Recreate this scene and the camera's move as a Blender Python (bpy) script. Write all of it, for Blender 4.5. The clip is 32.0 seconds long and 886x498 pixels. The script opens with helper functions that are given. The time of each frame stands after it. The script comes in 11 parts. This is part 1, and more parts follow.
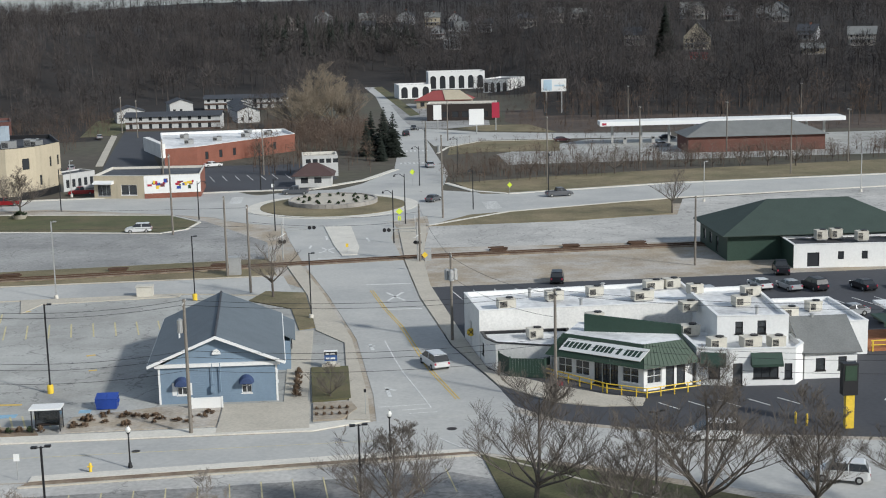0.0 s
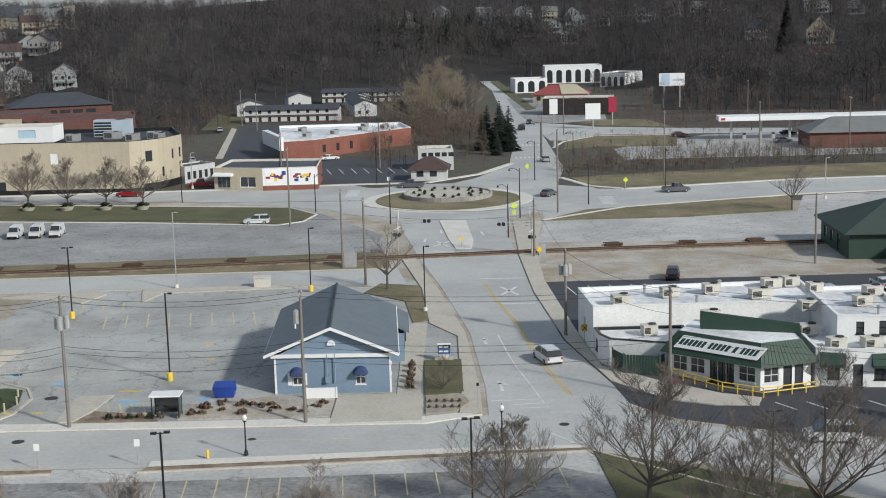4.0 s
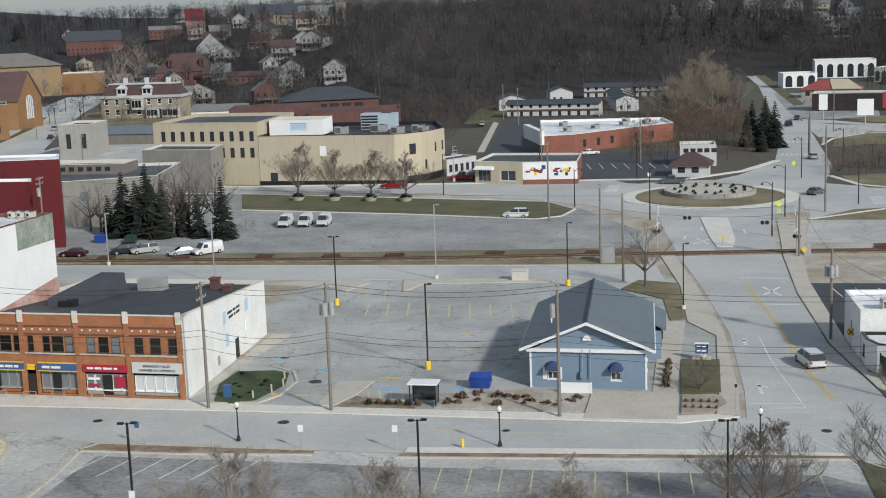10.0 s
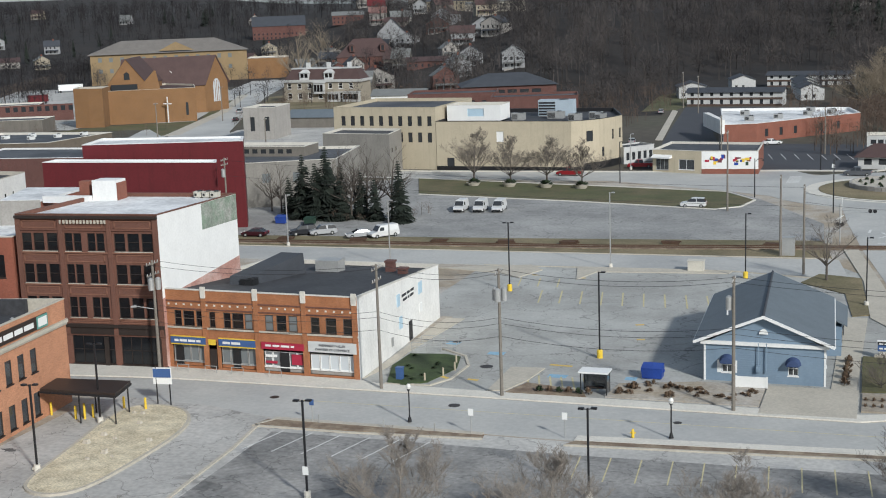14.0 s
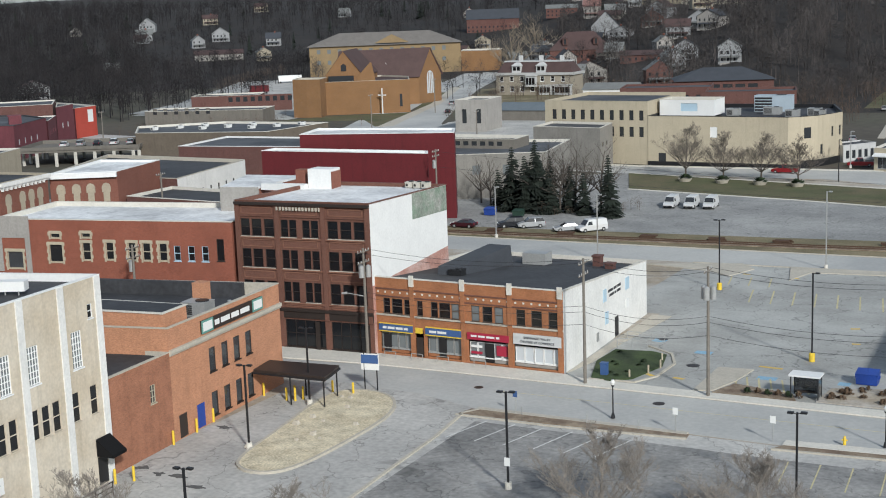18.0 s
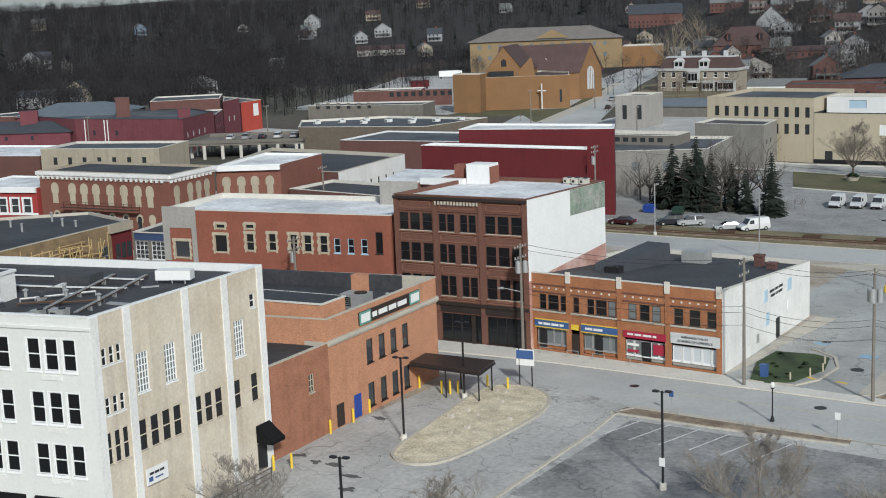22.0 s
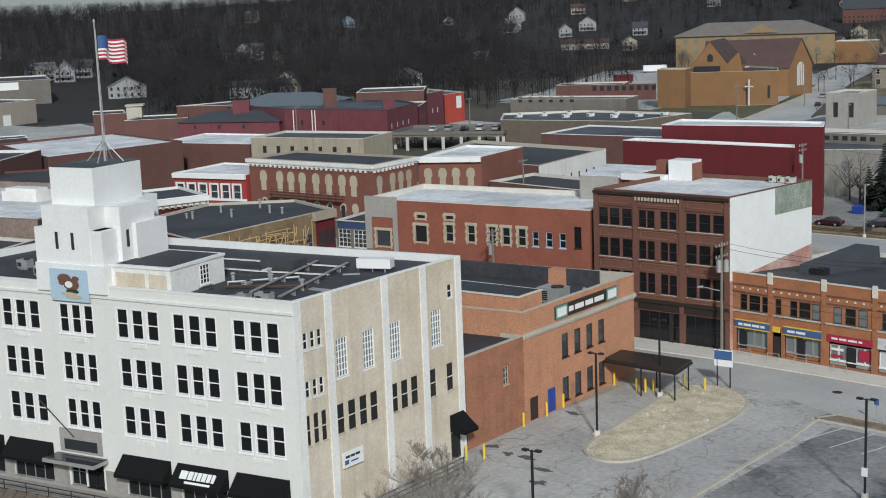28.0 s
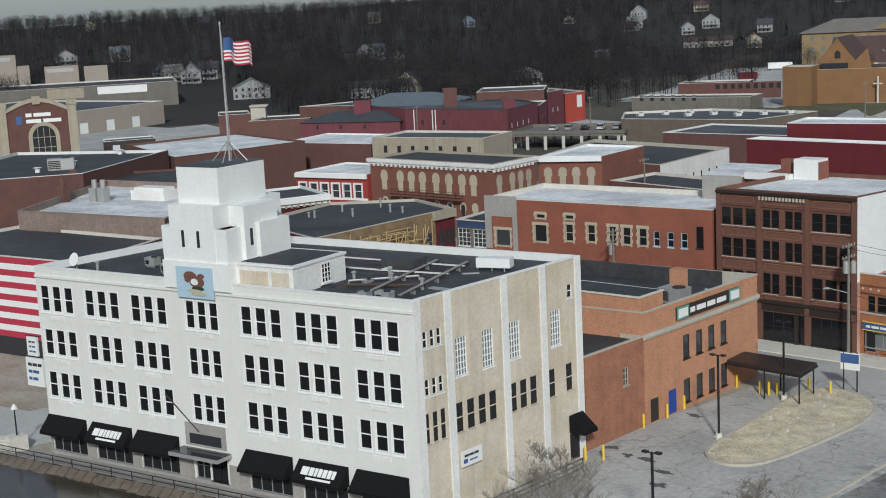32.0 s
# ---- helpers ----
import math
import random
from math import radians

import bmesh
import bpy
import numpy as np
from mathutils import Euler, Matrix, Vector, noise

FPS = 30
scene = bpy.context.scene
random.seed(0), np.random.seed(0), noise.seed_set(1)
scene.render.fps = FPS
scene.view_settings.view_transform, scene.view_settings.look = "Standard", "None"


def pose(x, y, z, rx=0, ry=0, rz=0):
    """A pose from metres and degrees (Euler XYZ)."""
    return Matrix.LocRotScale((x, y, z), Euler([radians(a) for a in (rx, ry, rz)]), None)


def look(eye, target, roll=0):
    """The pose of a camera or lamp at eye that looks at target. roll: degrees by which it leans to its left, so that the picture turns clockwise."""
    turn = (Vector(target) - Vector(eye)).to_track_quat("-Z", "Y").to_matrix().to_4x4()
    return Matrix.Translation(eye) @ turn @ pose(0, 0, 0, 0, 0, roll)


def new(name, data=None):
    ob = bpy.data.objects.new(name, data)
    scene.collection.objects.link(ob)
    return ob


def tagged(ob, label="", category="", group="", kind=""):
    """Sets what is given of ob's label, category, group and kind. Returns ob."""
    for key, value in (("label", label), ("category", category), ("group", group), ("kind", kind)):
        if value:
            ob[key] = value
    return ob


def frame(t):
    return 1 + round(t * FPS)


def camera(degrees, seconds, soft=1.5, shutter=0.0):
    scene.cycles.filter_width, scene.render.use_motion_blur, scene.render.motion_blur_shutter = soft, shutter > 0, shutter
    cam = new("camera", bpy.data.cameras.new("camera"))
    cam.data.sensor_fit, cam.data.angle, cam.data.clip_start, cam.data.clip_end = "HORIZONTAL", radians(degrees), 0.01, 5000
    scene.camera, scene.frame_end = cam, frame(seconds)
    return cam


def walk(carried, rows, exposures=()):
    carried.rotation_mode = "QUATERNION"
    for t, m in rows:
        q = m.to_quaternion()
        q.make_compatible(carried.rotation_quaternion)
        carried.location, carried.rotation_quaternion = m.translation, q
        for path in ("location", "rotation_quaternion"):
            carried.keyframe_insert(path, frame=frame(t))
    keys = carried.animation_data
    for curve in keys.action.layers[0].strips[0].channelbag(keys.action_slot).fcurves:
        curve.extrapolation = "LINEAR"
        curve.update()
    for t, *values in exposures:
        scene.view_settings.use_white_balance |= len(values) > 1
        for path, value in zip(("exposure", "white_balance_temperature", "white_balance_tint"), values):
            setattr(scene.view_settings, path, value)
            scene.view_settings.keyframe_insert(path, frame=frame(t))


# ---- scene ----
cam = camera(35.990, 32.0, soft=1.05)
EYE = (0.0, 0.0, 39.2)
PATH = [
    (0.0, look(EYE, (6.830, 98.211, 21.653), -1.339)),
    (0.5, look(EYE, (5.728, 98.281, 21.646), -1.387)),
    (1.0, look(EYE, (4.582, 98.337, 21.624), -1.476)),
    (1.5, look(EYE, (3.422, 98.373, 21.566), -1.537)),
    (2.0, look(EYE, (2.360, 98.397, 21.521), -1.569)),
    (2.5, look(EYE, (1.431, 98.410, 21.495), -1.555)),
    (3.0, look(EYE, (0.543, 98.415, 21.473), -1.548)),
    (3.5, look(EYE, (-0.531, 98.411, 21.454), -1.541)),
    (5.5, look(EYE, (-4.691, 98.289, 21.390), -1.481)),
    (6.0, look(EYE, (-6.083, 98.214, 21.394), -1.526)),
    (6.5, look(EYE, (-7.610, 98.110, 21.407), -1.592)),
    (7.0, look(EYE, (-9.199, 97.989, 21.496), -1.690)),
    (7.5, look(EYE, (-10.769, 97.840, 21.554), -1.820)),
    (8.0, look(EYE, (-12.501, 97.647, 21.629), -1.943)),
    (8.5, look(EYE, (-14.072, 97.442, 21.676), -2.043)),
    (9.0, look(EYE, (-15.872, 97.165, 21.677), -2.097)),
    (9.5, look(EYE, (-17.950, 96.803, 21.676), -2.113)),
    (10.0, look(EYE, (-20.265, 96.336, 21.629), -2.092)),
    (10.5, look(EYE, (-22.486, 95.832, 21.577), -2.000)),
    (11.0, look(EYE, (-24.096, 95.425, 21.495), -1.830)),
    (11.5, look(EYE, (-26.519, 94.758, 21.375), -1.716)),
    (12.0, look(EYE, (-28.904, 94.039, 21.277), -1.660)),
    (12.5, look(EYE, (-29.094, 93.965, 21.197), -1.679)),
    (13.0, look(EYE, (-29.128, 93.934, 21.091), -1.750)),
    (13.5, look(EYE, (-30.550, 93.477, 21.071), -1.921)),
    (15.5, look(EYE, (-38.455, 90.550, 21.259), -2.176)),
    (16.0, look(EYE, (-40.393, 89.711, 21.301), -2.259)),
    (16.5, look(EYE, (-41.943, 88.990, 21.268), -2.307)),
    (17.0, look(EYE, (-43.557, 88.208, 21.254), -2.238)),
    (17.5, look(EYE, (-44.986, 87.478, 21.204), -2.153)),
    (18.0, look(EYE, (-46.427, 86.710, 21.148), -2.074)),
    (18.5, look(EYE, (-47.901, 85.899, 21.120), -2.028)),
    (19.0, look(EYE, (-49.339, 85.077, 21.102), -2.026)),
    (19.5, look(EYE, (-50.769, 84.232, 21.100), -2.033)),
    (20.0, look(EYE, (-51.957, 83.503, 21.097), -2.060)),
    (20.5, look(EYE, (-53.089, 82.794, 21.128), -2.140)),
    (21.0, look(EYE, (-54.254, 82.046, 21.171), -2.241)),
    (21.5, look(EYE, (-55.285, 81.366, 21.223), -2.343)),
    (22.0, look(EYE, (-56.239, 80.716, 21.253), -2.306)),
    (22.5, look(EYE, (-57.150, 80.066, 21.220), -2.205)),
    (23.0, look(EYE, (-58.131, 79.351, 21.195), -2.061)),
    (23.5, look(EYE, (-59.146, 78.587, 21.149), -1.974)),
    (24.0, look(EYE, (-60.179, 77.795, 21.134), -1.970)),
    (24.5, look(EYE, (-61.198, 77.001, 21.153), -1.991)),
    (25.0, look(EYE, (-62.203, 76.193, 21.159), -2.124)),
    (25.5, look(EYE, (-63.170, 75.410, 21.231), -2.183)),
    (27.5, look(EYE, (-66.665, 72.374, 21.374), -2.188)),
    (28.0, look(EYE, (-67.500, 71.590, 21.349), -2.171)),
    (28.5, look(EYE, (-68.325, 70.797, 21.327), -2.192)),
    (29.0, look(EYE, (-69.135, 70.005, 21.322), -2.262)),
    (29.5, look(EYE, (-69.897, 69.265, 21.403), -2.399)),
    (30.0, look(EYE, (-70.628, 68.537, 21.470), -2.525)),
    (30.5, look(EYE, (-71.362, 67.792, 21.543), -2.636)),
    (31.0, look(EYE, (-72.142, 66.979, 21.614), -2.711)),
    (31.5, look(EYE, (-72.910, 66.149, 21.638), -2.792)),
    (32.0, look(EYE, (-73.637, 65.351, 21.683), -2.841)),
]
EXPO = [(0.0, 0.24, 6420, 7.5), (9.0, 0.16, 6400, 7.5), (16.0, 0.17, 6320, 7), (24.0, 0.02, 6250, 6), (32.0, -0.2, 6230, 6)]
walk(cam, PATH, EXPO)

# ---- daylight: broken cloud, low winter sun from behind and to the right ----
SUN_DIR = Vector((9.8, -8.7, 7.3)).normalized()
world = bpy.data.worlds.new("world")
scene.world = world
world.use_nodes = True
wn = world.node_tree.nodes
sky = wn.new("ShaderNodeTexSky")
sky.sky_type = "NISHITA"
sky.sun_disc = False
sky.sun_elevation = math.asin(SUN_DIR.z)
sky.sun_rotation = math.atan2(SUN_DIR.x, SUN_DIR.y)
sky.air_density, sky.dust_density, sky.ozone_density = 1.0, 1.2, 1.0
wn["Background"].inputs[1].default_value = 0.085
cloud = wn.new("ShaderNodeMixRGB")
cloud.inputs[0].default_value = 0.5
cloud.inputs[2].default_value = (4.0, 4.6, 5.5, 1)
world.node_tree.links.new(sky.outputs[0], cloud.inputs[1])
world.node_tree.links.new(cloud.outputs[0], wn["Background"].inputs[0])
sun = new("sun", bpy.data.lights.new("sun", "SUN"))
sun.data.energy, sun.data.angle, sun.data.color = 3.1, radians(4.0), (1.0, 0.98, 0.95)
sun.matrix_world = look(SUN_DIR * 300, (0, 0, 0))

# ---- materials ----
MATS = {}


def mat(name, color, rough=0.8, metal=0.0, var=0.18, scale=0.35, fine=6.0, bump=0.15, tint=None, stain=0.0, kind="", spec=0.5):
    """A surface with broad and fine variation at real-world size."""
    m = bpy.data.materials.new(name)
    m.use_nodes = True
    nt = m.node_tree
    n, ln = nt.nodes, nt.links
    b = n["Principled BSDF"]
    b.inputs["Roughness"].default_value = rough
    b.inputs["Metallic"].default_value = metal
    b.inputs["Specular IOR Level"].default_value = spec
    geo = n.new("ShaderNodeNewGeometry")
    broad = n.new("ShaderNodeTexNoise")
    broad.inputs["Scale"].default_value = scale
    broad.inputs["Detail"].default_value = 6
    broad.inputs["Roughness"].default_value = 0.65
    small = n.new("ShaderNodeTexNoise")
    small.inputs["Scale"].default_value = fine
    small.inputs["Detail"].default_value = 4
    for t in (broad, small):
        ln.new(geo.outputs["Position"], t.inputs["Vector"])
    add = n.new("ShaderNodeMath")
    add.operation = "ADD"
    ln.new(broad.outputs[0], add.inputs[0])
    ln.new(small.outputs[0], add.inputs[1])
    ramp = n.new("ShaderNodeMapRange")
    ramp.inputs["From Min"].default_value, ramp.inputs["From Max"].default_value = 0.7, 1.3
    ramp.inputs["To Min"].default_value, ramp.inputs["To Max"].default_value = 1 - var, 1 + var
    ln.new(add.outputs[0], ramp.inputs[0])
    last = None
    if kind == "brick":
        light, dark = tuple(c * 1.07 for c in color), tuple(c * 0.8 for c in color)
        sep = n.new("ShaderNodeSeparateXYZ")
        ln.new(geo.outputs["Position"], sep.inputs[0])
        sxy = n.new("ShaderNodeMath")
        sxy.operation = "ADD"
        ln.new(sep.outputs[0], sxy.inputs[0])
        ln.new(sep.outputs[1], sxy.inputs[1])
        com = n.new("ShaderNodeCombineXYZ")
        ln.new(sxy.outputs[0], com.inputs[0])
        ln.new(sep.outputs[2], com.inputs[1])
        br = n.new("ShaderNodeTexBrick")
        br.inputs["Color1"].default_value = (*light, 1)
        br.inputs["Color2"].default_value = (*dark, 1)
        br.inputs["Mortar"].default_value = (*[c * 0.85 + 0.03 for c in color], 1)
        br.inputs["Scale"].default_value = 1.0
        br.inputs["Brick Width"].default_value = 0.23
        br.inputs["Row Height"].default_value = 0.075
        br.inputs["Mortar Size"].default_value = 0.008
        ln.new(com.outputs[0], br.inputs["Vector"])
        last = br.outputs[0]
    elif tint:
        tn = n.new("ShaderNodeTexNoise")
        tn.inputs["Scale"].default_value = scale * 0.6
        tn.inputs["Detail"].default_value = 8
        tn.inputs["Roughness"].default_value = 0.7
        ln.new(geo.outputs["Position"], tn.inputs["Vector"])
        mr = n.new("ShaderNodeMapRange")
        mr.inputs["From Min"].default_value, mr.inputs["From Max"].default_value = 0.42, 0.62
        ln.new(tn.outputs[0], mr.inputs[0])
        mx = n.new("ShaderNodeMixRGB")
        mx.inputs[1].default_value, mx.inputs[2].default_value = (*color, 1), (*tint, 1)
        ln.new(mr.outputs[0], mx.inputs[0])
        last = mx.outputs[0]
    mul = n.new("ShaderNodeMixRGB")
    mul.blend_type = "MULTIPLY"
    mul.inputs[0].default_value = 1
    if last:
        ln.new(last, mul.inputs[1])
    else:
        mul.inputs[1].default_value = (*color, 1)
    ln.new(ramp.outputs[0], mul.inputs[2])
    out = mul.outputs[0]
    if kind == "brick":
        stain *= 0.45
    if stain:
        # streaks that run down the surface
        mp = n.new("ShaderNodeMapping")
        mp.inputs["Scale"].default_value = (1.3, 1.3, 0.12)
        ln.new(geo.outputs["Position"], mp.inputs[0])
        st = n.new("ShaderNodeTexNoise")
        st.inputs["Scale"].default_value = 1.0
        st.inputs["Detail"].default_value = 5
        ln.new(mp.outputs[0], st.inputs["Vector"])
        sr = n.new("ShaderNodeMapRange")
        sr.inputs["From Min"].default_value, sr.inputs["From Max"].default_value = 0.52, 0.8
        sr.inputs["To Min"].default_value, sr.inputs["To Max"].default_value = 1.0, 1.0 - stain
        ln.new(st.outputs[0], sr.inputs[0])
        m2 = n.new("ShaderNodeMixRGB")
        m2.blend_type = "MULTIPLY"
        m2.inputs[0].default_value = 1
        ln.new(out, m2.inputs[1])
        ln.new(sr.outputs[0], m2.inputs[2])
        out = m2.outputs[0]
    if kind == "cracks":
        vo = n.new("ShaderNodeTexVoronoi")
        vo.feature = "DISTANCE_TO_EDGE"
        vo.inputs["Scale"].default_value = 0.16
        wob = n.new("ShaderNodeTexNoise")
        wob.inputs["Scale"].default_value = 0.5
        wob.inputs["Detail"].default_value = 5
        ln.new(geo.outputs["Position"], wob.inputs["Vector"])
        wm = n.new("ShaderNodeVectorMath")
        wm.operation = "MULTIPLY_ADD"
        wm.inputs[1].default_value = (5, 5, 0)
        ln.new(wob.outputs["Color"], wm.inputs[0])
        ln.new(geo.outputs["Position"], wm.inputs[2])
        ln.new(wm.outputs[0], vo.inputs["Vector"])
        cr = n.new("ShaderNodeMapRange")
        cr.inputs["From Min"].default_value, cr.inputs["From Max"].default_value = 0.002, 0.016
        cr.inputs["To Min"].default_value, cr.inputs["To Max"].default_value = 0.62, 1.0
        ln.new(vo.outputs[0], cr.inputs[0])
        m3 = n.new("ShaderNodeMixRGB")
        m3.blend_type = "MULTIPLY"
        m3.inputs[0].default_value = 1
        ln.new(out, m3.inputs[1])
        ln.new(cr.outputs[0], m3.inputs[2])
        out = m3.outputs[0]
    ln.new(out, b.inputs["Base Color"])
    if bump:
        bp = n.new("ShaderNodeBump")
        bp.inputs["Strength"].default_value = bump
        bp.inputs["Distance"].default_value = 0.03
        ln.new(small.outputs[0], bp.inputs["Height"])
        ln.new(bp.outputs[0], b.inputs["Normal"])
    MATS[name] = m
    return m


def glass(name, color, trans=0.6, rough=0.05):
    m = bpy.data.materials.new(name)
    m.use_nodes = True
    b = m.node_tree.nodes["Principled BSDF"]
    b.inputs["Base Color"].default_value = (*color, 1)
    b.inputs["Roughness"].default_value = rough
    b.inputs["Transmission Weight"].default_value = trans
    b.inputs["IOR"].default_value = 1.5
    return m


ASPHALT = mat("asphalt", (0.322, 0.318, 0.298), 0.9, var=0.14, scale=0.12, fine=3, tint=(0.43, 0.43, 0.405), kind="cracks")
ASPHALT_OLD = mat("worn_asphalt", (0.38, 0.37, 0.35), 0.92, var=0.22, scale=0.10, fine=2, tint=(0.50, 0.485, 0.455), kind="cracks")
LOT_N = mat("streaked_asphalt", (0.25, 0.248, 0.24), 0.92, var=0.25, scale=0.1, fine=2, tint=(0.34, 0.335, 0.32), kind="cracks")
ASPHALT_NEW = mat("dark_asphalt", (0.055, 0.057, 0.065), 0.85, var=0.15, scale=0.12, fine=2)
POTHOLE = mat("broken_asphalt", (0.10, 0.098, 0.095), 0.95, var=0.35, scale=0.9, fine=5, bump=0.4)
ASPHALT_RD = mat("road_asphalt", (0.46, 0.455, 0.43), 0.9, var=0.1, scale=0.07, fine=2, tint=(0.37, 0.37, 0.36))
CONCRETE = mat("concrete", (0.62, 0.59, 0.525), 0.9, var=0.12, scale=0.3, fine=4)
CONCRETE_TAN = mat("tan_concrete", (0.47, 0.43, 0.36), 0.9, var=0.14, scale=0.25, fine=4)
GRASS = mat("winter_grass", (0.085, 0.09, 0.038), 0.95, var=0.3, scale=0.15, fine=5, tint=(0.125, 0.105, 0.055), bump=0.5)
GRASS_DRY = mat("dry_grass", (0.21, 0.17, 0.10), 0.95, var=0.35, scale=0.12, fine=4, tint=(0.13, 0.115, 0.06), bump=0.5)
GROUNDCOVER = mat("groundcover", (0.045, 0.07, 0.022), 0.95, var=0.35, scale=0.5, fine=6, tint=(0.03, 0.045, 0.018), bump=0.5)
LITTER = mat("brown_leaf_litter", (0.095, 0.068, 0.052), 1.0, var=0.4, scale=0.08, fine=1.2, tint=(0.055, 0.043, 0.036), bump=0.3)
DIRT = mat("bare_gravel", (0.33, 0.275, 0.205), 0.95, var=0.25, scale=0.15, fine=3, tint=(0.45, 0.42, 0.38), bump=0.4)
MULCH = mat("mulch", (0.17, 0.12, 0.085), 0.95, var=0.3, scale=0.8, fine=8, tint=(0.30, 0.24, 0.17), bump=0.5)
STRAW = mat("straw_bed", (0.62, 0.55, 0.40), 0.95, var=0.42, scale=0.5, fine=5, tint=(0.50, 0.43, 0.30), bump=0.5)
# hillside floor: cloud shade over the distance is put into this near-black colour
FOREST = mat("shaded_leaf_litter", (0.020, 0.015, 0.012), 1.0, var=0.45, scale=0.05, fine=0.6, tint=(0.012, 0.010, 0.009), bump=0.3)
TOWN = mat("town_ground", (0.082, 0.07, 0.054), 1.0, var=0.25, scale=0.02, fine=0.4, tint=(0.07, 0.068, 0.045))
PAINT_W = mat("road_paint_white", (0.62, 0.62, 0.60), 0.8, var=0.25, scale=1.5, fine=8)
PAINT_Y = mat("road_paint_yellow", (0.60, 0.42, 0.10), 0.8, var=0.25, scale=1.5, fine=8)
PAINT_YF = mat("faded_yellow_paint", (0.52, 0.46, 0.27), 0.85, var=0.25, scale=1.5, fine=8)
PAINT_B = mat("faded_blue_paint", (0.25, 0.42, 0.55), 0.85, var=0.2, scale=1.5, fine=8)
YELLOW = mat("yellow_enamel", (0.75, 0.52, 0.05), 0.5, var=0.12, scale=1.5, fine=8)
BRICK_O = mat("orange_brick", (0.36, 0.145, 0.062), 0.9, var=0.26, scale=0.5, fine=14, kind="brick", stain=0.2, bump=0.04)
BRICK_T = mat("tan_orange_brick", (0.50, 0.24, 0.135), 0.9, var=0.15, scale=0.5, fine=9, kind="brick", stain=0.3, bump=0.04)
# red brick of the far town, darkened in colour to stand for cloud shade
BRICK_S = mat("shaded_red_brick", (0.125, 0.054, 0.044), 0.9, var=0.20, scale=0.3, fine=14, kind="brick", stain=0.3, bump=0.04)
# stained cream for distant walls and trim; cloud shade is included in its darker tone
CREAM_S = mat("shaded_weathered_cream", (0.36, 0.315, 0.24), 0.9, var=0.14, scale=0.3, fine=4, stain=0.25)
# streaked white siding, its base colour lowered to carry the cloud shade
HOUSE_WH = mat("shaded_weathered_white_siding", (0.29, 0.295, 0.30), 0.85, var=0.12, scale=0.4, fine=4, stain=0.15)
BRICK_R = mat("red_brick", (0.235, 0.086, 0.056), 0.9, var=0.15, scale=0.4, fine=14, kind="brick", stain=0.2, bump=0.04)
BRICK_B = mat("brown_brick", (0.155, 0.066, 0.044), 0.9, var=0.14, scale=0.4, fine=14, kind="brick", stain=0.2, bump=0.04)
RED_P = mat("dark_red_paint", (0.115, 0.011, 0.015), 0.85, var=0.15, scale=0.3, fine=4, stain=0.2)
MAROON = mat("maroon_paint", (0.15, 0.042, 0.052), 0.85, var=0.2, scale=0.25, fine=4, stain=0.2)
RED_RF = mat("dull_red_roofing", (0.27, 0.06, 0.055), 0.7, var=0.14, scale=0.4, fine=4)
RED_B = mat("bright_red_paint", (0.40, 0.06, 0.04), 0.8, var=0.12, scale=0.4, fine=4)
WHITE = mat("white_paint", (0.76, 0.76, 0.745), 0.75, var=0.06, scale=0.4, fine=4, stain=0.03)
OFFWHITE = mat("off_white_masonry_paint", (0.70, 0.70, 0.665), 0.8, var=0.05, scale=0.35, fine=4, stain=0.04)
WHITE_F = mat("fresh_white_frame", (0.84, 0.84, 0.83), 0.6, var=0.03, scale=0.5, fine=5)
WHITE_W = mat("weathered_white_paint", (0.74, 0.73, 0.70), 0.8, var=0.12, scale=0.3, fine=4, stain=0.1)
WHITE_ROOF = mat("white_roof_membrane", (0.80, 0.80, 0.79), 0.6, var=0.18, scale=0.2, fine=1.5, stain=0.0, tint=(0.50, 0.50, 0.50))
CREAM = mat("cream_stucco", (0.46, 0.40, 0.295), 0.85, var=0.09, scale=0.25, fine=4, stain=0.15)
TAN = mat("tan_stucco", (0.63, 0.56, 0.455), 0.85, var=0.13, scale=0.3, fine=4, tint=(0.545, 0.465, 0.355), stain=0.2, bump=0.03)
GREY_ST = mat("grey_stone", (0.33, 0.31, 0.285), 0.9, var=0.14, scale=0.3, fine=4, stain=0.2)
GREY_BR = mat("grey_brown_stone", (0.165, 0.15, 0.13), 0.9, var=0.16, scale=0.3, fine=4, stain=0.2)
BLUE_PALE = mat("pale_blue_metal", (0.40, 0.47, 0.53), 0.6, var=0.08, scale=0.5, fine=5)
OCHRE = mat("ochre_brick", (0.235, 0.122, 0.05), 0.9, var=0.16, scale=0.2, fine=14, kind="brick", bump=0.04)
TANSTONE = mat("tan_stone", (0.25, 0.215, 0.155), 0.9, var=0.14, scale=0.2, fine=3)
ROOF_BK = mat("black_roof_tar", (0.035, 0.036, 0.04), 0.75, var=0.35, scale=0.15, fine=2, tint=(0.055, 0.055, 0.06))
ROOF_GY = mat("grey_roof", (0.05, 0.054, 0.062), 0.75, var=0.3, scale=0.15, fine=2, tint=(0.095, 0.10, 0.108))
SHING_BL = mat("slate_blue_shingles", (0.125, 0.15, 0.17), 0.85, var=0.14, scale=0.4, fine=7)
SHING_GY = mat("grey_shingles", (0.17, 0.175, 0.17), 0.85, var=0.18, scale=0.4, fine=6)
SHING_BR = mat("brown_shingles", (0.075, 0.045, 0.042), 0.85, var=0.18, scale=0.3, fine=6)
SHING_DK = mat("dark_shingles", (0.05, 0.055, 0.065), 0.85, var=0.2, scale=0.3, fine=6)
SIDING_BL = mat("blue_siding", (0.19, 0.26, 0.335), 0.7, var=0.07, scale=0.5, fine=5)
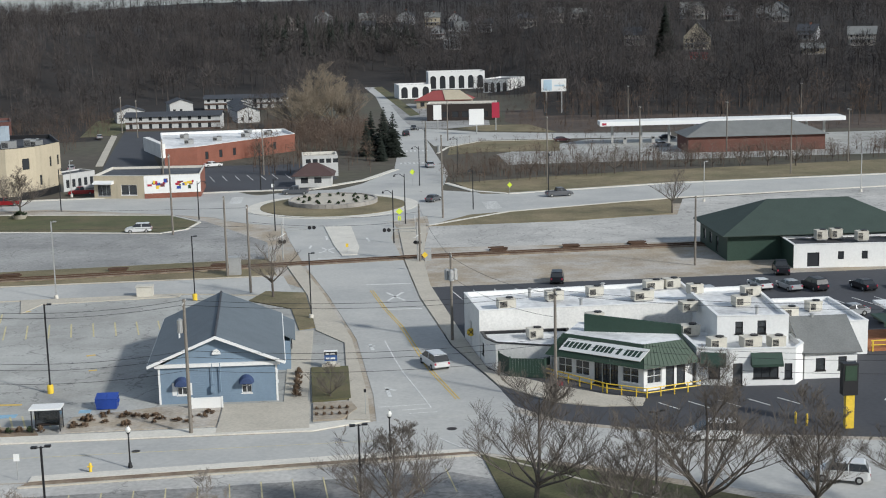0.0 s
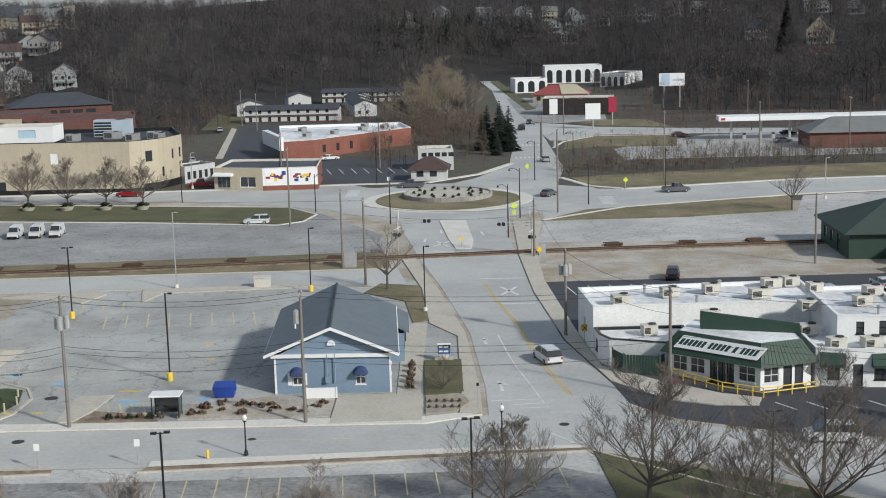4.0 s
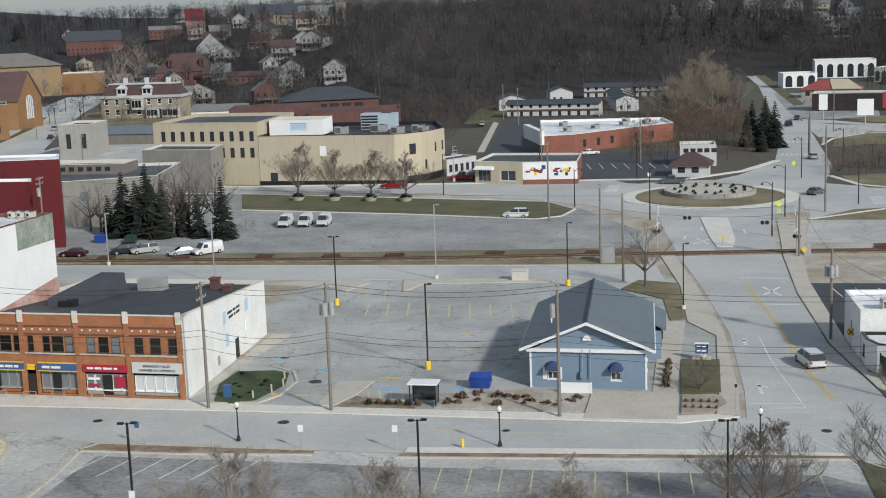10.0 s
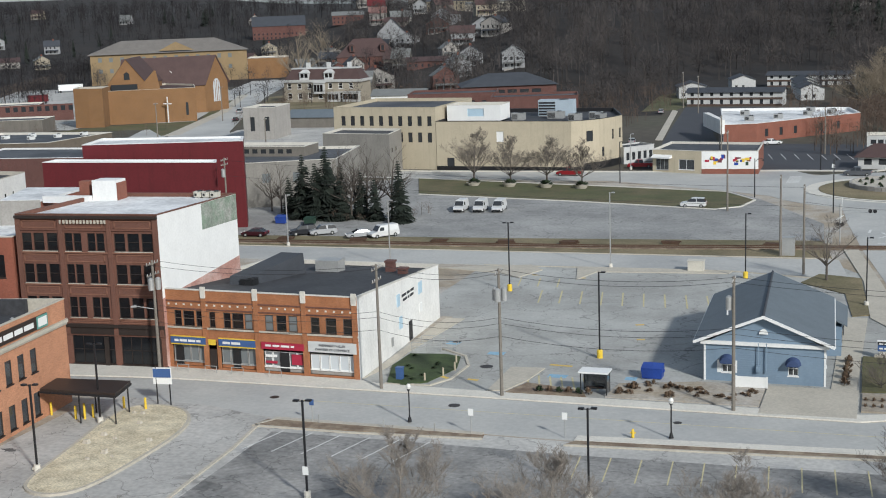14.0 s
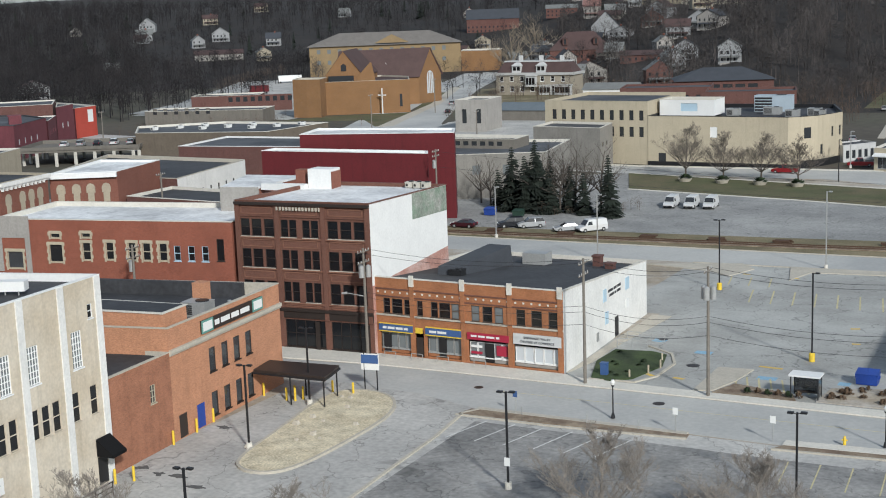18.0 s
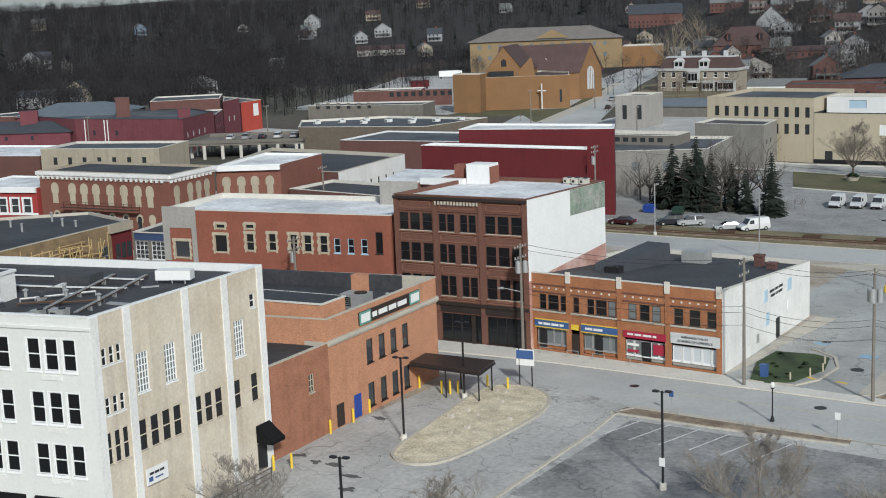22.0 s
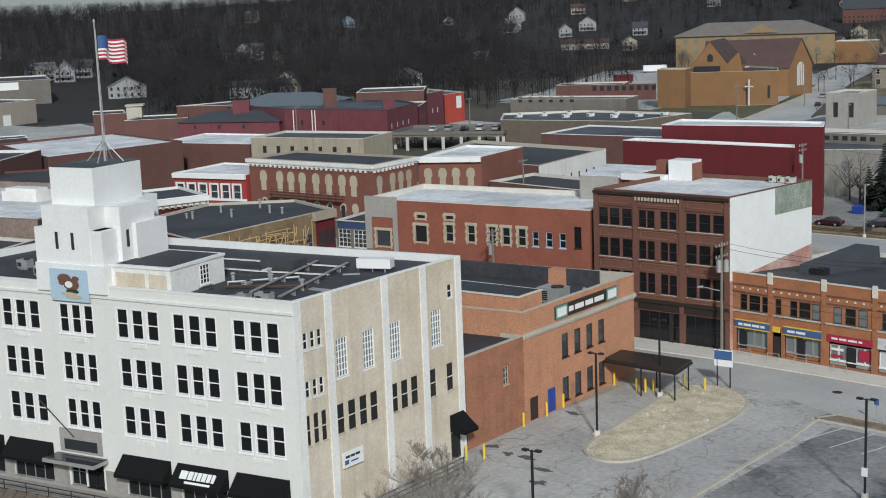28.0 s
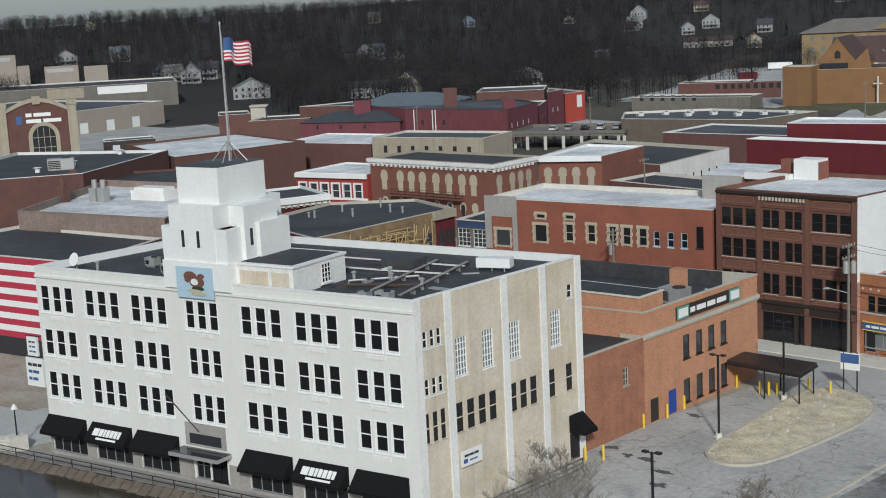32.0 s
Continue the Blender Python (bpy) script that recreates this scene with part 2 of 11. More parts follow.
GREEN_M = mat("green_standing_seam", (0.026, 0.055, 0.032), 0.5, var=0.12, scale=0.4, fine=4)
GREEN_D = mat("dark_green_paint", (0.022, 0.05, 0.035), 0.6, var=0.12, scale=0.6, fine=4)
GREEN_R = mat("green_shingles", (0.04, 0.06, 0.05), 0.8, var=0.15, scale=0.4, fine=5)
AWN_BK = mat("black_canvas", (0.008, 0.008, 0.009), 0.9, var=0.1, scale=1, fine=8, spec=0.2)
AWN_BL = mat("blue_canvas", (0.035, 0.06, 0.14), 0.8, var=0.1, scale=1, fine=8)
METAL_G = mat("galvanised_metal", (0.42, 0.42, 0.41), 0.5, 0.4, var=0.12, scale=1, fine=6)
METAL_BK = mat("black_metal", (0.02, 0.02, 0.022), 0.5, 0.2, var=0.15, scale=1, fine=6)
METAL_BR = mat("brown_metal", (0.04, 0.03, 0.026), 0.5, 0.2, var=0.15, scale=1, fine=6)
AC_TAN = mat("beige_metal", (0.55, 0.52, 0.45), 0.6, 0.0, var=0.12, scale=1, fine=6)
POLE_W = mat("pole_wood", (0.19, 0.17, 0.145), 0.9, var=0.2, scale=1, fine=8)
RUST = mat("rusty_rail", (0.10, 0.06, 0.04), 0.8, 0.3, var=0.2, scale=1, fine=8)
BARK = mat("bark", (0.095, 0.08, 0.068), 0.95, var=0.25, scale=2, fine=12)
TWIG = mat("twigs", (0.135, 0.115, 0.098), 0.95, var=0.25, scale=1, fine=8)
TWIG_PALE = mat("pale_twigs", (0.25, 0.22, 0.19), 0.95, var=0.25, scale=1, fine=8)
WOODS = mat("bare_woods", (0.074, 0.064, 0.060), 1.0, var=0.6, scale=0.045, fine=0.15, tint=(0.028, 0.0255, 0.0265), bump=0)
TWIG_R = mat("reddish_scrub", (0.115, 0.082, 0.062), 1.0, var=0.35, scale=0.1, fine=1.0, bump=0)
PALE_TREE = mat("pale_bark", (0.25, 0.205, 0.15), 0.95, var=0.2, scale=0.5, fine=6)
NEEDLES = mat("conifer_needles", (0.014, 0.021, 0.014), 0.9, var=0.4, scale=0.6, fine=5)
SHRUB = mat("winter_shrub", (0.17, 0.115, 0.075), 0.95, var=0.3, scale=1, fine=8)
SHRUB_G = mat("evergreen_shrub", (0.03, 0.05, 0.02), 0.9, var=0.4, scale=1, fine=8)
ORANGE = mat("orange_plastic", (0.75, 0.16, 0.03), 0.5, var=0.08)
RUBBER = mat("tyre_rubber", (0.02, 0.02, 0.02), 0.8, var=0.1)
BLUE_E = mat("blue_enamel", (0.02, 0.06, 0.30), 0.5, var=0.12, scale=1, fine=5)
BLUE_L = mat("pale_blue_panel", (0.42, 0.56, 0.66), 0.6, var=0.08)
SIGN_W = mat("white_sign_face", (0.78, 0.78, 0.76), 0.5, var=0.04)
SIGN_BL = mat("blue_sign_face", (0.05, 0.11, 0.27), 0.5, var=0.08)
SIGN_RD = mat("red_sign_face", (0.36, 0.02, 0.05), 0.5, var=0.08)
INK = mat("dark_lettering", (0.03, 0.03, 0.035), 0.6, var=0.05)
STRIPE_R = mat("mural_red", (0.42, 0.03, 0.06), 0.8, var=0.1)
LAMP_GL = mat("lamp_globe", (0.75, 0.74, 0.70), 0.3, var=0.03)
# darker copy of bare_woods: cloud shade on western slopes and ridge, in the colour
WOODS_W = mat("shaded_bare_woods", (0.030, 0.026, 0.027), 1.0, var=0.6, scale=0.04, fine=0.15, tint=(0.011, 0.0105, 0.012), bump=0)
WATER = mat("river_water", (0.05, 0.042, 0.03), 0.15, var=0.2, scale=0.5, fine=3, bump=0.2)
GLASS = glass("window_glass", (0.10, 0.11, 0.12), 0.5)
GLASS_F = glass("dark_glass", (0.035, 0.038, 0.042), 0.0, 0.12)
GLASS_BK = glass("shadowed_glass", (0.012, 0.013, 0.015), 0.0, 0.08)
GLASS_M = glass("pale_glass", (0.17, 0.185, 0.19), 0.0, 0.2)
GLASS_L = glass("whitened_glass", (0.55, 0.58, 0.60), 0.0, 0.15)

# ---- mesh building ----
ORIGIN = {}


class M:
    """Collects the faces of one mesh, in world metres."""

    def __init__(self):
        self.v, self.f, self.i = [], [], []

    def face(self, *p, m=0):
        k = len(self.v)
        self.v += [tuple(q) for q in p]
        self.f.append(tuple(range(k, k + len(p))))
        self.i.append(m)
        return self

    def hexa(self, a, b, m=0):
        """A solid between two rings of equal length: a below, b above, both anticlockwise seen from above."""
        k, n = len(self.v), len(a)
        self.v += [tuple(q) for q in a] + [tuple(q) for q in b]
        self.f.append(tuple(k + n - 1 - j for j in range(n)))
        self.f.append(tuple(k + n + j for j in range(n)))
        for j in range(n):
            self.f.append((k + j, k + (j + 1) % n, k + n + (j + 1) % n, k + n + j))
        self.i += [m] * (n + 2)
        return self

    def box(self, x0, y0, z0, x1, y1, z1, m=0):
        r = [(x0, y0), (x1, y0), (x1, y1), (x0, y1)]
        return self.hexa([(*p, z0) for p in r], [(*p, z1) for p in r], m)

    def prism(self, pts, z0, z1, m=0):
        return self.hexa([(p[0], p[1], z0) for p in pts], [(p[0], p[1], z1) for p in pts], m)

    def slab_box(self, o, u, w, d, z0, z1, m=0):
        """A box on a wall: from point o along unit u by w, outward by d."""
        nx, ny = u[1], -u[0]
        p = [(o[0] + nx * d, o[1] + ny * d), (o[0] + u[0] * w + nx * d, o[1] + u[1] * w + ny * d), (o[0] + u[0] * w, o[1] + u[1] * w), (o[0], o[1])]
        if d < 0:
            p = p[::-1]
        return self.prism(p, z0, z1, m)

    def tube(self, p, q, r0, r1=None, n=8, m=0, caps=True):
        p, q = Vector(p), Vector(q)
        r1 = r0 if r1 is None else r1
        d = (q - p).normalized()
        s = d.cross(Vector((0, 0, 1)) if abs(d.z) < 0.9 else Vector((1, 0, 0))).normalized()
        c = d.cross(s)
        k = len(self.v)
        for o, r in ((p, r0), (q, r1)):
            for j in range(n):
                a = 2 * math.pi * j / n
                self.v.append(tuple(o + s * (math.cos(a) * r) + c * (math.sin(a) * r)))
        for j in range(n):
            self.f.append((k + j, k + n + j, k + n + (j + 1) % n, k + (j + 1) % n))
            self.i.append(m)
        if caps:
            self.f.append(tuple(k + j for j in range(n)))
            self.f.append(tuple(k + n + n - 1 - j for j in range(n)))
            self.i += [m, m]
        return self

    def mesh(self, name, mats, origin=(0, 0, 0)):
        me = bpy.data.meshes.new(name)
        ox, oy, oz = origin
        me.from_pydata([(x - ox, y - oy, z - oz) for x, y, z in self.v], [], self.f)
        for q in mats if isinstance(mats, (list, tuple)) else [mats]:
            me.materials.append(q)
        if any(self.i):
            me.polygons.foreach_set("material_index", self.i)
        me.update()
        return me


def thing(name, x, y, z, label, category, group="", rz=0.0):
    e = new(name)
    e.empty_display_size = 0.3
    e.location = (x, y, z)
    e.rotation_euler = (0, 0, radians(rz))
    ORIGIN[e] = (x, y, z)
    return tagged(e, label, category, group)


def part(name, m, material, parent, label=""):
    o = ORIGIN[parent]
    ob = new(name, m.mesh(name, material, o))
    ob.parent = parent
    ORIGIN[ob] = o
    return tagged(ob, label)


def solo(name, m, material, label, category, kind="", group="", origin=(0, 0, 0)):
    ob = new(name, m.mesh(name, material, origin))
    ob.location = origin
    ORIGIN[ob] = origin
    return tagged(ob, label, category, group, kind)


def uv(a, b):
    dx, dy = b[0] - a[0], b[1] - a[1]
    n = math.hypot(dx, dy)
    return (dx / n, dy / n), n


def inset(pts, d):
    """The polygon drawn in by d on every side."""
    n, out = len(pts), []
    for j in range(n):
        a, b, c = pts[j - 1], pts[j], pts[(j + 1) % n]
        (u1, _), (u2, _) = uv(a, b), uv(b, c)
        n1, n2 = (-u1[1], u1[0]), (-u2[1], u2[0])
        k = d / max(0.2, 1 + n1[0] * n2[0] + n1[1] * n2[1])
        out.append((b[0] + (n1[0] + n2[0]) * k, b[1] + (n1[1] + n2[1]) * k))
    return out


def window(parent, o, u, s, z, w, h, style="dh", frame=None, pane=None, name="window", out=0.0):
    """A window in a wall: o, u the wall's start and way, s the distance along it. Frame, bars and sill in one, the pane under it."""
    frame, pane = frame or WHITE, pane or GLASS_F
    m, p0 = M(), (o[0] + u[0] * s, o[1] + u[1] * s)

    def bar(s0, z0, s1, z1, d0=-0.14, d1=-0.06):
        a = (p0[0] + u[0] * s0 + u[1] * (d0 + out), p0[1] + u[1] * s0 - u[0] * (d0 + out))
        m.slab_box(a, u, s1 - s0, d1 - d0, z + z0, z + z1)
    t = 0.07
    if style == "dhx":
        style = "dh"
        bar(-0.3, -0.2, 0, h + 0.3, 0.0, 0.06), bar(w, -0.2, w + 0.3, h + 0.3, 0.0, 0.06), bar(0, h, w, h + 0.3, 0.0, 0.06)
    if style == "dhw":
        style = "dh"
        bar(-0.07, -0.1, 0, h + 0.07, 0.0, 0.03), bar(w, -0.1, w + 0.07, h + 0.07, 0.0, 0.03), bar(0, h, w, h + 0.07, 0.0, 0.03), bar(-0.1, -0.2, w + 0.1, -0.1, 0.0, 0.1)
    if style != "bare":
        bar(0, 0, t, h), bar(w - t, 0, w, h), bar(t, h - t, w - t, h), bar(t, 0, w - t, t)
        bar(-0.08, -0.12, w + 0.08, 0.0, -0.1, 0.07)
    if style == "dh":
        bar(t, h * 0.5 - 0.04, w - t, h * 0.5 + 0.04)
    elif style.startswith("grid"):
        c, r = [int(q) for q in style[4:].split("x")]
        for j in range(1, c):
            bar(w * j / c - 0.03, t, w * j / c + 0.03, h - t)
        for j in range(1, r):
            bar(t, h * j / r - 0.03, w - t, h * j / r + 0.03, -0.13, -0.075)
    q = M()
    a = (p0[0] - u[1] * 0.12 + u[1] * out, p0[1] + u[0] * 0.12 - u[0] * out)
    b = (a[0] + u[0] * w, a[1] + u[1] * w)
    q.face((*a, z), (*b, z), (*b, z + h), (*a, z + h))
    if style == "bare":
        return part(name, q, pane, parent)
    ob = part(name, m, frame, parent)
    part("pane", q, pane, ob)
    return ob


def facade(parent, a, b, z0, z1, material, holes=(), z1b=None, name="wall", deep=0.16):
    """One wall from a to b with its outer face to the right of the way, cut open at holes (s, z, w, h, ...), with reveals."""
    u, n = uv(a, b)
    m = M()
    top = lambda s: z1 if z1b is None else z1 + (z1b - z1) * s / n
    P = lambda s, z, d=0.0: (a[0] + u[0] * s + u[1] * d, a[1] + u[1] * s - u[0] * d, z)
    hs = [(s, z, s + w, z + h) for s, z, w, h, *_ in holes]
    ss = sorted({0.0, n, *[q[0] for q in hs], *[q[2] for q in hs]})
    for s0, s1 in zip(ss, ss[1:]):
        if s1 - s0 < 1e-6:
            continue
        mid = (s0 + s1) / 2
        col = sorted((q[1], q[3]) for q in hs if q[0] < mid < q[2])
        z = z0
        for lo, hi in col:
            if lo > z:
                m.face(P(s0, z), P(s1, z), P(s1, lo), P(s0, lo))
            z = max(z, hi)
        m.face(P(s0, z), P(s1, z), P(s1, top(s1)), P(s0, top(s0)))
    for s0, lo, s1, hi in hs:
        m.face(P(s0, lo), P(s0, lo, -deep), P(s0, hi, -deep), P(s0, hi))
        m.face(P(s1, lo, -deep), P(s1, lo), P(s1, hi), P(s1, hi, -deep))
        m.face(P(s0, hi, -deep), P(s1, hi, -deep), P(s1, hi), P(s0, hi))
        m.face(P(s0, lo), P(s1, lo), P(s1, lo, -deep), P(s0, lo, -deep))
    ob = part(name, m, material, parent)
    for s, z, w, h, *st in holes:
        style = st[0] if st else "dh"
        if style != "open":
            window(parent, a, u, s, z, w, h, style, st[1] if len(st) > 1 else None, st[2] if len(st) > 2 else None)
    return ob


def block(name, label, category, pts, h, walls, roof, holes=None, z0=0.0, para=0.6, cop=None, hb=None, group="", z_of=None):
    """A flat-roofed building on a footprint (anticlockwise): a wall for each side, roof, parapet and coping."""
    holes = holes or {}
    e = thing(name, pts[0][0], pts[0][1], z0, label, category, group)
    n = len(pts)
    zs = z_of or [h] * n
    for j in range(n):
        w = walls[j] if isinstance(walls, (list, tuple)) else walls
        facade(e, pts[j], pts[(j + 1) % n], z0 - 0.2, z0 + zs[j], w, [(q[0], q[1] + z0, *q[2:]) for q in holes.get(j, ())], z0 + zs[(j + 1) % n])
    inn = inset(pts, 0.3)
    r = M()
    r.hexa([(*p, z0 + zs[j] - para - 0.25) for j, p in enumerate(inn)], [(*p, z0 + zs[j] - para) for j, p in enumerate(inn)])
    part("roof", r, roof, e)
    c = M()
    outp = inset(pts, -0.05)
    for j in range(n):
        k = (j + 1) % n
        lo = [(*outp[j], z0 + zs[j]), (*outp[k], z0 + zs[k]), (*inn[k], z0 + zs[k]), (*inn[j], z0 + zs[j])]
        hi = [(x, y, z + 0.1) for x, y, z in lo]
        c.hexa(lo, hi)
        c.face((*inn[k], z0 + zs[k] - para), (*inn[j], z0 + zs[j] - para), (*inn[j], z0 + zs[j]), (*inn[k], z0 + zs[k]))
    part("parapet", c, cop or CONCRETE, e)
    return e


def row(s0, w, gap, count, z, h, *rest):
    return [(s0 + j * (w + gap), z, w, h, *rest) for j in range(count)]


def rect(x, y, w, d, rz=0.0):
    """Footprint, anticlockwise, from its front left corner, w along the front and d deep."""
    c, s = math.cos(radians(rz)), math.sin(radians(rz))
    return [(x + c * i - s * j, y + s * i + c * j) for i, j in ((0, 0), (w, 0), (w, d), (0, d))]


def gabled(name, label, pts, z0, eave, ridge, wall, roof, along=0, over=0.4, holes=None, category="house", group="", frame=None, hip=0.0, chimney=False):
    """A house with a pitched roof; along=0: the ridge runs as the sides 1 and 3 do, 1: as the front does."""
    e = thing(name, *pts[0], z0, label, category, group)
    holes = holes or {}
    if along:
        pts = pts[1:] + pts[:1]
        holes = {(j - 1) % 4: q for j, q in holes.items()}
    mids = [((pts[0][0] + pts[1][0]) / 2, (pts[0][1] + pts[1][1]) / 2), ((pts[3][0] + pts[2][0]) / 2, (pts[3][1] + pts[2][1]) / 2)]
    for j in range(4):
        facade(e, pts[j], pts[(j + 1) % 4], z0 - 0.5, z0 + eave, wall, [(q[0], q[1] + z0, *q[2:]) for q in holes.get(j, ())])
    if not hip:
        part("gable", M().face((*pts[0], z0 + eave), (*pts[1], z0 + eave), (*mids[0], z0 + ridge)), wall, e)
        part("gable", M().face((*pts[2], z0 + eave), (*pts[3], z0 + eave), (*mids[1], z0 + ridge)), wall, e)
    (u, n) = uv(mids[0], mids[1])
    r = M()
    lift = 0.12
    half = math.hypot(pts[1][0] - pts[0][0], pts[1][1] - pts[0][1]) / 2
    drop = (ridge - eave) * over / half
    ov = inset(pts, -over)
    ra = [mids[0][j] - u[j] * over + u[j] * hip * 1.0 for j in (0, 1)] if not hip else [mids[0][j] + u[j] * hip for j in (0, 1)]
    rb = [mids[1][j] + u[j] * over for j in (0, 1)] if not hip else [mids[1][j] - u[j] * hip for j in (0, 1)]
    ze, zr = z0 + eave - drop, z0 + ridge
    for lo, hi in (((ov[3], ov[0]), (ra, rb)), ((ov[1], ov[2]), (rb, ra))):
        t = [(*lo[0], ze), (*lo[1], ze), (*hi[0], zr), (*hi[1], zr)]
        r.hexa(t, [(x, y, z + lift) for x, y, z in t])
    if hip:
        for lo, hi in (((ov[0], ov[1]), ra), ((ov[2], ov[3]), rb)):
            t = [(*lo[0], ze), (*lo[1], ze), (*hi, zr)]
            r.hexa(t, [(x, y, z + lift) for x, y, z in t])
    ob = part("roof", r, roof, e)
    if chimney:
        cx, cy = (mids[0][0] * 0.6 + mids[1][0] * 0.4), (mids[0][1] * 0.6 + mids[1][1] * 0.4)
        part("chimney", M().box(cx - 0.4, cy - 0.4, z0 + ridge - 0.8, cx + 0.4, cy + 0.4, z0 + ridge + 1.0), BRICK_R, ob)
    return e


def hz(x, y):
    """The ground's height: a flat valley floor with wooded slopes behind it."""
    r, az = math.hypot(x, y), math.degrees(math.atan2(-x, y))
    s, e, top = (float(np.interp(az, AZ, q)) for q in (R_START, R_END, Z_TOP))
    k = min(1.0, max(0.0, (r - s) / (e - s)))
    q = min(1.0, max(0.0, (r - e) / 650))
    ridge = 39.2 + (e + 650) * math.tan(radians(float(np.interp(az, RIDGE_AZ, RIDGE_UP)))) - 17
    return top * k * k * (3 - 2 * k) + (ridge - top) * q * q * (3 - 2 * q)


AZ = (-40, -25, -9, -6, -1, 2, 8, 11, 16, 20, 25, 45, 50, 67, 90)
R_START = (480, 480, 500, 690, 700, 620, 600, 490, 480, 560, 720, 720, 560, 560, 560)
R_END = (900, 900, 920, 1050, 1050, 950, 950, 850, 850, 1000, 1500, 1600, 1500, 1500, 1500)
Z_TOP = (27, 27, 27, 26, 26, 26, 26, 27.5, 29, 31.5, 35, 37, 36, 34, 34)

# how far the ridge's treetops stand above the level line, in degrees
RIDGE_AZ = (-40, 6, 9, 12, 15, 18, 20, 22.5, 24.5, 27, 30, 44, 50, 54, 61, 63.5, 66, 72)
RIDGE_UP = (0.95, 0.95, 0.85, 0.62, 0.52, 0.46, 0.25, 0.25, 0.36, 0.6, 0.9, 0.9, 0.7, 0.55, 0.48, 0.36, 0.25, 0.2)


# ---- ground ----
def make_ground():
    rs = [0, 30, 60, 100, 150, 200, 260, 320, 380, 440, 480, 520, 560, 600, 640, 680, 720, 780, 840, 900, 960, 1050, 1150, 1250, 1350, 1450, 1550, 1650, 1800, 1950, 2100, 2250, 2800, 4500]
    na, m = 180, M()
    for r in rs:
        for j in range(na):
            a = 2 * math.pi * j / na
            x, y = -math.sin(a) * r, math.cos(a) * r
            m.v.append((x, y, hz(x, y) if y > -200 else 0.0))
    for i in range(len(rs) - 1):
        for j in range(na):
            k = (j + 1) % na
            m.f.append((i * na + j, i * na + k, (i + 1) * na + k, (i + 1) * na + j)[::-1])
            az = (j + 0.5) * 360 / na
            az = az - 360 if az > 180 else az
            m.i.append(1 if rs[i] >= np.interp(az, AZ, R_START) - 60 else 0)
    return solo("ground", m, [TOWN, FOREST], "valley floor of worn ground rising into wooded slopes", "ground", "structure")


make_ground()


def slab(name, pts, z, material, label, category="pavement", low=-0.3):
    return solo(name, M().prism(pts, low, z), material, label, category, "structure")


def ccw(pts):
    a = sum(p[0] * q[1] - q[0] * p[1] for p, q in zip(pts, pts[1:] + pts[:1]))
    return pts if a > 0 else pts[::-1]


def area(name, pts, z, material, label, category="pavement", low=-0.3):
    return slab(name, ccw(list(pts)), z, material, label, category, low)


def ring_pts(cx, cy, r, n=48, ry=None):
    return [(cx + r * math.cos(2 * math.pi * j / n), cy + (ry or r) * math.sin(2 * math.pi * j / n)) for j in range(n)]


def kerb(name, line, w, z, material, label, closed=False):
    """A kerb or narrow strip along a line."""
    m = M()
    pts = list(line) + ([line[0]] if closed else [])
    for a, b in zip(pts, pts[1:]):
        (u, n) = uv(a, b)
        m.slab_box((a[0] - u[1] * w / 2 - u[0] * 0.02, a[1] + u[0] * w / 2 - u[1] * 0.02), u, n + 0.04, w, -0.2, z)
    return solo(name, m, material, label, "kerb", "structure")


area("town_apron", [(-205, 46), (125, 46), (140, 240), (60, 262), (-25, 296), (-205, 262)], 0.012, DIRT, "bare gravel and worn paving between the lots", "ground")
area("parking_lot_near", [(-79, 50), (20, 50), (24, 103), (10, 115), (-28, 113), (-58, 113.5), (-66, 116.5), (-79, 117)], 0.02, ASPHALT_OLD, "worn cracked grey asphalt parking lot", "parking lot")
area("road_main", [(-180, 97), (-130, 107.5), (-95, 114.5), (-79, 117), (-66, 116), (-58, 113.6), (-28, 113.4), (-0.4, 116.2), (10, 116.4), (20, 111), (32, 103), (50, 95), (90, 82),
                   (90, 101), (47.3, 114), (29.4, 118.2), (19.7, 122.8), (13, 130), (2.0, 126.5), (-4, 123.9), (-38, 124.1), (-64, 123.9), (-76, 123.7), (-95, 121.5), (-130, 114.5), (-180, 104)], 0.03, ASPHALT_RD, "worn grey asphalt two-lane street", "road")
area("lot_middle", [(-56, 126), (-1, 126), (-1, 168), (-6, 190), (-12, 200), (-60, 200), (-60, 157), (-54, 157)], 0.02, ASPHALT, "grey asphalt parking lot with faded stalls", "parking lot")
area("road_frontage", [(-200, 184), (-104, 188.5), (-60, 189.5), (-24, 190.5), (-8, 188), (-10, 201), (-60, 200), (-104, 199), (-200, 196)], 0.035, ASPHALT_RD, "pale grey asphalt lane beside the railway", "road")
area("verge_rail", [(-200, 197), (-104, 199.5), (-60, 200.5), (-11, 202), (-13, 216), (-60, 212), (-109, 208.5), (-200, 205)], 0.05, GRASS_DRY, "dry brown grass verge along the railway", "grass")
area("lot_north", [(-210, 206), (-109, 208.5), (-60, 212), (-13, 216.5), (-14, 232), (-27, 258), (-34, 268), (-104, 282), (-140, 262), (-210, 250)], 0.02, LOT_N, "old streaked grey asphalt parking lot", "parking lot")
area("grass_band", [(-95.4, 258.6), (-60, 252), (-34, 245.5), (-30, 249), (-28.4, 257), (-34.8, 266.7), (-60, 272), (-103.7, 281.2)], 0.12, GRASS, "patchy green and brown winter lawn", "grass")
area("road_avenue", [(-270, 300), (-106.6, 281.5), (-60, 281), (-34, 268), (-25, 262), (-18, 290), (-24, 299), (-58, 295), (-106, 293), (-270, 315)], 0.04, ASPHALT_RD, "grey asphalt avenue to the roundabout", "road")
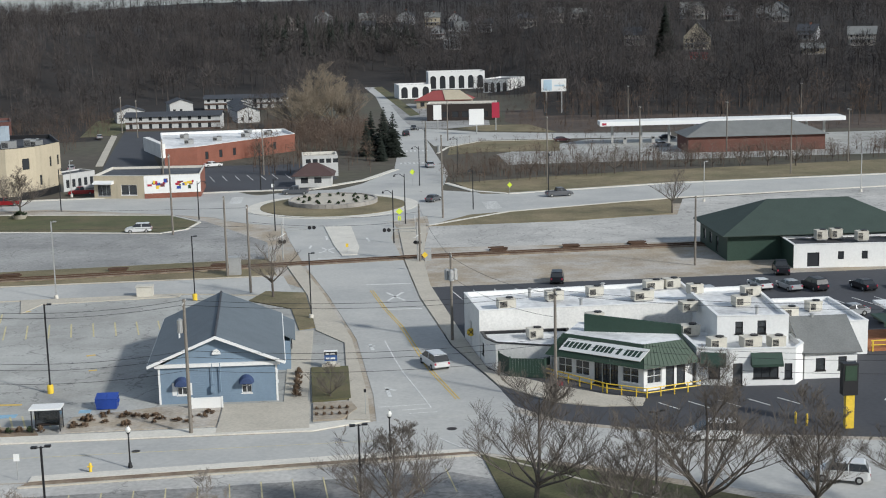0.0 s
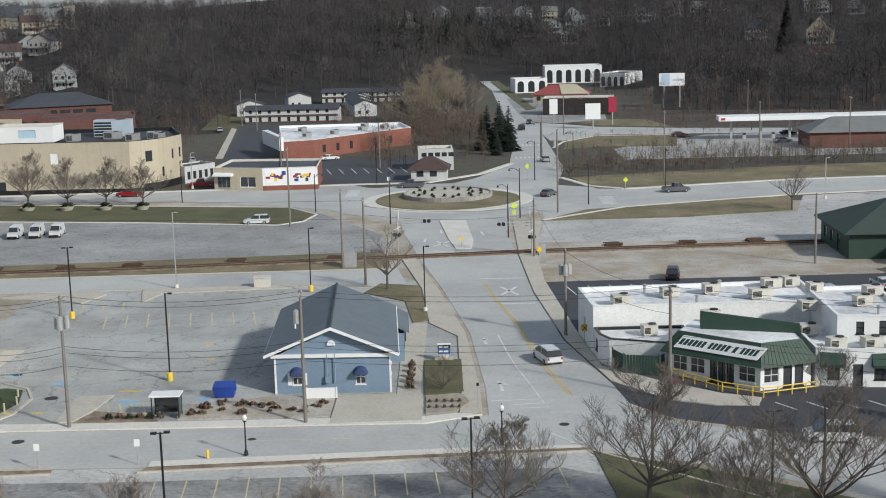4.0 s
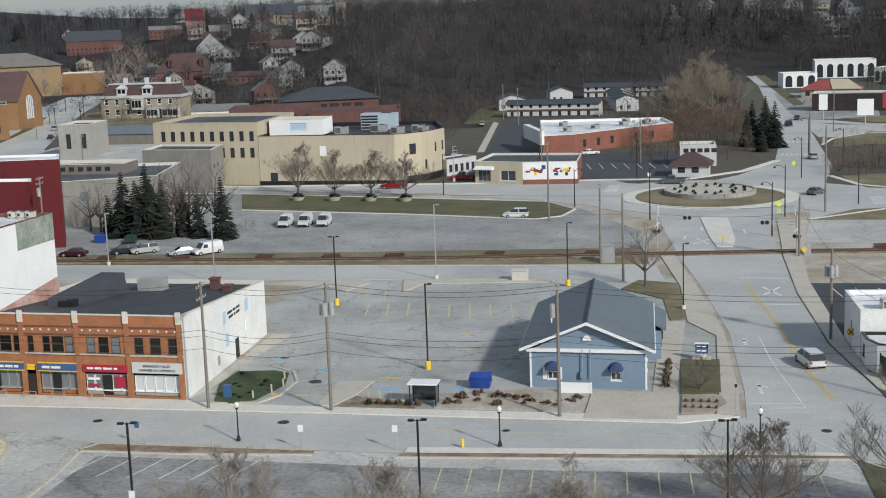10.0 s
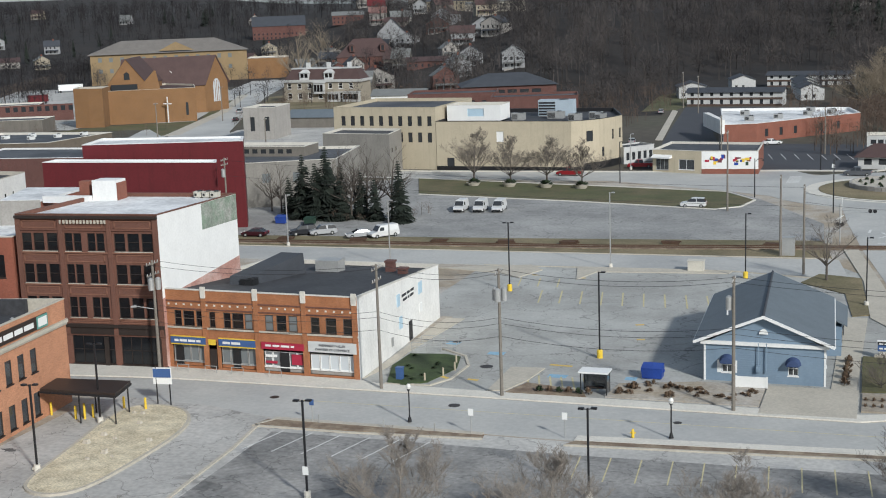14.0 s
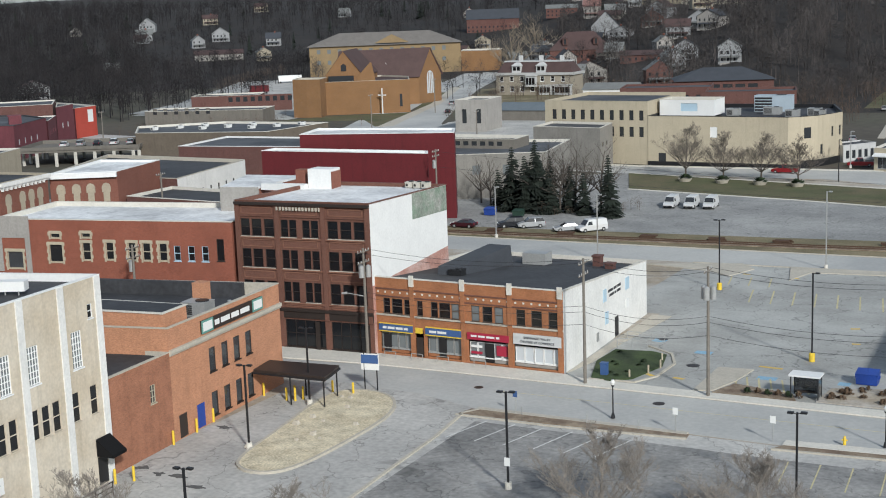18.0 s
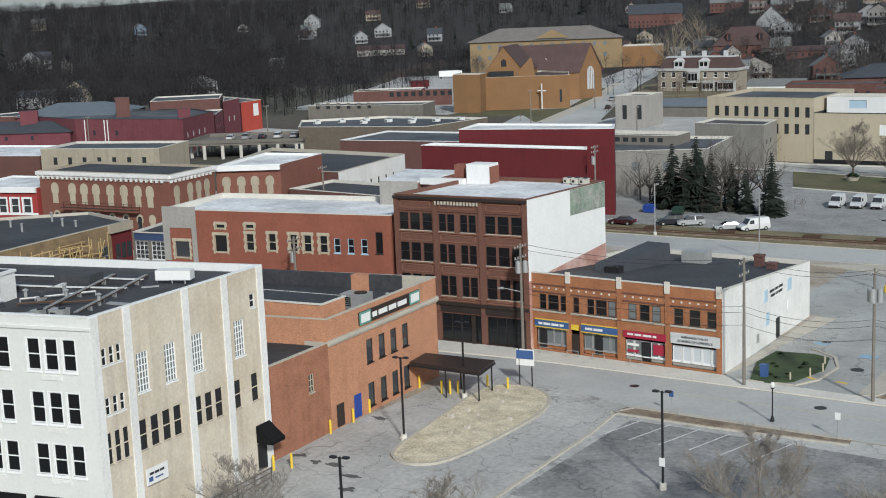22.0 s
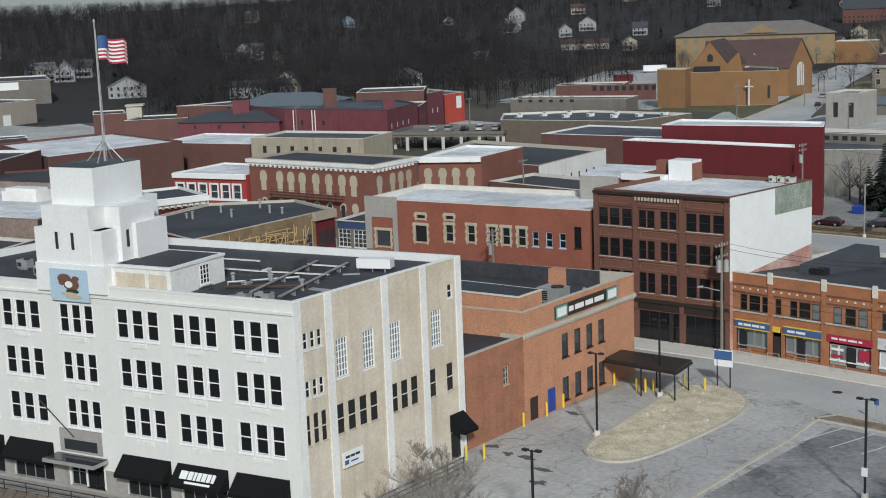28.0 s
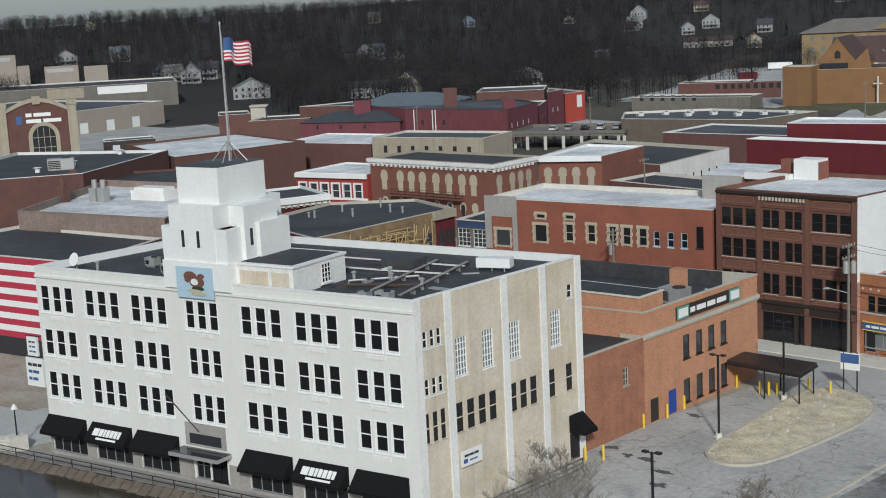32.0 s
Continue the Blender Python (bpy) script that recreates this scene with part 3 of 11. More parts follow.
area("road_avenue_east", [(14.6, 244), (30.7, 257.6), (65.4, 269), (112, 276), (320, 296), (320, 316), (119, 294), (70.6, 290.4), (33.6, 282), (16, 294)], 0.04, ASPHALT_RD, "grey asphalt avenue leaving the roundabout", "road")
area("road_cross", [(2.0, 126), (1.9, 135.7), (0.45, 159.8), (-3.2, 185.9), (-7, 209), (-10.3, 233), (-12, 250), (8, 250), (8.5, 243), (7.2, 232), (8.4, 208.7), (9.2, 182), (11.4, 155), (15, 136), (16, 128)], 0.045, ASPHALT_RD, "grey asphalt cross street with turn lanes", "road")
area("road_north", [(-6, 292), (3, 306), (11.5, 330), (15.5, 397), (14.0, 613), (6, 760), (12, 760), (22, 610), (24, 441), (24, 365), (24, 320), (20, 290)], 0.045, ASPHALT_RD, "grey asphalt road climbing north", "road")
slab("roundabout", ring_pts(-3, 273, 25), 0.055, ASPHALT_RD, "grey asphalt roundabout carriageway", "road")
slab("roundabout_apron", ring_pts(-3, 273, 17.2), 0.11, CONCRETE, "pale concrete apron ring", "pavement")
slab("roundabout_lawn", ring_pts(-3, 273, 14.6), 0.2, GRASS_DRY, "brown winter lawn of the roundabout island", "grass")
area("side_street", [(-130, 123), (-137, 120), (-170, 200), (-205, 300), (-270, 470), (-390, 830), (-383, 834), (-258, 475), (-190, 290), (-152, 190)], 0.03, ASPHALT_RD, "grey asphalt side street climbing past the church", "road")
area("grass_east", [(14, 243.2), (40, 243.5), (60.5, 248.5), (65, 267), (44, 262), (23, 255)], 0.1, GRASS_DRY, "brown grass strip beside the avenue", "grass")
area("verge_east", [(28, 284), (33.6, 282.5), (70.6, 291), (119, 294.5), (320, 317), (320, 345), (120, 320), (60, 312), (24, 303)], 0.1, GRASS_DRY, "dry grass and scrub bank", "grass")
area("lot_east", [(12.2, 221), (60, 218), (160, 220), (200, 282), (112, 275), (67, 267), (61, 247), (14.6, 242.8)], 0.025, ASPHALT_OLD, "streaked old asphalt lot", "parking lot")
area("dirt_east", [(12, 212), (90, 214), (90, 190), (12.9, 190)], 0.02, DIRT, "pale bare gravel ground with puddle stains", "ground")
area("restaurant_lot", [(11, 189), (95, 190), (100, 100), (47.3, 115), (29.4, 119), (19.7, 124), (14, 132), (11, 155)], 0.015, ASPHALT_NEW, "dark asphalt restaurant parking lot", "parking lot")
area("station_lot", [(40, 335), (150, 335), (200, 350), (200, 392), (70, 392), (40, 360)], 0.02, ASPHALT, "pale asphalt filling station forecourt", "parking lot")
area("store_lot", [(-58, 301), (-15, 300), (-2, 318), (-8, 350), (-48, 354), (-53, 380), (-44, 462), (-73.6, 462), (-67.4, 400), (-62.2, 352), (-57, 322)], 0.02, ASPHALT_NEW, "dark blue-grey asphalt store car park", "parking lot")
area("station_road", [(25.0, 386.0), (29.6, 384.9), (39.7, 399.1), (62.7, 397.2), (94.7, 391.8), (98.0, 405.5), (65.4, 414.0), (42.2, 424.1), (31.7, 437.1), (22, 445)], 0.05, ASPHALT_RD, "grey asphalt side road at the junction", "road")
area("junction_strip", [(29.2, 381.9), (39.3, 395.1), (62.1, 393.2), (57.4, 363.4), (36.4, 366.1), (27.0, 362)], 0.08, GRASS_DRY, "dry grass strip beside the junction", "grass")
kerb("kerb_junction", [(24.6, 366), (28.4, 381), (39.2, 395.8), (62.4, 394.0)], 0.7, 0.14, CONCRETE, "pale concrete kerb at the junction")
area("plaza_lot", [(18.7, 557.3), (26.9, 561.0), (52.0, 500.1), (47.9, 450.2), (32.9, 441.0), (22.1, 443.5), (20.2, 485.0)], 0.052, LOT_N, "worn asphalt forecourt of the roadside shops", "parking lot")
area("roadside_verge", [(14.6, 679.7), (19.0, 688.7), (27.6, 500.9), (23.6, 495.9)], 0.07, GRASS, "green verge beside the climbing road", "grass")
area("junction_lawn", [(35.6, 439.8), (46.4, 449.1), (60.3, 447.1), (64.9, 418.0), (44.4, 427.1)], 0.07, GRASS_DRY, "brown lawn at the junction", "grass")
area("wood_lawn", [(-85.5, 447), (-93.3, 532), (-84.0, 530), (-74.0, 472), (-75.2, 452)], 0.06, GRASS, "green lawn at the wood edge", "grass")
area("wood_path", [(-65.4, 360.0), (-63.4, 359.6), (-73.8, 448), (-76.2, 452)], 0.09, CONCRETE_TAN, "pale concrete path up to the flats")
area("leaf_bank", [(66, 420), (100, 410), (200, 396), (270, 410), (290, 520), (60, 510), (54, 460)], 0.03, LITTER, "brown leaf litter bank under bare trees", "ground")
area("church_lot", [(-345, 400), (-268, 390), (-275, 520), (-330, 620), (-385, 600)], 0.02, ASPHALT, "grey asphalt church car park", "parking lot")
area("depot_lot", [(-520, 150), (-280, 150), (-300, 260), (-520, 260)], 0.02, ASPHALT, "pale asphalt yard", "parking lot")

area("pavement_north", [(-180, 104.2), (-130, 114.7), (-95, 121.7), (-76, 123.9), (-64, 124.1), (-38, 124.3), (-4, 124.1), (1.4, 126.4), (-1, 127), (-4, 126.2), (-38, 126.2), (-52, 126.6), (-54.4, 127.4), (-78, 128), (-95, 126), (-127, 120.2), (-180, 108)], 0.15, CONCRETE, "pale concrete pavement")
area("pavement_cross_west", [(1.4, 126.6), (1.3, 135.7), (-0.1, 159.8), (-3.8, 185.9), (-7.6, 209), (-9.8, 209), (-6, 186), (-4.5, 165), (-1, 158), (-0.6, 134), (-0.8, 127.2)], 0.15, CONCRETE_TAN, "tan concrete pavement along the cross street")
area("pavement_cross_east", [(15, 137), (11.6, 155), (9.4, 182), (8.6, 208.7), (8.9, 243), (14, 242.8), (11.5, 210), (11.3, 190), (13.4, 157), (14.6, 143.2), (20.0, 136.8), (25.4, 131.8), (29.0, 130.0), (28.2, 127.6), (24, 128.0), (19.9, 130)], 0.14, CONCRETE_TAN, "worn tan concrete pavement beside the restaurant")
area("pavement_near", [(-57.5, 113), (-36.5, 112.9), (-36.5, 113.6), (-57.5, 113.7)], 0.15, CONCRETE_TAN, "narrow concrete verge of the car park")
area("pavement_near_east", [(-28, 113.2), (10, 115.9), (10, 116.6), (-0.4, 116.5), (-28, 114.6)], 0.15, CONCRETE, "pale concrete pavement beside the street")
area("mulch_strip_west", [(-58.6, 111.0), (-36.2, 112.0), (-36.3, 113.0), (-58, 113)], 0.12, MULCH, "brown mulch strip with pale kerb", "flower bed")
area("mulch_strip_east", [(-28.6, 112.0), (11, 115.2), (10.2, 116), (-27.8, 113.3)], 0.12, MULCH, "brown mulch strip at the car park edge", "flower bed")
area("lawn_corner", [(11, 115), (20, 109.5), (32, 101), (46, 94), (46, 80), (18, 80), (12, 100)], 0.12, GRASS, "green-brown lawn under bare trees", "grass")
def rounded(pts, times=2):
    for _ in range(times):
        pts = [(p[0] + (q[0] - p[0]) * f, p[1] + (q[1] - p[1]) * f) for p, q in zip(pts, pts[1:] + pts[:1]) for f in (0.25, 0.75)]
    return pts


ISLAND = rounded([(-70.6, 92.2), (-68.9, 90.0), (-66.2, 89.8), (-64.4, 92.0), (-64.0, 99.7), (-64.2, 108), (-66.3, 113.0), (-70.0, 114.9), (-73.7, 113.6), (-73.4, 108.2), (-71.9, 100.7)])
for k, (x, y) in enumerate([(-74.8, 86.6), (-69.7, 85.3), (-68.0, 82.5), (-77.4, 99.4), (-77.2, 87.3), (-72.9, 86.8)]):
    r = random.Random(700 + k)
    area("asphalt_patch_%d" % (k + 1), rounded([(x + (0.12 + 0.75 * r.random()) * math.cos(a * 0.449) * (1.7 if k % 2 else 1.1), y + (0.1 + 0.6 * r.random()) * math.sin(a * 0.449)) for a in range(14)], 1), 0.055, POTHOLE, "dark ragged pothole in the worn asphalt", "pothole")
area("straw_island", ISLAND, 0.22, STRAW, "raised island covered with straw-coloured gravel", "flower bed")
kerb("kerb_straw_island", ISLAND, 0.3, 0.25, CONCRETE_TAN, "tan concrete kerb round the island", True)
kerb("kerb_drive", [(-56, 70), (-56.3, 87.3), (-56.9, 96.9), (-57.3, 104.3), (-58.2, 111.5), (-57, 113.4)], 0.3, 0.16, CONCRETE_TAN, "tan concrete kerb of the drive")
kerb("kerb_mulch", [(-58.6, 110.9), (-48.8, 110.9), (-36.2, 111.9)], 0.25, 0.16, CONCRETE_TAN, "worn concrete kerb of the car park")
kerb("kerb_mulch_east", [(-28.6, 111.9), (-8.5, 113.4), (11, 115.1), (18, 108), (26, 100)], 0.25, 0.16, CONCRETE_TAN, "worn concrete kerb of the car park")
area("lawn_patch", [(-51.2, 127.0), (-53.1, 133.4), (-52.9, 138.6), (-48.8, 139.2), (-46.9, 138.4), (-45.9, 134.0), (-47.2, 128.3), (-49.0, 126.8)], 0.17, GROUNDCOVER, "small dark green groundcover bed", "flower bed")
kerb("kerb_patch", [(-51.4, 126.9), (-46.6, 127.2), (-45.2, 130), (-45.0, 135.4), (-46.5, 139), (-50, 141.5)], 0.28, 0.16, CONCRETE_TAN, "pale concrete kerb round the groundcover bed")
area("side_walk", [(-54.4, 128), (-54.6, 156), (-52.2, 156), (-53.4, 140), (-53.4, 133)], 0.1, CONCRETE_TAN, "tan concrete walk beside the white wall")
area("ramp_island", [(-40.2, 126.5), (-40.3, 135.6), (-36.6, 135.9), (-37.2, 131.0), (-38.4, 127.2)], 0.14, CONCRETE_TAN, "tan concrete traffic island", "pavement")
area("mulch_shelter", [(-38.3, 126.5), (-30, 126.5), (-30.8, 128.6), (-37, 130.2)], 0.13, MULCH, "brown mulch bed with low shrubs", "flower bed")
area("mulch_house", [(-28.2, 126.9), (-13.4, 126.9), (-13.4, 133.8), (-19.7, 134.2), (-27.8, 131.8)], 0.13, DIRT, "pale gravel bed with brown shrubs", "flower bed")
area("house_drive", [(-13.2, 124.6), (-4.4, 124.9), (-4.6, 134), (-13.2, 134)], 0.16, CONCRETE_TAN, "tan concrete drive in front of the blue building")
area("house_garden", [(-4.3, 133.6), (-0.4, 134.3), (-0.6, 147), (-4.7, 147)], 0.2, GRASS, "dark brown-green garden plot", "grass")
area("garden_rock_bed", [(-4.1, 127.2), (-1.3, 127.3), (0.2, 130.6), (-0.4, 133.2), (-4.2, 133.2)], 0.2, DIRT, "grey stone bed with small shrubs", "flower bed")
area("house_walk", [(-7.2, 134), (-4.8, 134), (-4.8, 165), (-7.6, 165)], 0.1, CONCRETE_TAN, "stepped tan concrete walk with timber edges")
area("lawn_crossing", [(-12, 190), (-6.4, 188), (-4.6, 166.5), (-6.6, 165.6), (-8, 178), (-14, 184)], 0.14, GRASS_DRY, "brown grass corner by the crossing", "grass")
area("lot_island_west", [(-66, 186), (-53, 190.3), (-50.4, 187), (-52.4, 181.2), (-56, 184)], 0.14, CONCRETE_TAN, "tan concrete car park island")
area("lot_island_east", [(-44, 181), (-42.4, 186.8), (-24, 188.5), (-23.8, 190.6), (-46, 190)], 0.14, CONCRETE_TAN, "tan concrete car park island")
area("splitter_island", [(-4.4, 246), (0.4, 246), (1.6, 224), (1.2, 216.5), (-1.3, 216.5), (-2.6, 226)], 0.16, CONCRETE, "pale concrete splitter island with marker")
kerb("kerb_grass_band", [(-95.4, 258.4), (-60, 251.8), (-34, 245.2), (-29.6, 248.8), (-28.0, 257), (-34.6, 267.2), (-60, 273), (-103.7, 281.8)], 0.45, 0.15, CONCRETE, "pale concrete kerb round the lawn")
kerb("kerb_avenue_east", [(14.3, 243.6), (30.7, 257.2), (65.4, 268.6), (112, 275.4), (320, 295.4)], 0.9, 0.15, CONCRETE, "pale concrete pavement edge")
kerb("kerb_avenue_east_far", [(22, 303), (27, 288), (33.6, 282.4), (70.6, 290.9), (119, 294.6), (320, 316.6)], 1.4, 0.15, CONCRETE, "pale concrete pavement edge")
kerb("kerb_avenue_far", [(-270, 316), (-106, 293.8), (-58, 295.8), (-26, 299.8), (-8, 300), (4, 313), (12, 332)], 1.6, 0.15, CONCRETE, "pale concrete pavement of the avenue")
kerb("kerb_middle_lot", [(-60, 189.3), (-24, 190.3), (-13, 187.5)], 0.3, 0.15, CONCRETE_TAN, "tan kerb between the lot and the lane")
kerb("kerb_rail_lane", [(-200, 196.6), (-104, 199.3), (-60, 200.3), (-11, 201.5)], 0.3, 0.12, CONCRETE_TAN, "tan kerb of the railway verge")


# painted lines
def lines(name, segs, w, material, z, label):
    m = M()
    for a, b in segs:
        (u, n) = uv(a, b)
        p = (a[0] - u[1] * w / 2, a[1] + u[0] * w / 2)
        q = [(p[0], p[1]), (p[0] + u[1] * w, p[1] - u[0] * w), (p[0] + u[1] * w + u[0] * n, p[1] - u[0] * w + u[1] * n), (p[0] + u[0] * n, p[1] + u[1] * n)]
        m.prism(q, z - 0.01, z)
    return solo(name, m, material, label, "road marking", "structure")


def chain(*p):
    return list(zip(p, p[1:]))


lines("marking_stalls_near", [((-26.5 + j * 2.62, 109.4 + 0.075 * (j * 2.62)), (-26.0 + j * 2.62, 103.6 + 0.075 * (j * 2.62))) for j in range(14)], 0.12, PAINT_YF, 0.035, "faded yellow parking stall lines")
lines("marking_stalls_west", [((-55 + j * 2.9, 110.2), (-56.4 + j * 2.9, 104.5)) for j in range(6)], 0.12, PAINT_W, 0.035, "worn white parking stall lines")
lines("marking_stalls_middle", [((-47 + j * 2.75, 174), (-45.6 + j * 2.75, 166.5)) for j in range(11)] + [((-52 + j * 2.75, 181.5), (-51 + j * 2.75, 176)) for j in range(3)] + [((-39 + j * 1.2, 133.2), (-37.8 + j * 1.2, 129.2)) for j in range(9)], 0.2, PAINT_YF, 0.035, "faded yellow parking stall lines")
lines("marking_arrows_lot", [((-46.5, 130.8), (-45.6, 130.2)), ((-43.5, 130.4), (-42.3, 130.2)), ((-31, 156.8), (-30, 157.2)), ((-29.5, 150), (-28.6, 150.2)), ((-51, 183.5), (-50, 183.5)), ((-44, 182.6), (-43, 182.5)), ((-36.5, 137.6), (-34, 137.4))], 0.5, PAINT_Y, 0.036, "worn yellow arrows on the lot")
lines("marking_disabled", [((-44.5, 141), (-42.6, 141)), ((-35.6, 133.4), (-33.6, 133.4)), ((-27.6, 134), (-26.4, 134)), ((-50.5, 144.5), (-49, 144.3))], 1.2, PAINT_B, 0.034, "faded pale blue stall markings")
lines("marking_centre", chain((2.7, 188), (4.2, 176), (5.9, 165.6), (8.1, 144.6), (10.2, 132.6)) + chain((3.05, 188), (4.55, 176), (6.25, 165.6), (8.45, 144.6), (10.55, 132.6)), 0.14, PAINT_Y, 0.06, "double yellow centre line")
lines("marking_lane", chain((3.8, 158.4), (4.6, 150), (5.4, 143.4), (6.6, 136), (7.5, 130.2)) + [((2.3, 131.0), (7.4, 131.4)), ((5.2, 128.4), (8, 128.6)), ((4.6, 129.6), (7.6, 130)), ((7.6, 120.4), (9.4, 117.4))], 0.16, PAINT_W, 0.06, "white lane and stop lines")
lines("marking_crossing", [((2.2, 192.2), (8.6, 192.0)), ((4.6, 175.4), (9.2, 175.2)), ((-5, 214.6), (-1.6, 214.4)), ((4.9, 186.2), (7.2, 180.6)), ((4.9, 180.8), (7.2, 186.0)), ((-4.6, 224.5), (-2.6, 219)), ((-5, 219.4), (-2.4, 224)), ((-6.6, 224), (-6.4, 227)), ((2.0, 157.0), (2.3, 154)), ((1.7, 156), (2.6, 156)), ((3.3, 138), (3.6, 134.5)), ((3.2, 137.4), (4.3, 136.8)), ((-4, 236), (-3.8, 232)), ((3, 233), (3.4, 229))], 0.4, PAINT_W, 0.06, "white railway crossing crosses and arrows")
lines("marking_crosswalk", [((14.5 + j * 1.1, 372.5), (14.5 + j * 1.1, 376)) for j in range(8)] + [((13.8 + j * 1.1, 343), (13.8 + j * 1.1, 346)) for j in range(8)] + [((-24.5, 281 + j * 1.3), (-22, 281.2 + j * 1.3)) for j in range(8)] + [((27, 262 + j * 1.3), (30, 262.6 + j * 1.3)) for j in range(8)], 0.55, PAINT_W, 0.066, "white zebra crossing bars")
lines("marking_store_lot", [((-42 + j * 3, 330), (-40 + j * 3, 320)) for j in range(10)] + [((14 + j * 3, 186), (15 + j * 3, 180)) for j in range(9)] + [((48 + j * 3, 172), (50 + j * 3, 165)) for j in range(8)] + [((30 + j * 3, 128.5), (31.5 + j * 3, 126)) for j in range(5)] + [((52 + j * 2.6, 126), (56 + j * 2.6, 132)) for j in range(6)], 0.16, PAINT_W, 0.03, "white parking stall lines")
lines("marking_street", [((-58, 119.6), (2, 120.4))], 0.1, PAINT_YF, 0.036, "faint yellow centre line")

# ---- railway ----
RAIL = [(-260, 195.2), (-105.7, 202.6), (-45.8, 205.9), (11.3, 212.6), (60, 215.2), (200, 222)]
ballast = M()
for a, b in chain(*RAIL):
    (u, n) = uv(a, b)
    ballast.slab_box((a[0] - u[1] * 1.6, a[1] + u[0] * 1.6), u, n, 3.2, -0.2, 0.16)
solo("rail_bed", ballast, MULCH, "brown stone railway bed", "railway", "structure")
for off in (-0.72, 0.72):
    m = M()
    for a, b in chain(*RAIL):
        (u, n) = uv(a, b)
        m.slab_box((a[0] - u[1] * (off + 0.05), a[1] + u[0] * (off + 0.05)), u, n, 0.1, 0.1, 0.34)
    solo("rail", m, RUST, "rusty steel rail on timber sleepers", "rail", "structure")

area("church_lot", [(-330, 430), (-318, 472), (-345, 500), (-375, 555), (-455, 668), (-470, 660), (-392, 512)], 0.05, ASPHALT_OLD, "grey asphalt church parking lot", "parking lot")
area("church_lawn", [(-268, 384), (-238, 392), (-222, 372), (-217, 385), (-234, 430), (-246, 470), (-262, 520), (-275, 512), (-262, 480), (-236, 422), (-262, 402)], 0.06, GRASS, "patchy lawn round the church", "grass")
area("church_sidewalk", [(-221, 372), (-216.6, 374), (-244, 458), (-280, 546), (-284, 545), (-248, 458)], 0.1, CONCRETE_TAN, "pale concrete sidewalk beside the church lawn", "pavement")
area("yard_lot", [(-440, 250), (-350, 200), (-300, 215), (-345, 250), (-400, 262), (-440, 275)], 0.05, ASPHALT_OLD, "grey concrete yard before the factories", "parking lot")
area("street_works", [(-352, 406), (-364, 449), (-417, 560), (-464, 677), (-452, 680), (-405, 562), (-352, 452), (-339, 408)], 0.062, ASPHALT_RD, "grey asphalt street lined with bare trees", "road")
area("street_west", [(-180, 30), (-120, 46), (-118.5, 76), (-126, 106), (-134, 105), (-128, 76), (-131, 58), (-180, 44)], 0.05, ASPHALT_RD, "grey asphalt street beside the white building", "road")
LOT_DARK = mat("stained_asphalt", (0.20, 0.197, 0.19), 0.92, var=0.3, scale=0.18, fine=2, tint=(0.31, 0.30, 0.285), kind="cracks")
area("lot_patch", [(-55.8, 88), (-41, 86), (-14, 86), (16, 88), (20, 103), (8, 111), (-15, 110), (-28, 109.6), (-36, 109.8), (-56.0, 109.8)], 0.028, LOT_DARK, "dark stained asphalt of the near parking stalls", "parking lot")
area("road_hill", [(-219, 345), (-218.6, 371), (-246, 457), (-281.6, 546), (-352, 735), (-338, 735), (-295.3, 622), (-263, 528), (-232, 450), (-205, 385), (-192, 362), (-195, 335)], 0.07, ASPHALT_RD, "grey asphalt street climbing past the church", "road")
area("lot_uptown", [(-195, 345), (-150, 335), (-134, 372), (-150, 400), (-190, 450), (-204, 388)], 0.05, ASPHALT_OLD, "grey asphalt lot among the uptown shops", "parking lot")
area("lawn_uptown", [(-230, 452), (-190, 452), (-150, 420), (-128, 440), (-150, 520), (-235, 600), (-262, 530)], 0.05, GRASS_DRY, "brown winter lawn below the hillside houses", "grass")
area("street_uptown", [(-330, 330), (-270, 320), (-222, 338), (-195, 332), (-150, 322), (-150, 331), (-195, 343), (-224, 349), (-272, 331), (-332, 341)], 0.06, ASPHALT_RD, "grey asphalt cross street behind the works", "road")

# ---- buildings of the street ----
def bars(parent, o, u, s, z, widths, h, material, name="lettering", gap=0.12, d=0.03):
    """Plain bars in place of writing, on a sign or wall."""
    m = M()
    for w in widths:
        p = (o[0] + u[0] * s, o[1] + u[1] * s)
        m.slab_box(p, u, w, d, z, z + h)
        s += w + gap
    return part(name, m, material, parent)


def panel(parent, o, u, s, z, w, h, material, name="sign", d=0.12, base=0.0):
    p = (o[0] + u[0] * s + u[1] * base, o[1] + u[1] * s - u[0] * base)
    return part(name, M().slab_box(p, u, w, d, z, z + h), material, parent)


def awning(parent, o, u, s, w, z0, z1, d, material, name="awning", base=0.0):
    """A sloped canvas awning with closed cheeks and a short valance."""
    P = lambda i, j, z: (o[0] + u[0] * (s + i) + u[1] * (j + base), o[1] + u[1] * (s + i) - u[0] * (j + base), z)
    m = M()
    m.hexa([P(0, 0, z1 - 0.06), P(0, d, z0 + 0.2), P(w, d, z0 + 0.2), P(w, 0, z1 - 0.06)], [P(0, 0, z1), P(0, d, z0 + 0.26), P(w, d, z0 + 0.26), P(w, 0, z1)])
    m.face(P(0, 0, z0), P(0, d, z0), P(0, d, z0 + 0.24), P(0, 0, z1 - 0.02))
    m.face(P(w, d, z0), P(w, 0, z0), P(w, 0, z1 - 0.02), P(w, d, z0 + 0.24))
    m.face(P(0, d, z0), P(w, d, z0), P(w, d, z0 + 0.24), P(0, d, z0 + 0.24))
    return part(name, m, material, parent)


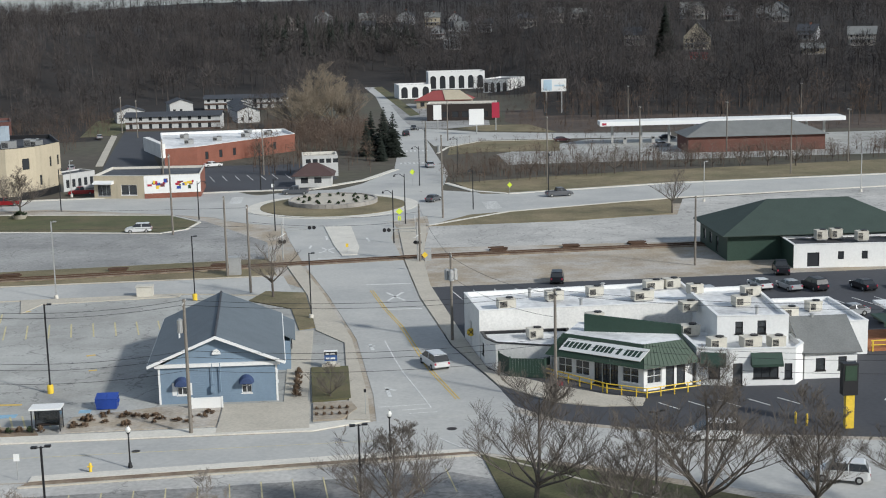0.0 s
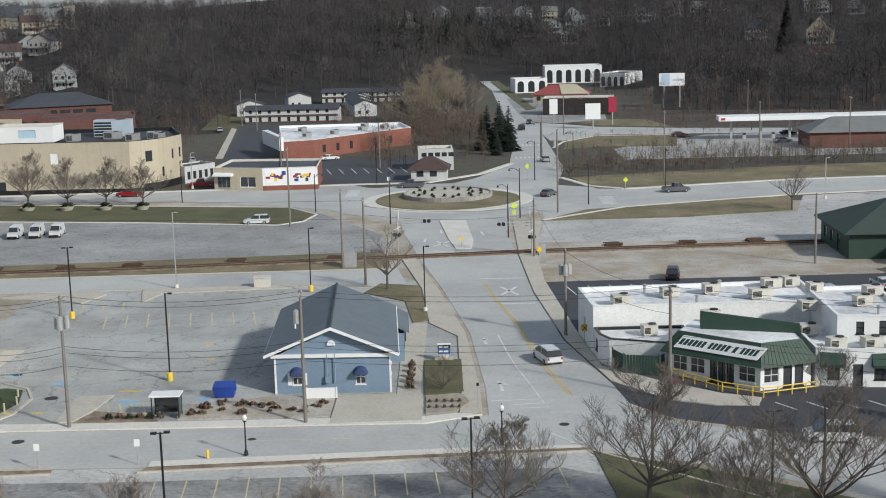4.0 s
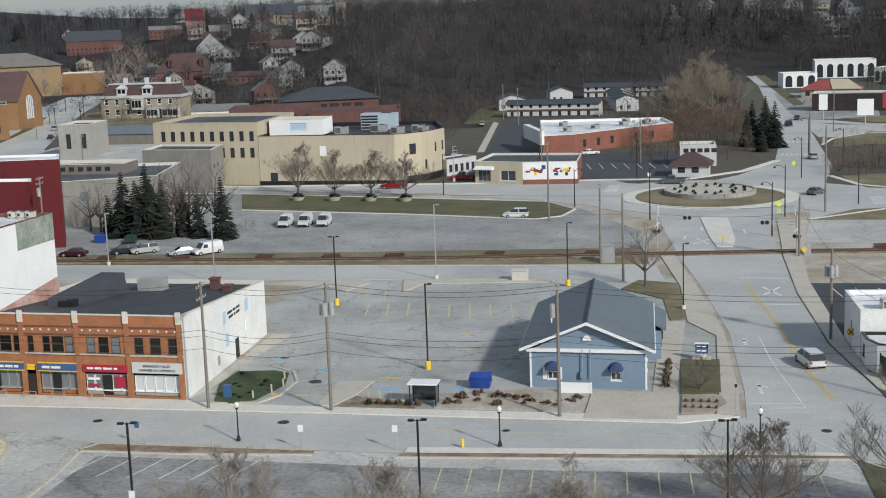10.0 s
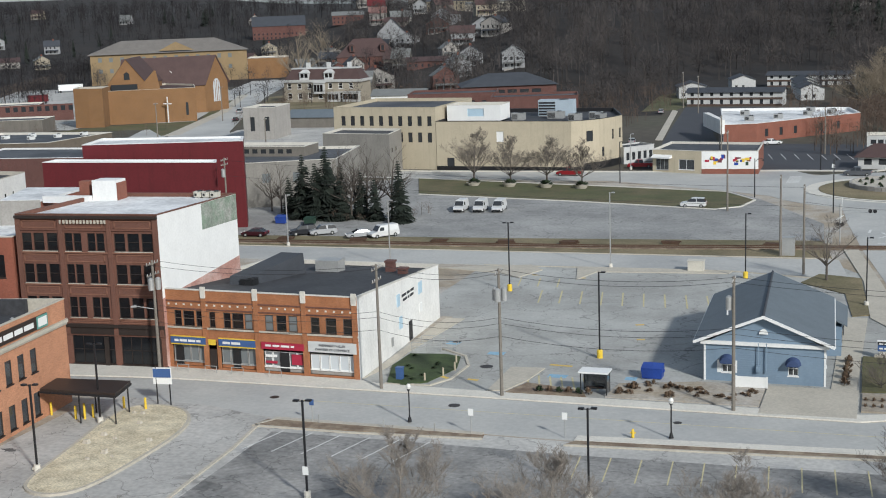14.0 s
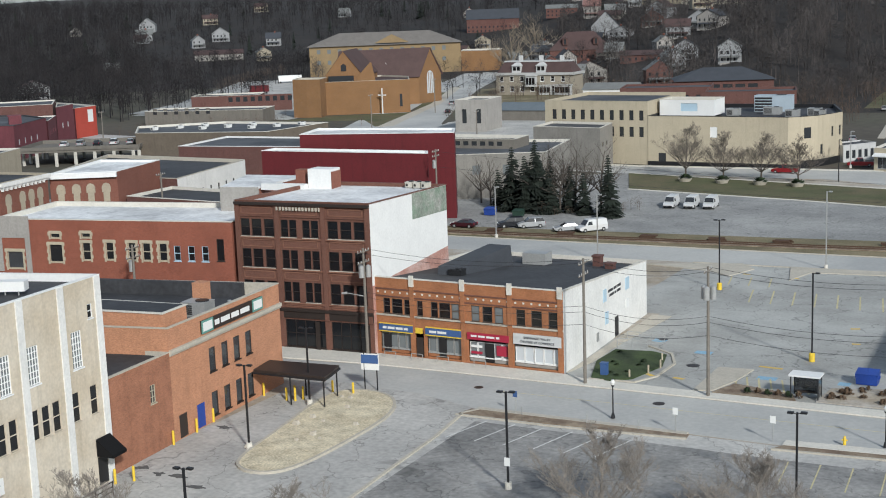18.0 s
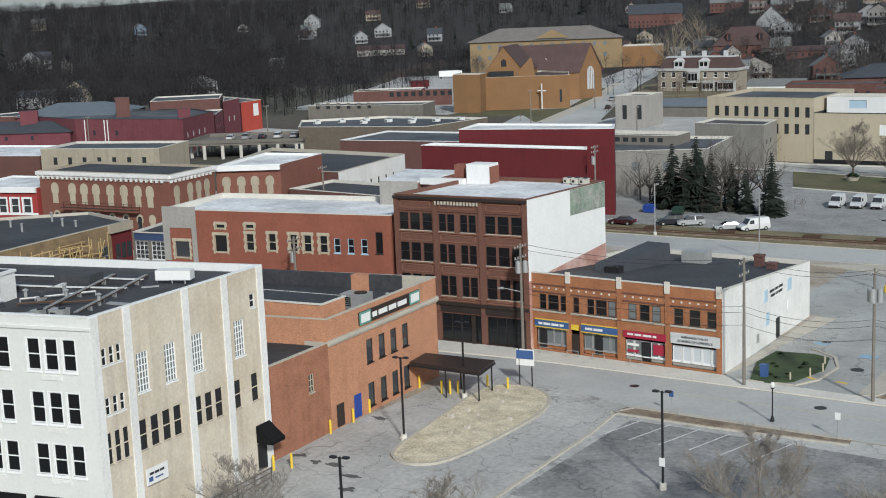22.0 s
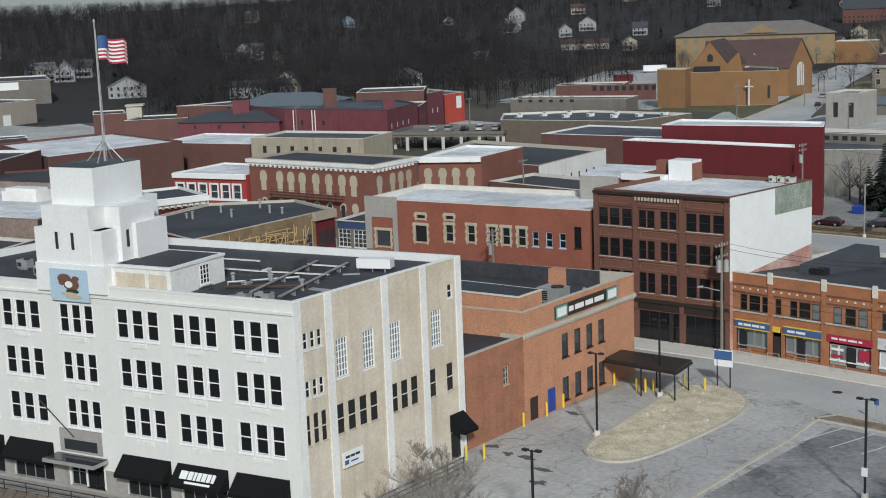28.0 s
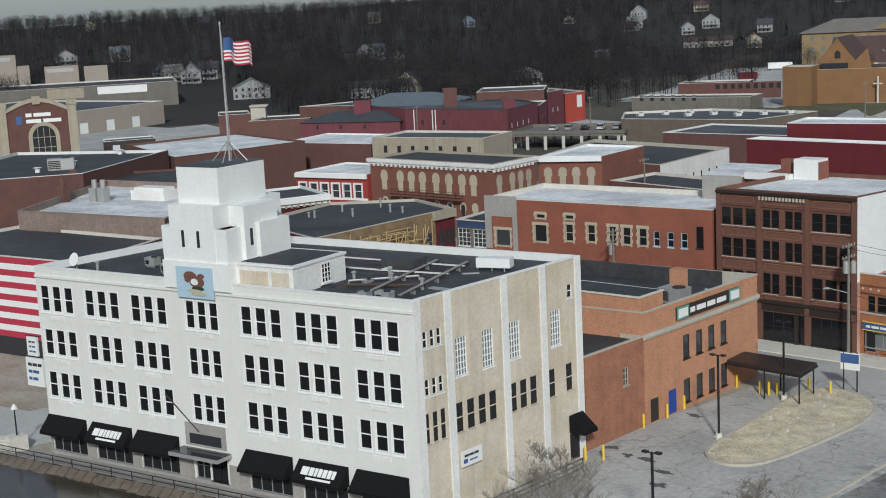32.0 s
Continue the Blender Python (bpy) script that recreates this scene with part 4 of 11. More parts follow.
def rooftop_unit(x, y, z, w=1.8, d=1.4, h=1.2, material=None, rz=0.0, label="beige metal rooftop air conditioner"):
    """An air conditioner: cabinet, base rails, louvred face and fan ring."""
    e = thing("air_conditioner", x, y, z, label, "air conditioner", "rooftop units", 0)
    c, s = math.cos(radians(rz)), math.sin(radians(rz))
    R = lambda i, j: (x + c * i - s * j, y + s * i + c * j)
    ring = lambda a, b, cc, dd: [R(a, b), R(cc, b), R(cc, dd), R(a, dd)]
    part("base_rail", M().prism(ring(-w / 2 + 0.1, -d / 2 + 0.1, w / 2 - 0.1, -d / 2 + 0.25), z, z + 0.15).prism(ring(-w / 2 + 0.1, d / 2 - 0.25, w / 2 - 0.1, d / 2 - 0.1), z, z + 0.15), METAL_G, e)
    part("cabinet", M().prism(ring(-w / 2, -d / 2, w / 2, d / 2), z + 0.15, z + h - 0.06).prism(ring(-w / 2 - 0.04, -d / 2 - 0.04, w / 2 + 0.04, d / 2 + 0.04), z + h - 0.06, z + h), material or AC_TAN, e)
    lv = M()
    for j in range(5):
        zz = z + 0.3 + j * (h - 0.5) / 5
        lv.prism(ring(-w / 2 + 0.12, -d / 2 - 0.05, -0.05, -d / 2), zz, zz + (h - 0.5) / 8)
    part("louvre", lv, METAL_BK, e)
    fx, fy = R(w * 0.2, 0)
    part("fan_ring", M().tube((fx, fy, z + h), (fx, fy, z + h + 0.12), min(w, d) * 0.33, n=14), METAL_BK, e)
    return e


def vent(x, y, z, h=0.7, r=0.14, material=None):
    e = thing("roof_vent", x, y, z, "short metal roof vent pipe with cap", "vent", "roof vents")
    part("pipe", M().tube((x, y, z), (x, y, z + h), r), material or METAL_G, e)
    part("cap", M().tube((x, y, z + h), (x, y, z + h + 0.12), r * 1.9, r * 0.8), material or METAL_G, e)


# white four-storey building
WA, WB, WC, WD = (-116.2, 53.3), (-75.8, 63.9), (-77.6, 84.3), (-117.9, 73.9)


GREY_L2 = mat("dull_grey_metal", (0.36, 0.36, 0.35), 0.6, 0.2, var=0.2, scale=1, fine=6)


def make_white():
    dark = GLASS_BK
    starts = [0.47, 6.28, 12.0, 18.48, 24.63, 30.32, 36.14]
    H0 = []
    for k, s in enumerate(starts):
        w = 1.12 if k != 3 else 0.98
        for j in range(3):
            for z in (13.72, 9.66, 5.66):
                H0.append((s + j * (1.55 if k != 3 else 1.32), z - 0.1, w, 2.4, "dhw", WHITE_F, dark))
        if k == 3:
            H0 += [(18.3, 0.4, 1.6, 2.4, "grid2x2", METAL_G, dark), (20.1, 0.4, 1.8, 2.5, "grid2x1", METAL_BK, dark)]
        else:
            H0.append((s - 0.2, 0.35, 4.5, 2.3, "grid4x1", METAL_G, dark))
    H1 = []
    for z in (13.85, 10.1):
        H1 += [(s, z, 0.5, 1.35, "dh", WHITE, dark) for s in (0.95, 1.75, 2.5)]
    H1 += [(s, z, 1.3, 3.1, "grid4x6", WHITE_F, GLASS_M) for s, z in ((4.5, 10.85), (7.65, 10.8), (10.95, 10.75), (16.3, 10.65))]
    H1 += [(18.65, 14.4, 0.65, 1.2, "dh", WHITE, dark)]
    H1 += [(s, 6.3, 0.98 if s > 3 else 0.66, 2.5, "dh", TAN, dark) for s in (0.7, 1.62, 2.5, 4.2, 5.55, 6.9, 8.2, 10.75, 12.05, 13.35, 15.8, 18.15)]
    H1.append((18.4, 0.1, 1.3, 2.4, "open"))
    e = block("office_building", "white-painted four-storey building with tan side wall and tower", "building", [WA, WB, WC, WD], 17.7, [OFFWHITE, TAN, TAN, OFFWHITE], ROOF_BK, {0: H0, 1: H1}, para=0.55, cop=WHITE)
    u, n = uv(WA, WB)
    v, _ = uv(WB, WC)
    # pilasters of the side wall, sill blocks of the front
    for s in (0.0, 3.4, 10.05, 14.95, 19.7):
        part("pilaster", M().slab_box((WB[0] + v[0] * s, WB[1] + v[1] * s), v, 0.75, 0.12, 0, 17.7), WHITE_W, e)
    for k, s in enumerate(starts):
        for z in (12.9, 8.85, 4.85):
            part("sill_block", M().slab_box((WA[0] + u[0] * (s + 1.2), WA[1] + u[1] * (s + 1.2)), u, 1.7, 0.08, z, z + 0.35), WHITE_W, e)
    part("cornice", M().slab_box(WA, u, n, 0.14, 16.75, 16.95), OFFWHITE, e)
    gaps = [-0.0] + [q for k in starts for q in ((k - 0.2, k + 4.3) if k != starts[3] else (18.1, 22.1))] + [n]
    for a0, b0 in zip(gaps[::2], gaps[1::2]):
        if b0 - a0 > 0.2:
            part("stone_cladding", M().slab_box((WA[0] + u[0] * (a0 + 0.05), WA[1] + u[1] * (a0 + 0.05)), u, b0 - a0 - 0.1, 0.06, 0.3, 2.1), GREY_ST, e, "grey granite cladding")
    part("base_course", M().slab_box(WA, u, n, 0.1, -0.2, 0.3).slab_box((WA[0], WA[1]), u, 0.25, 0.1, 0.3, 3.4), GREY_ST, e)
    for k, s in enumerate(starts):
        if k == 3:
            continue
        a = awning(e, WA, u, s - 0.5, 5.0, 2.2, 3.8, 1.3, AWN_BK)
        if k in (1, 5):
            q = M()
            for i, w in enumerate((0.7, 0.45, 0.25, 0.35, 0.4, 0.35, 0.3)):
                t = s + 0.25 + sum((0.7, 0.45, 0.25, 0.35, 0.4, 0.35, 0.3)[:i]) + i * 0.1
                P = lambda i2, j2, z2: (WA[0] + u[0] * i2 + u[1] * j2, WA[1] + u[1] * i2 - u[0] * j2, z2)
                q.hexa([P(t, 0.87, 2.86), P(t + w, 0.87, 2.86), P(t + w, 0.42, 3.38), P(t, 0.42, 3.38)], [P(t, 0.91, 2.9), P(t + w, 0.91, 2.9), P(t + w, 0.46, 3.42), P(t, 0.46, 3.42)])
            q.hexa([P(s + 0.9, 1.1, 2.6), P(s + 3.4, 1.1, 2.6), P(s + 3.4, 0.97, 2.74), P(s + 0.9, 0.97, 2.74)], [P(s + 0.9, 1.14, 2.63), P(s + 3.4, 1.14, 2.63), P(s + 3.4, 1.01, 2.77), P(s + 0.9, 1.01, 2.77)])
            part("lettering", q, SIGN_W, a)
    # entrance canopy and pole
    panel(e, WA, u, 16.9, 2.75, 5.6, 0.3, METAL_G, "canopy", 1.8)
    panel(e, WA, u, 17.0, 3.04, 5.4, 0.06, GLASS_F, "canopy_glass", 1.7)
    panel(e, WA, u, 17.4, 3.3, 4.6, 2.0, GREY_ST, "lintel", 0.1)
    panel(e, WA, u, 17.9, 3.5, 3.6, 0.9, GLASS_F, "transom_window", 0.12)
    part("flag_staff", M().tube((WA[0] + u[0] * 15.6 + u[1] * 0.3, WA[1] + u[1] * 15.6 - u[0] * 0.3, 7.6), (WA[0] + u[0] * 19.2 + u[1] * 0.3, WA[1] + u[1] * 19.2 - u[0] * 0.3, 4.7), 0.06, 0.05, 6), METAL_BR, e)
    # tower: stepped white blocks over the entrance
    def tb(name, s0, s1, d0, d1, z0, z1, material=WHITE):
        m = M()
        m.slab_box((WA[0] + u[0] * s0 - u[1] * d1, WA[1] + u[1] * s0 + u[0] * d1), u, s1 - s0, d1 - d0, z0, z1)
        return part(name, m, material, e)
    tb("tower_base", 16.6, 24.0, -0.25, 8.0, 17.1, 19.4)
    tb("tower_shaft", 16.9, 23.4, 0.2, 7.6, 19.4, 22.2)
    tb("tower_shaft", 17.6, 22.6, -0.1, 8.4, 19.4, 24.1)
    tb("tower_shaft", 16.3, 24.2, 1.8, 6.0, 17.1, 23.9)
    tb("tower_step", 16.6, 18.2, -0.05, 2.0, 19.4, 22.3)
    tb("tower_step", 21.8, 23.8, -0.05, 2.0, 19.4, 22.2)
    tb("tower_step", 22.6, 24.6, 3.2, 7.0, 17.1, 22.4)
    tb("tower_top", 17.8, 22.4, 1.0, 6.8, 24.1, 27.1)
    tb("tower_cap", 17.95, 22.25, 1.15, 6.65, 27.1, 27.25, ROOF_GY)
    for s in (18.9, 20.6):
        tb("slit_window", s, s + 0.3, -0.13, -0.08, 20.6, 22.0, GLASS_F)
    tb("slit_window", 24.22, 24.26, 2.4, 2.7, 20.6, 22.0, GLASS_F)
    tb("slit_window", 24.22, 24.26, 4.4, 4.7, 20.6, 22.0, GLASS_F)
    mural = panel(e, WA, u, 18.1, 16.35, 4.1, 2.65, BLUE_L, "mural", 0.06, 0.25)
    for k, (sc, zc, rs, rz, q) in enumerate(((19.7, 18.2, 0.75, 0.42, BRICK_B), (20.4, 17.75, 0.85, 0.5, BRICK_B), (20.9, 18.25, 0.4, 0.22, BRICK_B), (19.4, 17.9, 0.35, 0.25, BRICK_B), (20.15, 17.75, 0.42, 0.28, SIGN_W), (20.5, 17.2, 0.7, 0.2, GREEN_M), (20.1, 16.98, 0.9, 0.14, CREAM), (20.6, 16.75, 0.9, 0.16, CREAM))):
        sh = M()
        sh.face(*[(WA[0] + u[0] * (sc + rs * math.cos(a * 0.449)) + u[1] * (0.32 + 0.006 * k), WA[1] + u[1] * (sc + rs * math.cos(a * 0.449)) - u[0] * (0.32 + 0.006 * k), zc + rz * math.sin(a * 0.449)) for a in range(14)])
        part("painted_shape", sh, q, mural)
    # flag pole with a flag on it
    px, py = WA[0] + u[0] * 20.6 - u[1] * 4.6, WA[1] + u[1] * 20.6 + u[0] * 4.6
    fp = thing("flag_pole", px, py, 27.1, "tall white flag pole with a striped flag on the tower roof", "flag pole")
    part("pole", M().tube((px, py, 27.1), (px, py, 38.6), 0.11, 0.05, 10), METAL_G, fp, "pale metal pole")
    part("finial", M().tube((px, py, 38.6), (px, py, 38.85), 0.12, 0.05), METAL_G, fp)
    for a in range(4):
        x2, y2 = px + 1.7 * math.cos(a * 1.571 + 0.6), py + 1.7 * math.sin(a * 1.571 + 0.6)
        part("stay", M().tube((x2, y2, 27.1), (px, py, 29.0), 0.05, 0.05, 6), METAL_G, fp)
    part("halyard", M().tube((px + 0.25, py + 0.05, 27.0), (px + 0.12, py, 38.0), 0.02, 0.02, 4), METAL_G, fp)
    stripes, canton = M(), M()
    for i in range(13):
        for j in range(12):
            z0, z1 = 37.5 - i * 0.15, 37.5 - (i + 1) * 0.15
            q = []
            for jj, zz in ((j, z1), (j + 1, z1), (j + 1, z0), (j, z0)):
                s = jj * 0.29
                q.append((px + 0.15 + s * 0.97, py + 0.1 + 0.22 * math.sin(jj * 0.9) + s * 0.2, zz - 0.035 * jj * 1.1 + 0.1 * math.sin(jj * 0.8)))
            if i < 7 and j < 5:
                canton.face(*q)
            else:
                stripes.face(*q, m=i % 2)
    part("flag", stripes, [STRIPE_R, SIGN_W], fp, "red and white striped cloth")
    part("canton", canton, SIGN_BL, fp, "blue cloth canton")
    # roof: inner raised walls, penthouse, pipes, units
    P0 = lambda s, d, z: (WA[0] + u[0] * s - u[1] * d, WA[1] + u[1] * s + u[0] * d, z)

    def rt(name, s0, s1, d0, d1, z0, z1, material, label, cat):
        t = (WA[0] + u[0] * s0 - u[1] * d0, WA[1] + u[1] * s0 + u[0] * d0)
        m = M().slab_box((WA[0] + u[0] * s0 - u[1] * d1, WA[1] + u[1] * s0 + u[0] * d1), u, s1 - s0, d1 - d0, z0, z1)
        return solo(name, m, material, label, cat, origin=(*t, z0))
    tb("penthouse", 24.0, 30.0, 0.6, 7.4, 17.1, 19.3, WHITE_W)
    tb("penthouse_panel", 24.4, 27.4, 0.55, 0.6, 17.5, 18.9, TAN)
    tb("penthouse_coping", 23.9, 30.1, 0.5, 7.5, 19.3, 19.5, WHITE)
    tb("penthouse_roof", 24.3, 29.7, 0.9, 7.1, 19.5, 19.52, ROOF_BK)
    tb("penthouse_panel", 27.8, 29.6, 0.55, 0.6, 17.5, 18.9, TAN)
    window(e, (WA[0] + u[0] * 30.05, WA[1] + u[1] * 30.05), (-u[1], u[0]), 4.0, 17.5, 1.2, 1.6, "grid3x4", WHITE, GLASS_BK, out=0.2)
    rt("stair_head", 30.6, 34.0, 11.6, 13.6, 17.1, 18.2, ROOF_BK, "low black tarred roof housing", "roof housing")
    for s0, d0, s1, d1 in ((24.2, 10.4, 31.6, 10.4), (31.4, 10.4, 31.4, 12.0), (24.2, 14.2, 37.5, 14.2), (31.4, 10.4, 38.0, 10.9)):
        a, b = P0(s0, d0, 0), P0(s1, d1, 0)
        (w, nw) = uv(a[:2], b[:2])
        cb = thing("roof_curb", a[0], a[1], 17.1, "black roof curb with a thin white cap", "roof curb", "roof curbs")
        part("wall", M().slab_box(a[:2], w, nw, 0.3, 17.1, 17.5), ROOF_BK, cb)
        part("cap", M().slab_box((a[0] + w[1] * 0.03, a[1] - w[0] * 0.03), w, nw, 0.36, 17.5, 17.56), WHITE_W, cb, "white metal cap")
    for s0, d0, s1, d1 in ((36.2, 1.6, 33.8, 15.6), (39.2, 2.2, 36.8, 15.8)):
        rk = thing("pipe_rack", *P0(s0, d0, 17.15), "rusty pipe rack on low props across the roof", "pipe rack", "pipe racks")
        for off in (-0.2, 0.0, 0.2):
            part("pipe", M().tube(P0(s0 + off, d0, 17.55), P0(s1 + off, d1, 17.55), 0.045, 0.045, 6), RUST if off > 0 else METAL_G, rk)
        for j in range(7):
            t = j / 6
            c = P0(s0 + (s1 - s0) * t, d0 + (d1 - d0) * t, 17.15)
            part("prop", M().box(c[0] - 0.25, c[1] - 0.04, 17.15, c[0] + 0.25, c[1] + 0.04, 17.5), METAL_G if j % 2 else ROOF_GY, rk)
    lc = thing("long_roof_unit", *P0(38.8, 13.6, 17.15), "long white rooftop cooling unit on legs", "rooftop unit")
    part("housing", M().slab_box(P0(38.4, 15.2, 0)[:2], (-u[1] * 0.2 + u[0] * 0.98, u[0] * 0.2 + u[1] * 0.98), 3.0, 1.1, 17.45, 18.25), SIGN_W, lc)
    for s0 in (38.5, 39.9, 41.1):
        part("leg", M().tube(P0(s0, 14.6, 17.15), P0(s0, 14.6, 17.5), 0.06, 0.06, 5), METAL_G, lc)
    rp = random.Random(9)
    for k in range(16):
        s0, d0 = rp.uniform(25, 40), rp.uniform(1.2, 14)
        w0, l0 = rp.uniform(0.3, 0.9), rp.uniform(0.8, 2.4)
        c = P0(s0, d0, 17.16)
        solo("roof_patch", M().prism(rect(c[0], c[1], l0, w0, rp.uniform(0, 90)), 17.14, 17.17 + 0.008 * k), (ROOF_GY, ROOF_GY, ROOF_BK, METAL_G)[k % 4], "loose roofing sheet on the black roof", "roofing", group="roof patches", origin=c)
    for k, (s, d, w, h) in enumerate(((38.0, 1.8, 1.7, 0.9), (36.3, 1.6, 1.0, 0.8), (33.0, 6.4, 0.7, 0.5), (9.0, 6.0, 1.6, 1.1), (13.0, 4.0, 1.6, 1.2), (7, 11, 2.2, 1.2))):
        rooftop_unit(WA[0] + u[0] * s - u[1] * d, WA[1] + u[1] * s + u[0] * d, 17.15, w * 0.75, 0.85, h * 0.8, GREY_L2 if k % 2 == 0 else METAL_G, 14.7, "small pale metal rooftop unit")
    for s, d in ((29.5, 7.8), (31.0, 7.2), (34.6, 7.5), (38.5, 6.2), (33.5, 8.8), (5, 3), (14, 7), (10, 9)):
        vent(WA[0] + u[0] * s - u[1] * d, WA[1] + u[1] * s + u[0] * d, 17.15, 0.7 + 0.3 * ((s * 7) % 1))
    rng = random.Random(4)
    for k in range(3):
        s0, d0 = rng.uniform(31, 36), rng.uniform(4, 9)
        P = lambda s, d, z: (WA[0] + u[0] * s - u[1] * d, WA[1] + u[1] * s + u[0] * d, z)
        s1, d1 = s0 + rng.uniform(2, 5), d0 + rng.uniform(0.5, 4)
        solo("roof_pipe", M().tube(P(s0, d0, 17.4), P(s1, d1, 17.5), 0.09, 0.09, 6).tube(P(s0, d0, 17.15), P(s0, d0, 17.45), 0.06, 0.06, 6).tube(P(s1, d1, 17.15), P(s1, d1, 17.5), 0.06, 0.06, 6), METAL_G if k % 2 else RUST, "rusty roof pipe on short supports", "pipe", group="roof pipes", origin=P(s0, d0, 17.15))
    sd = thing("satellite_dish", *P(3.4, 2.0, 17.15), "white satellite dish on the black roof", "satellite dish")
    c = P(3.4, 2.0, 17.15)
    part("mast", M().tube(c, (c[0], c[1], 17.8), 0.06), METAL_G, sd)
    part("dish", M().tube((c[0], c[1] - 0.1, 18.2), (c[0] + 0.03, c[1] - 0.25, 18.25), 0.45, 0.62, 16), SIGN_W, sd)
    # side door with hood and hanging sign
    awning(e, WB, v, 18.2, 1.9, 2.7, 4.2, 1.6, AWN_BK, base=0.13)
    panel(e, WB, v, 18.4, 0.1, 1.3, 2.4, METAL_BK, "door", -0.1)
    sg = panel(e, WB, v, 4.3, 3.6, 2.4, 1.3, SIGN_W, "sign", 0.08, 0.25)
    bars(sg, (WB[0] + v[1] * 0.33, WB[1] - v[0] * 0.33), v, 4.6, 4.35, (0.5, 0.5, 0.5), 0.2, INK, "lettering", 0.08, 0.02)
    bars(sg, (WB[0] + v[1] * 0.33, WB[1] - v[0] * 0.33), v, 4.5, 3.85, (0.45,), 0.35, SIGN_BL, "lettering", 0.08, 0.02)
    bars(sg, (WB[0] + v[1] * 0.33, WB[1] - v[0] * 0.33), v, 5.2, 3.95, (0.9,), 0.12, SIGN_BL, "lettering", 0.08, 0.02)
    return e


make_white()


# four-storey brown brick building
def make_brown():
    A, B, C, D = (-94.7, 126.3), (-77.4, 127.6), (-76.35, 143.9), (-93.6, 142.6)
    H0 = []
    for z, h in ((13.1, 2.0), (9.45, 2.15), (5.6, 2.3)):
        H0 += [(s, z, w, h, "dh", METAL_BR, GLASS_BK) for s, w in ((0.65, 1.2), (2.1, 1.3), (3.75, 1.3), (5.95, 0.95), (7.05, 0.95), (8.75, 0.95), (9.85, 0.95), (12.0, 1.3), (13.6, 1.4), (15.3, 1.3))]
    H0 += [(0.5, 0.3, 4.6, 3.2, "grid3x2", METAL_BR, GLASS_BK), (5.9, 0.3, 5.2, 3.2, "grid4x2", METAL_BR, GLASS_BK), (11.9, 0.3, 4.8, 3.2, "grid4x2", METAL_BR, GLASS_BK)]
    e = block("commercial_building", "brown brick four-storey commercial building with whitewashed side wall", "building", [A, B, C, D], 17.15, [BRICK_B, WHITE, BRICK_B, GREY_ST], WHITE_ROOF, {0: H0}, para=0.35, cop=BRICK_B)
    u, n = uv(A, B)
    for z0, z1 in ((11.85, 12.75), (8.15, 9.05), (4.95, 5.3), (15.65, 16.5)):
        for s0, s1 in ((0.75, 4.9), (6.1, 10.7), (12.1, 16.5)):
            fr4 = M()
            for a4, b4, c4, d4 in ((s0, s1, z0, z0 + 0.12), (s0, s1, z1 - 0.12, z1), (s0, s0 + 0.12, z0, z1), (s1 - 0.12, s1, z0, z1)):
                fr4.slab_box((A[0] + u[0] * a4, A[1] + u[1] * a4), u, b4 - a4, 0.06, c4, d4)
            part("spandrel_frame", fr4, BRICK_TN, e)
    for z0 in (13.1, 9.45, 5.6):
        for s0, s1 in ((0.65, 5.05), (5.95, 8.0), (8.75, 10.8), (12.0, 16.6)):
            part("stone_sill", M().slab_box((A[0] + u[0] * s0, A[1] + u[1] * s0), u, s1 - s0, 0.1, z0 - 0.16, z0), CONCRETE_TAN, e)
    for s in (0, 5.25, 11.2, 16.75):
        part("pilaster", M().slab_box((A[0] + u[0] * s, A[1] + u[1] * s), u, 0.55, 0.16, 3.6, 17.0), BRICK_B, e)
    for z, d, h, q in ((16.75, 0.35, 0.3, METAL_BR), (15.4, 0.14, 0.14, BRICK_B), (12.85, 0.14, 0.16, BRICK_TN), (9.2, 0.14, 0.16, BRICK_TN), (5.35, 0.14, 0.16, BRICK_TN), (4.5, 0.3, 0.35, METAL_BR), (3.7, 0.14, 0.8, METAL_BR)):
        part("cornice", M().slab_box(A, u, n, d, z, z + h), q, e)
    for j in range(14):
        part("bracket", M().slab_box((A[0] + u[0] * (5.6 + j * 0.42), A[1] + u[1] * (5.6 + j * 0.42)), u, 0.16, 0.3, 16.2, 16.6), CONCRETE_TAN, e)
    for s in (4.5, 9.9, 16.3):
        part("shop_column", M().slab_box((A[0] + u[0] * s, A[1] + u[1] * s), u, 0.5, 0.2, 0, 3.4), METAL_BR, e)
    v, n2 = uv(B, C)
    part("sign_patch", M().slab_box((B[0] + v[0] * 8.7, B[1] + v[1] * 8.7), v, 7.6, 0.03, 14.1, 17.1), GREEN_PATCH, e, "faded green painted sign on the white wall")
    part("brick_band", M().hexa([(B[0] + v[1] * 0.04, B[1] - v[0] * 0.04, 0), (C[0] + v[1] * 0.04, C[1] - v[0] * 0.04, 0), (*C, 0), (*B, 0)], [(B[0] + v[1] * 0.04, B[1] - v[0] * 0.04, 7.9), (C[0] + v[1] * 0.04, C[1] - v[0] * 0.04, 9.7), (*C, 9.7), (*B, 7.9)]), BRICK_PINK, e, "pinkish exposed brick band")
    wing = [(-104.2, 136.4), (-99.4, 137.6), (-99.8, 148.2), (-108, 147.2)]
    part("rear_wing", M().prism(wing, 0, 16.8), BRICK_R, e)
    part("rear_wing_parapet", M().prism([(-104.3, 136.2), (-99.3, 137.4), (-99.35, 137.7), (-104.25, 136.5)], 13.5, 17.0), GREY_ST, e)
    part("rear_wing_roof", M().prism(inset(wing, -0.1), 16.8, 17.05), WHITE_ROOF, e)
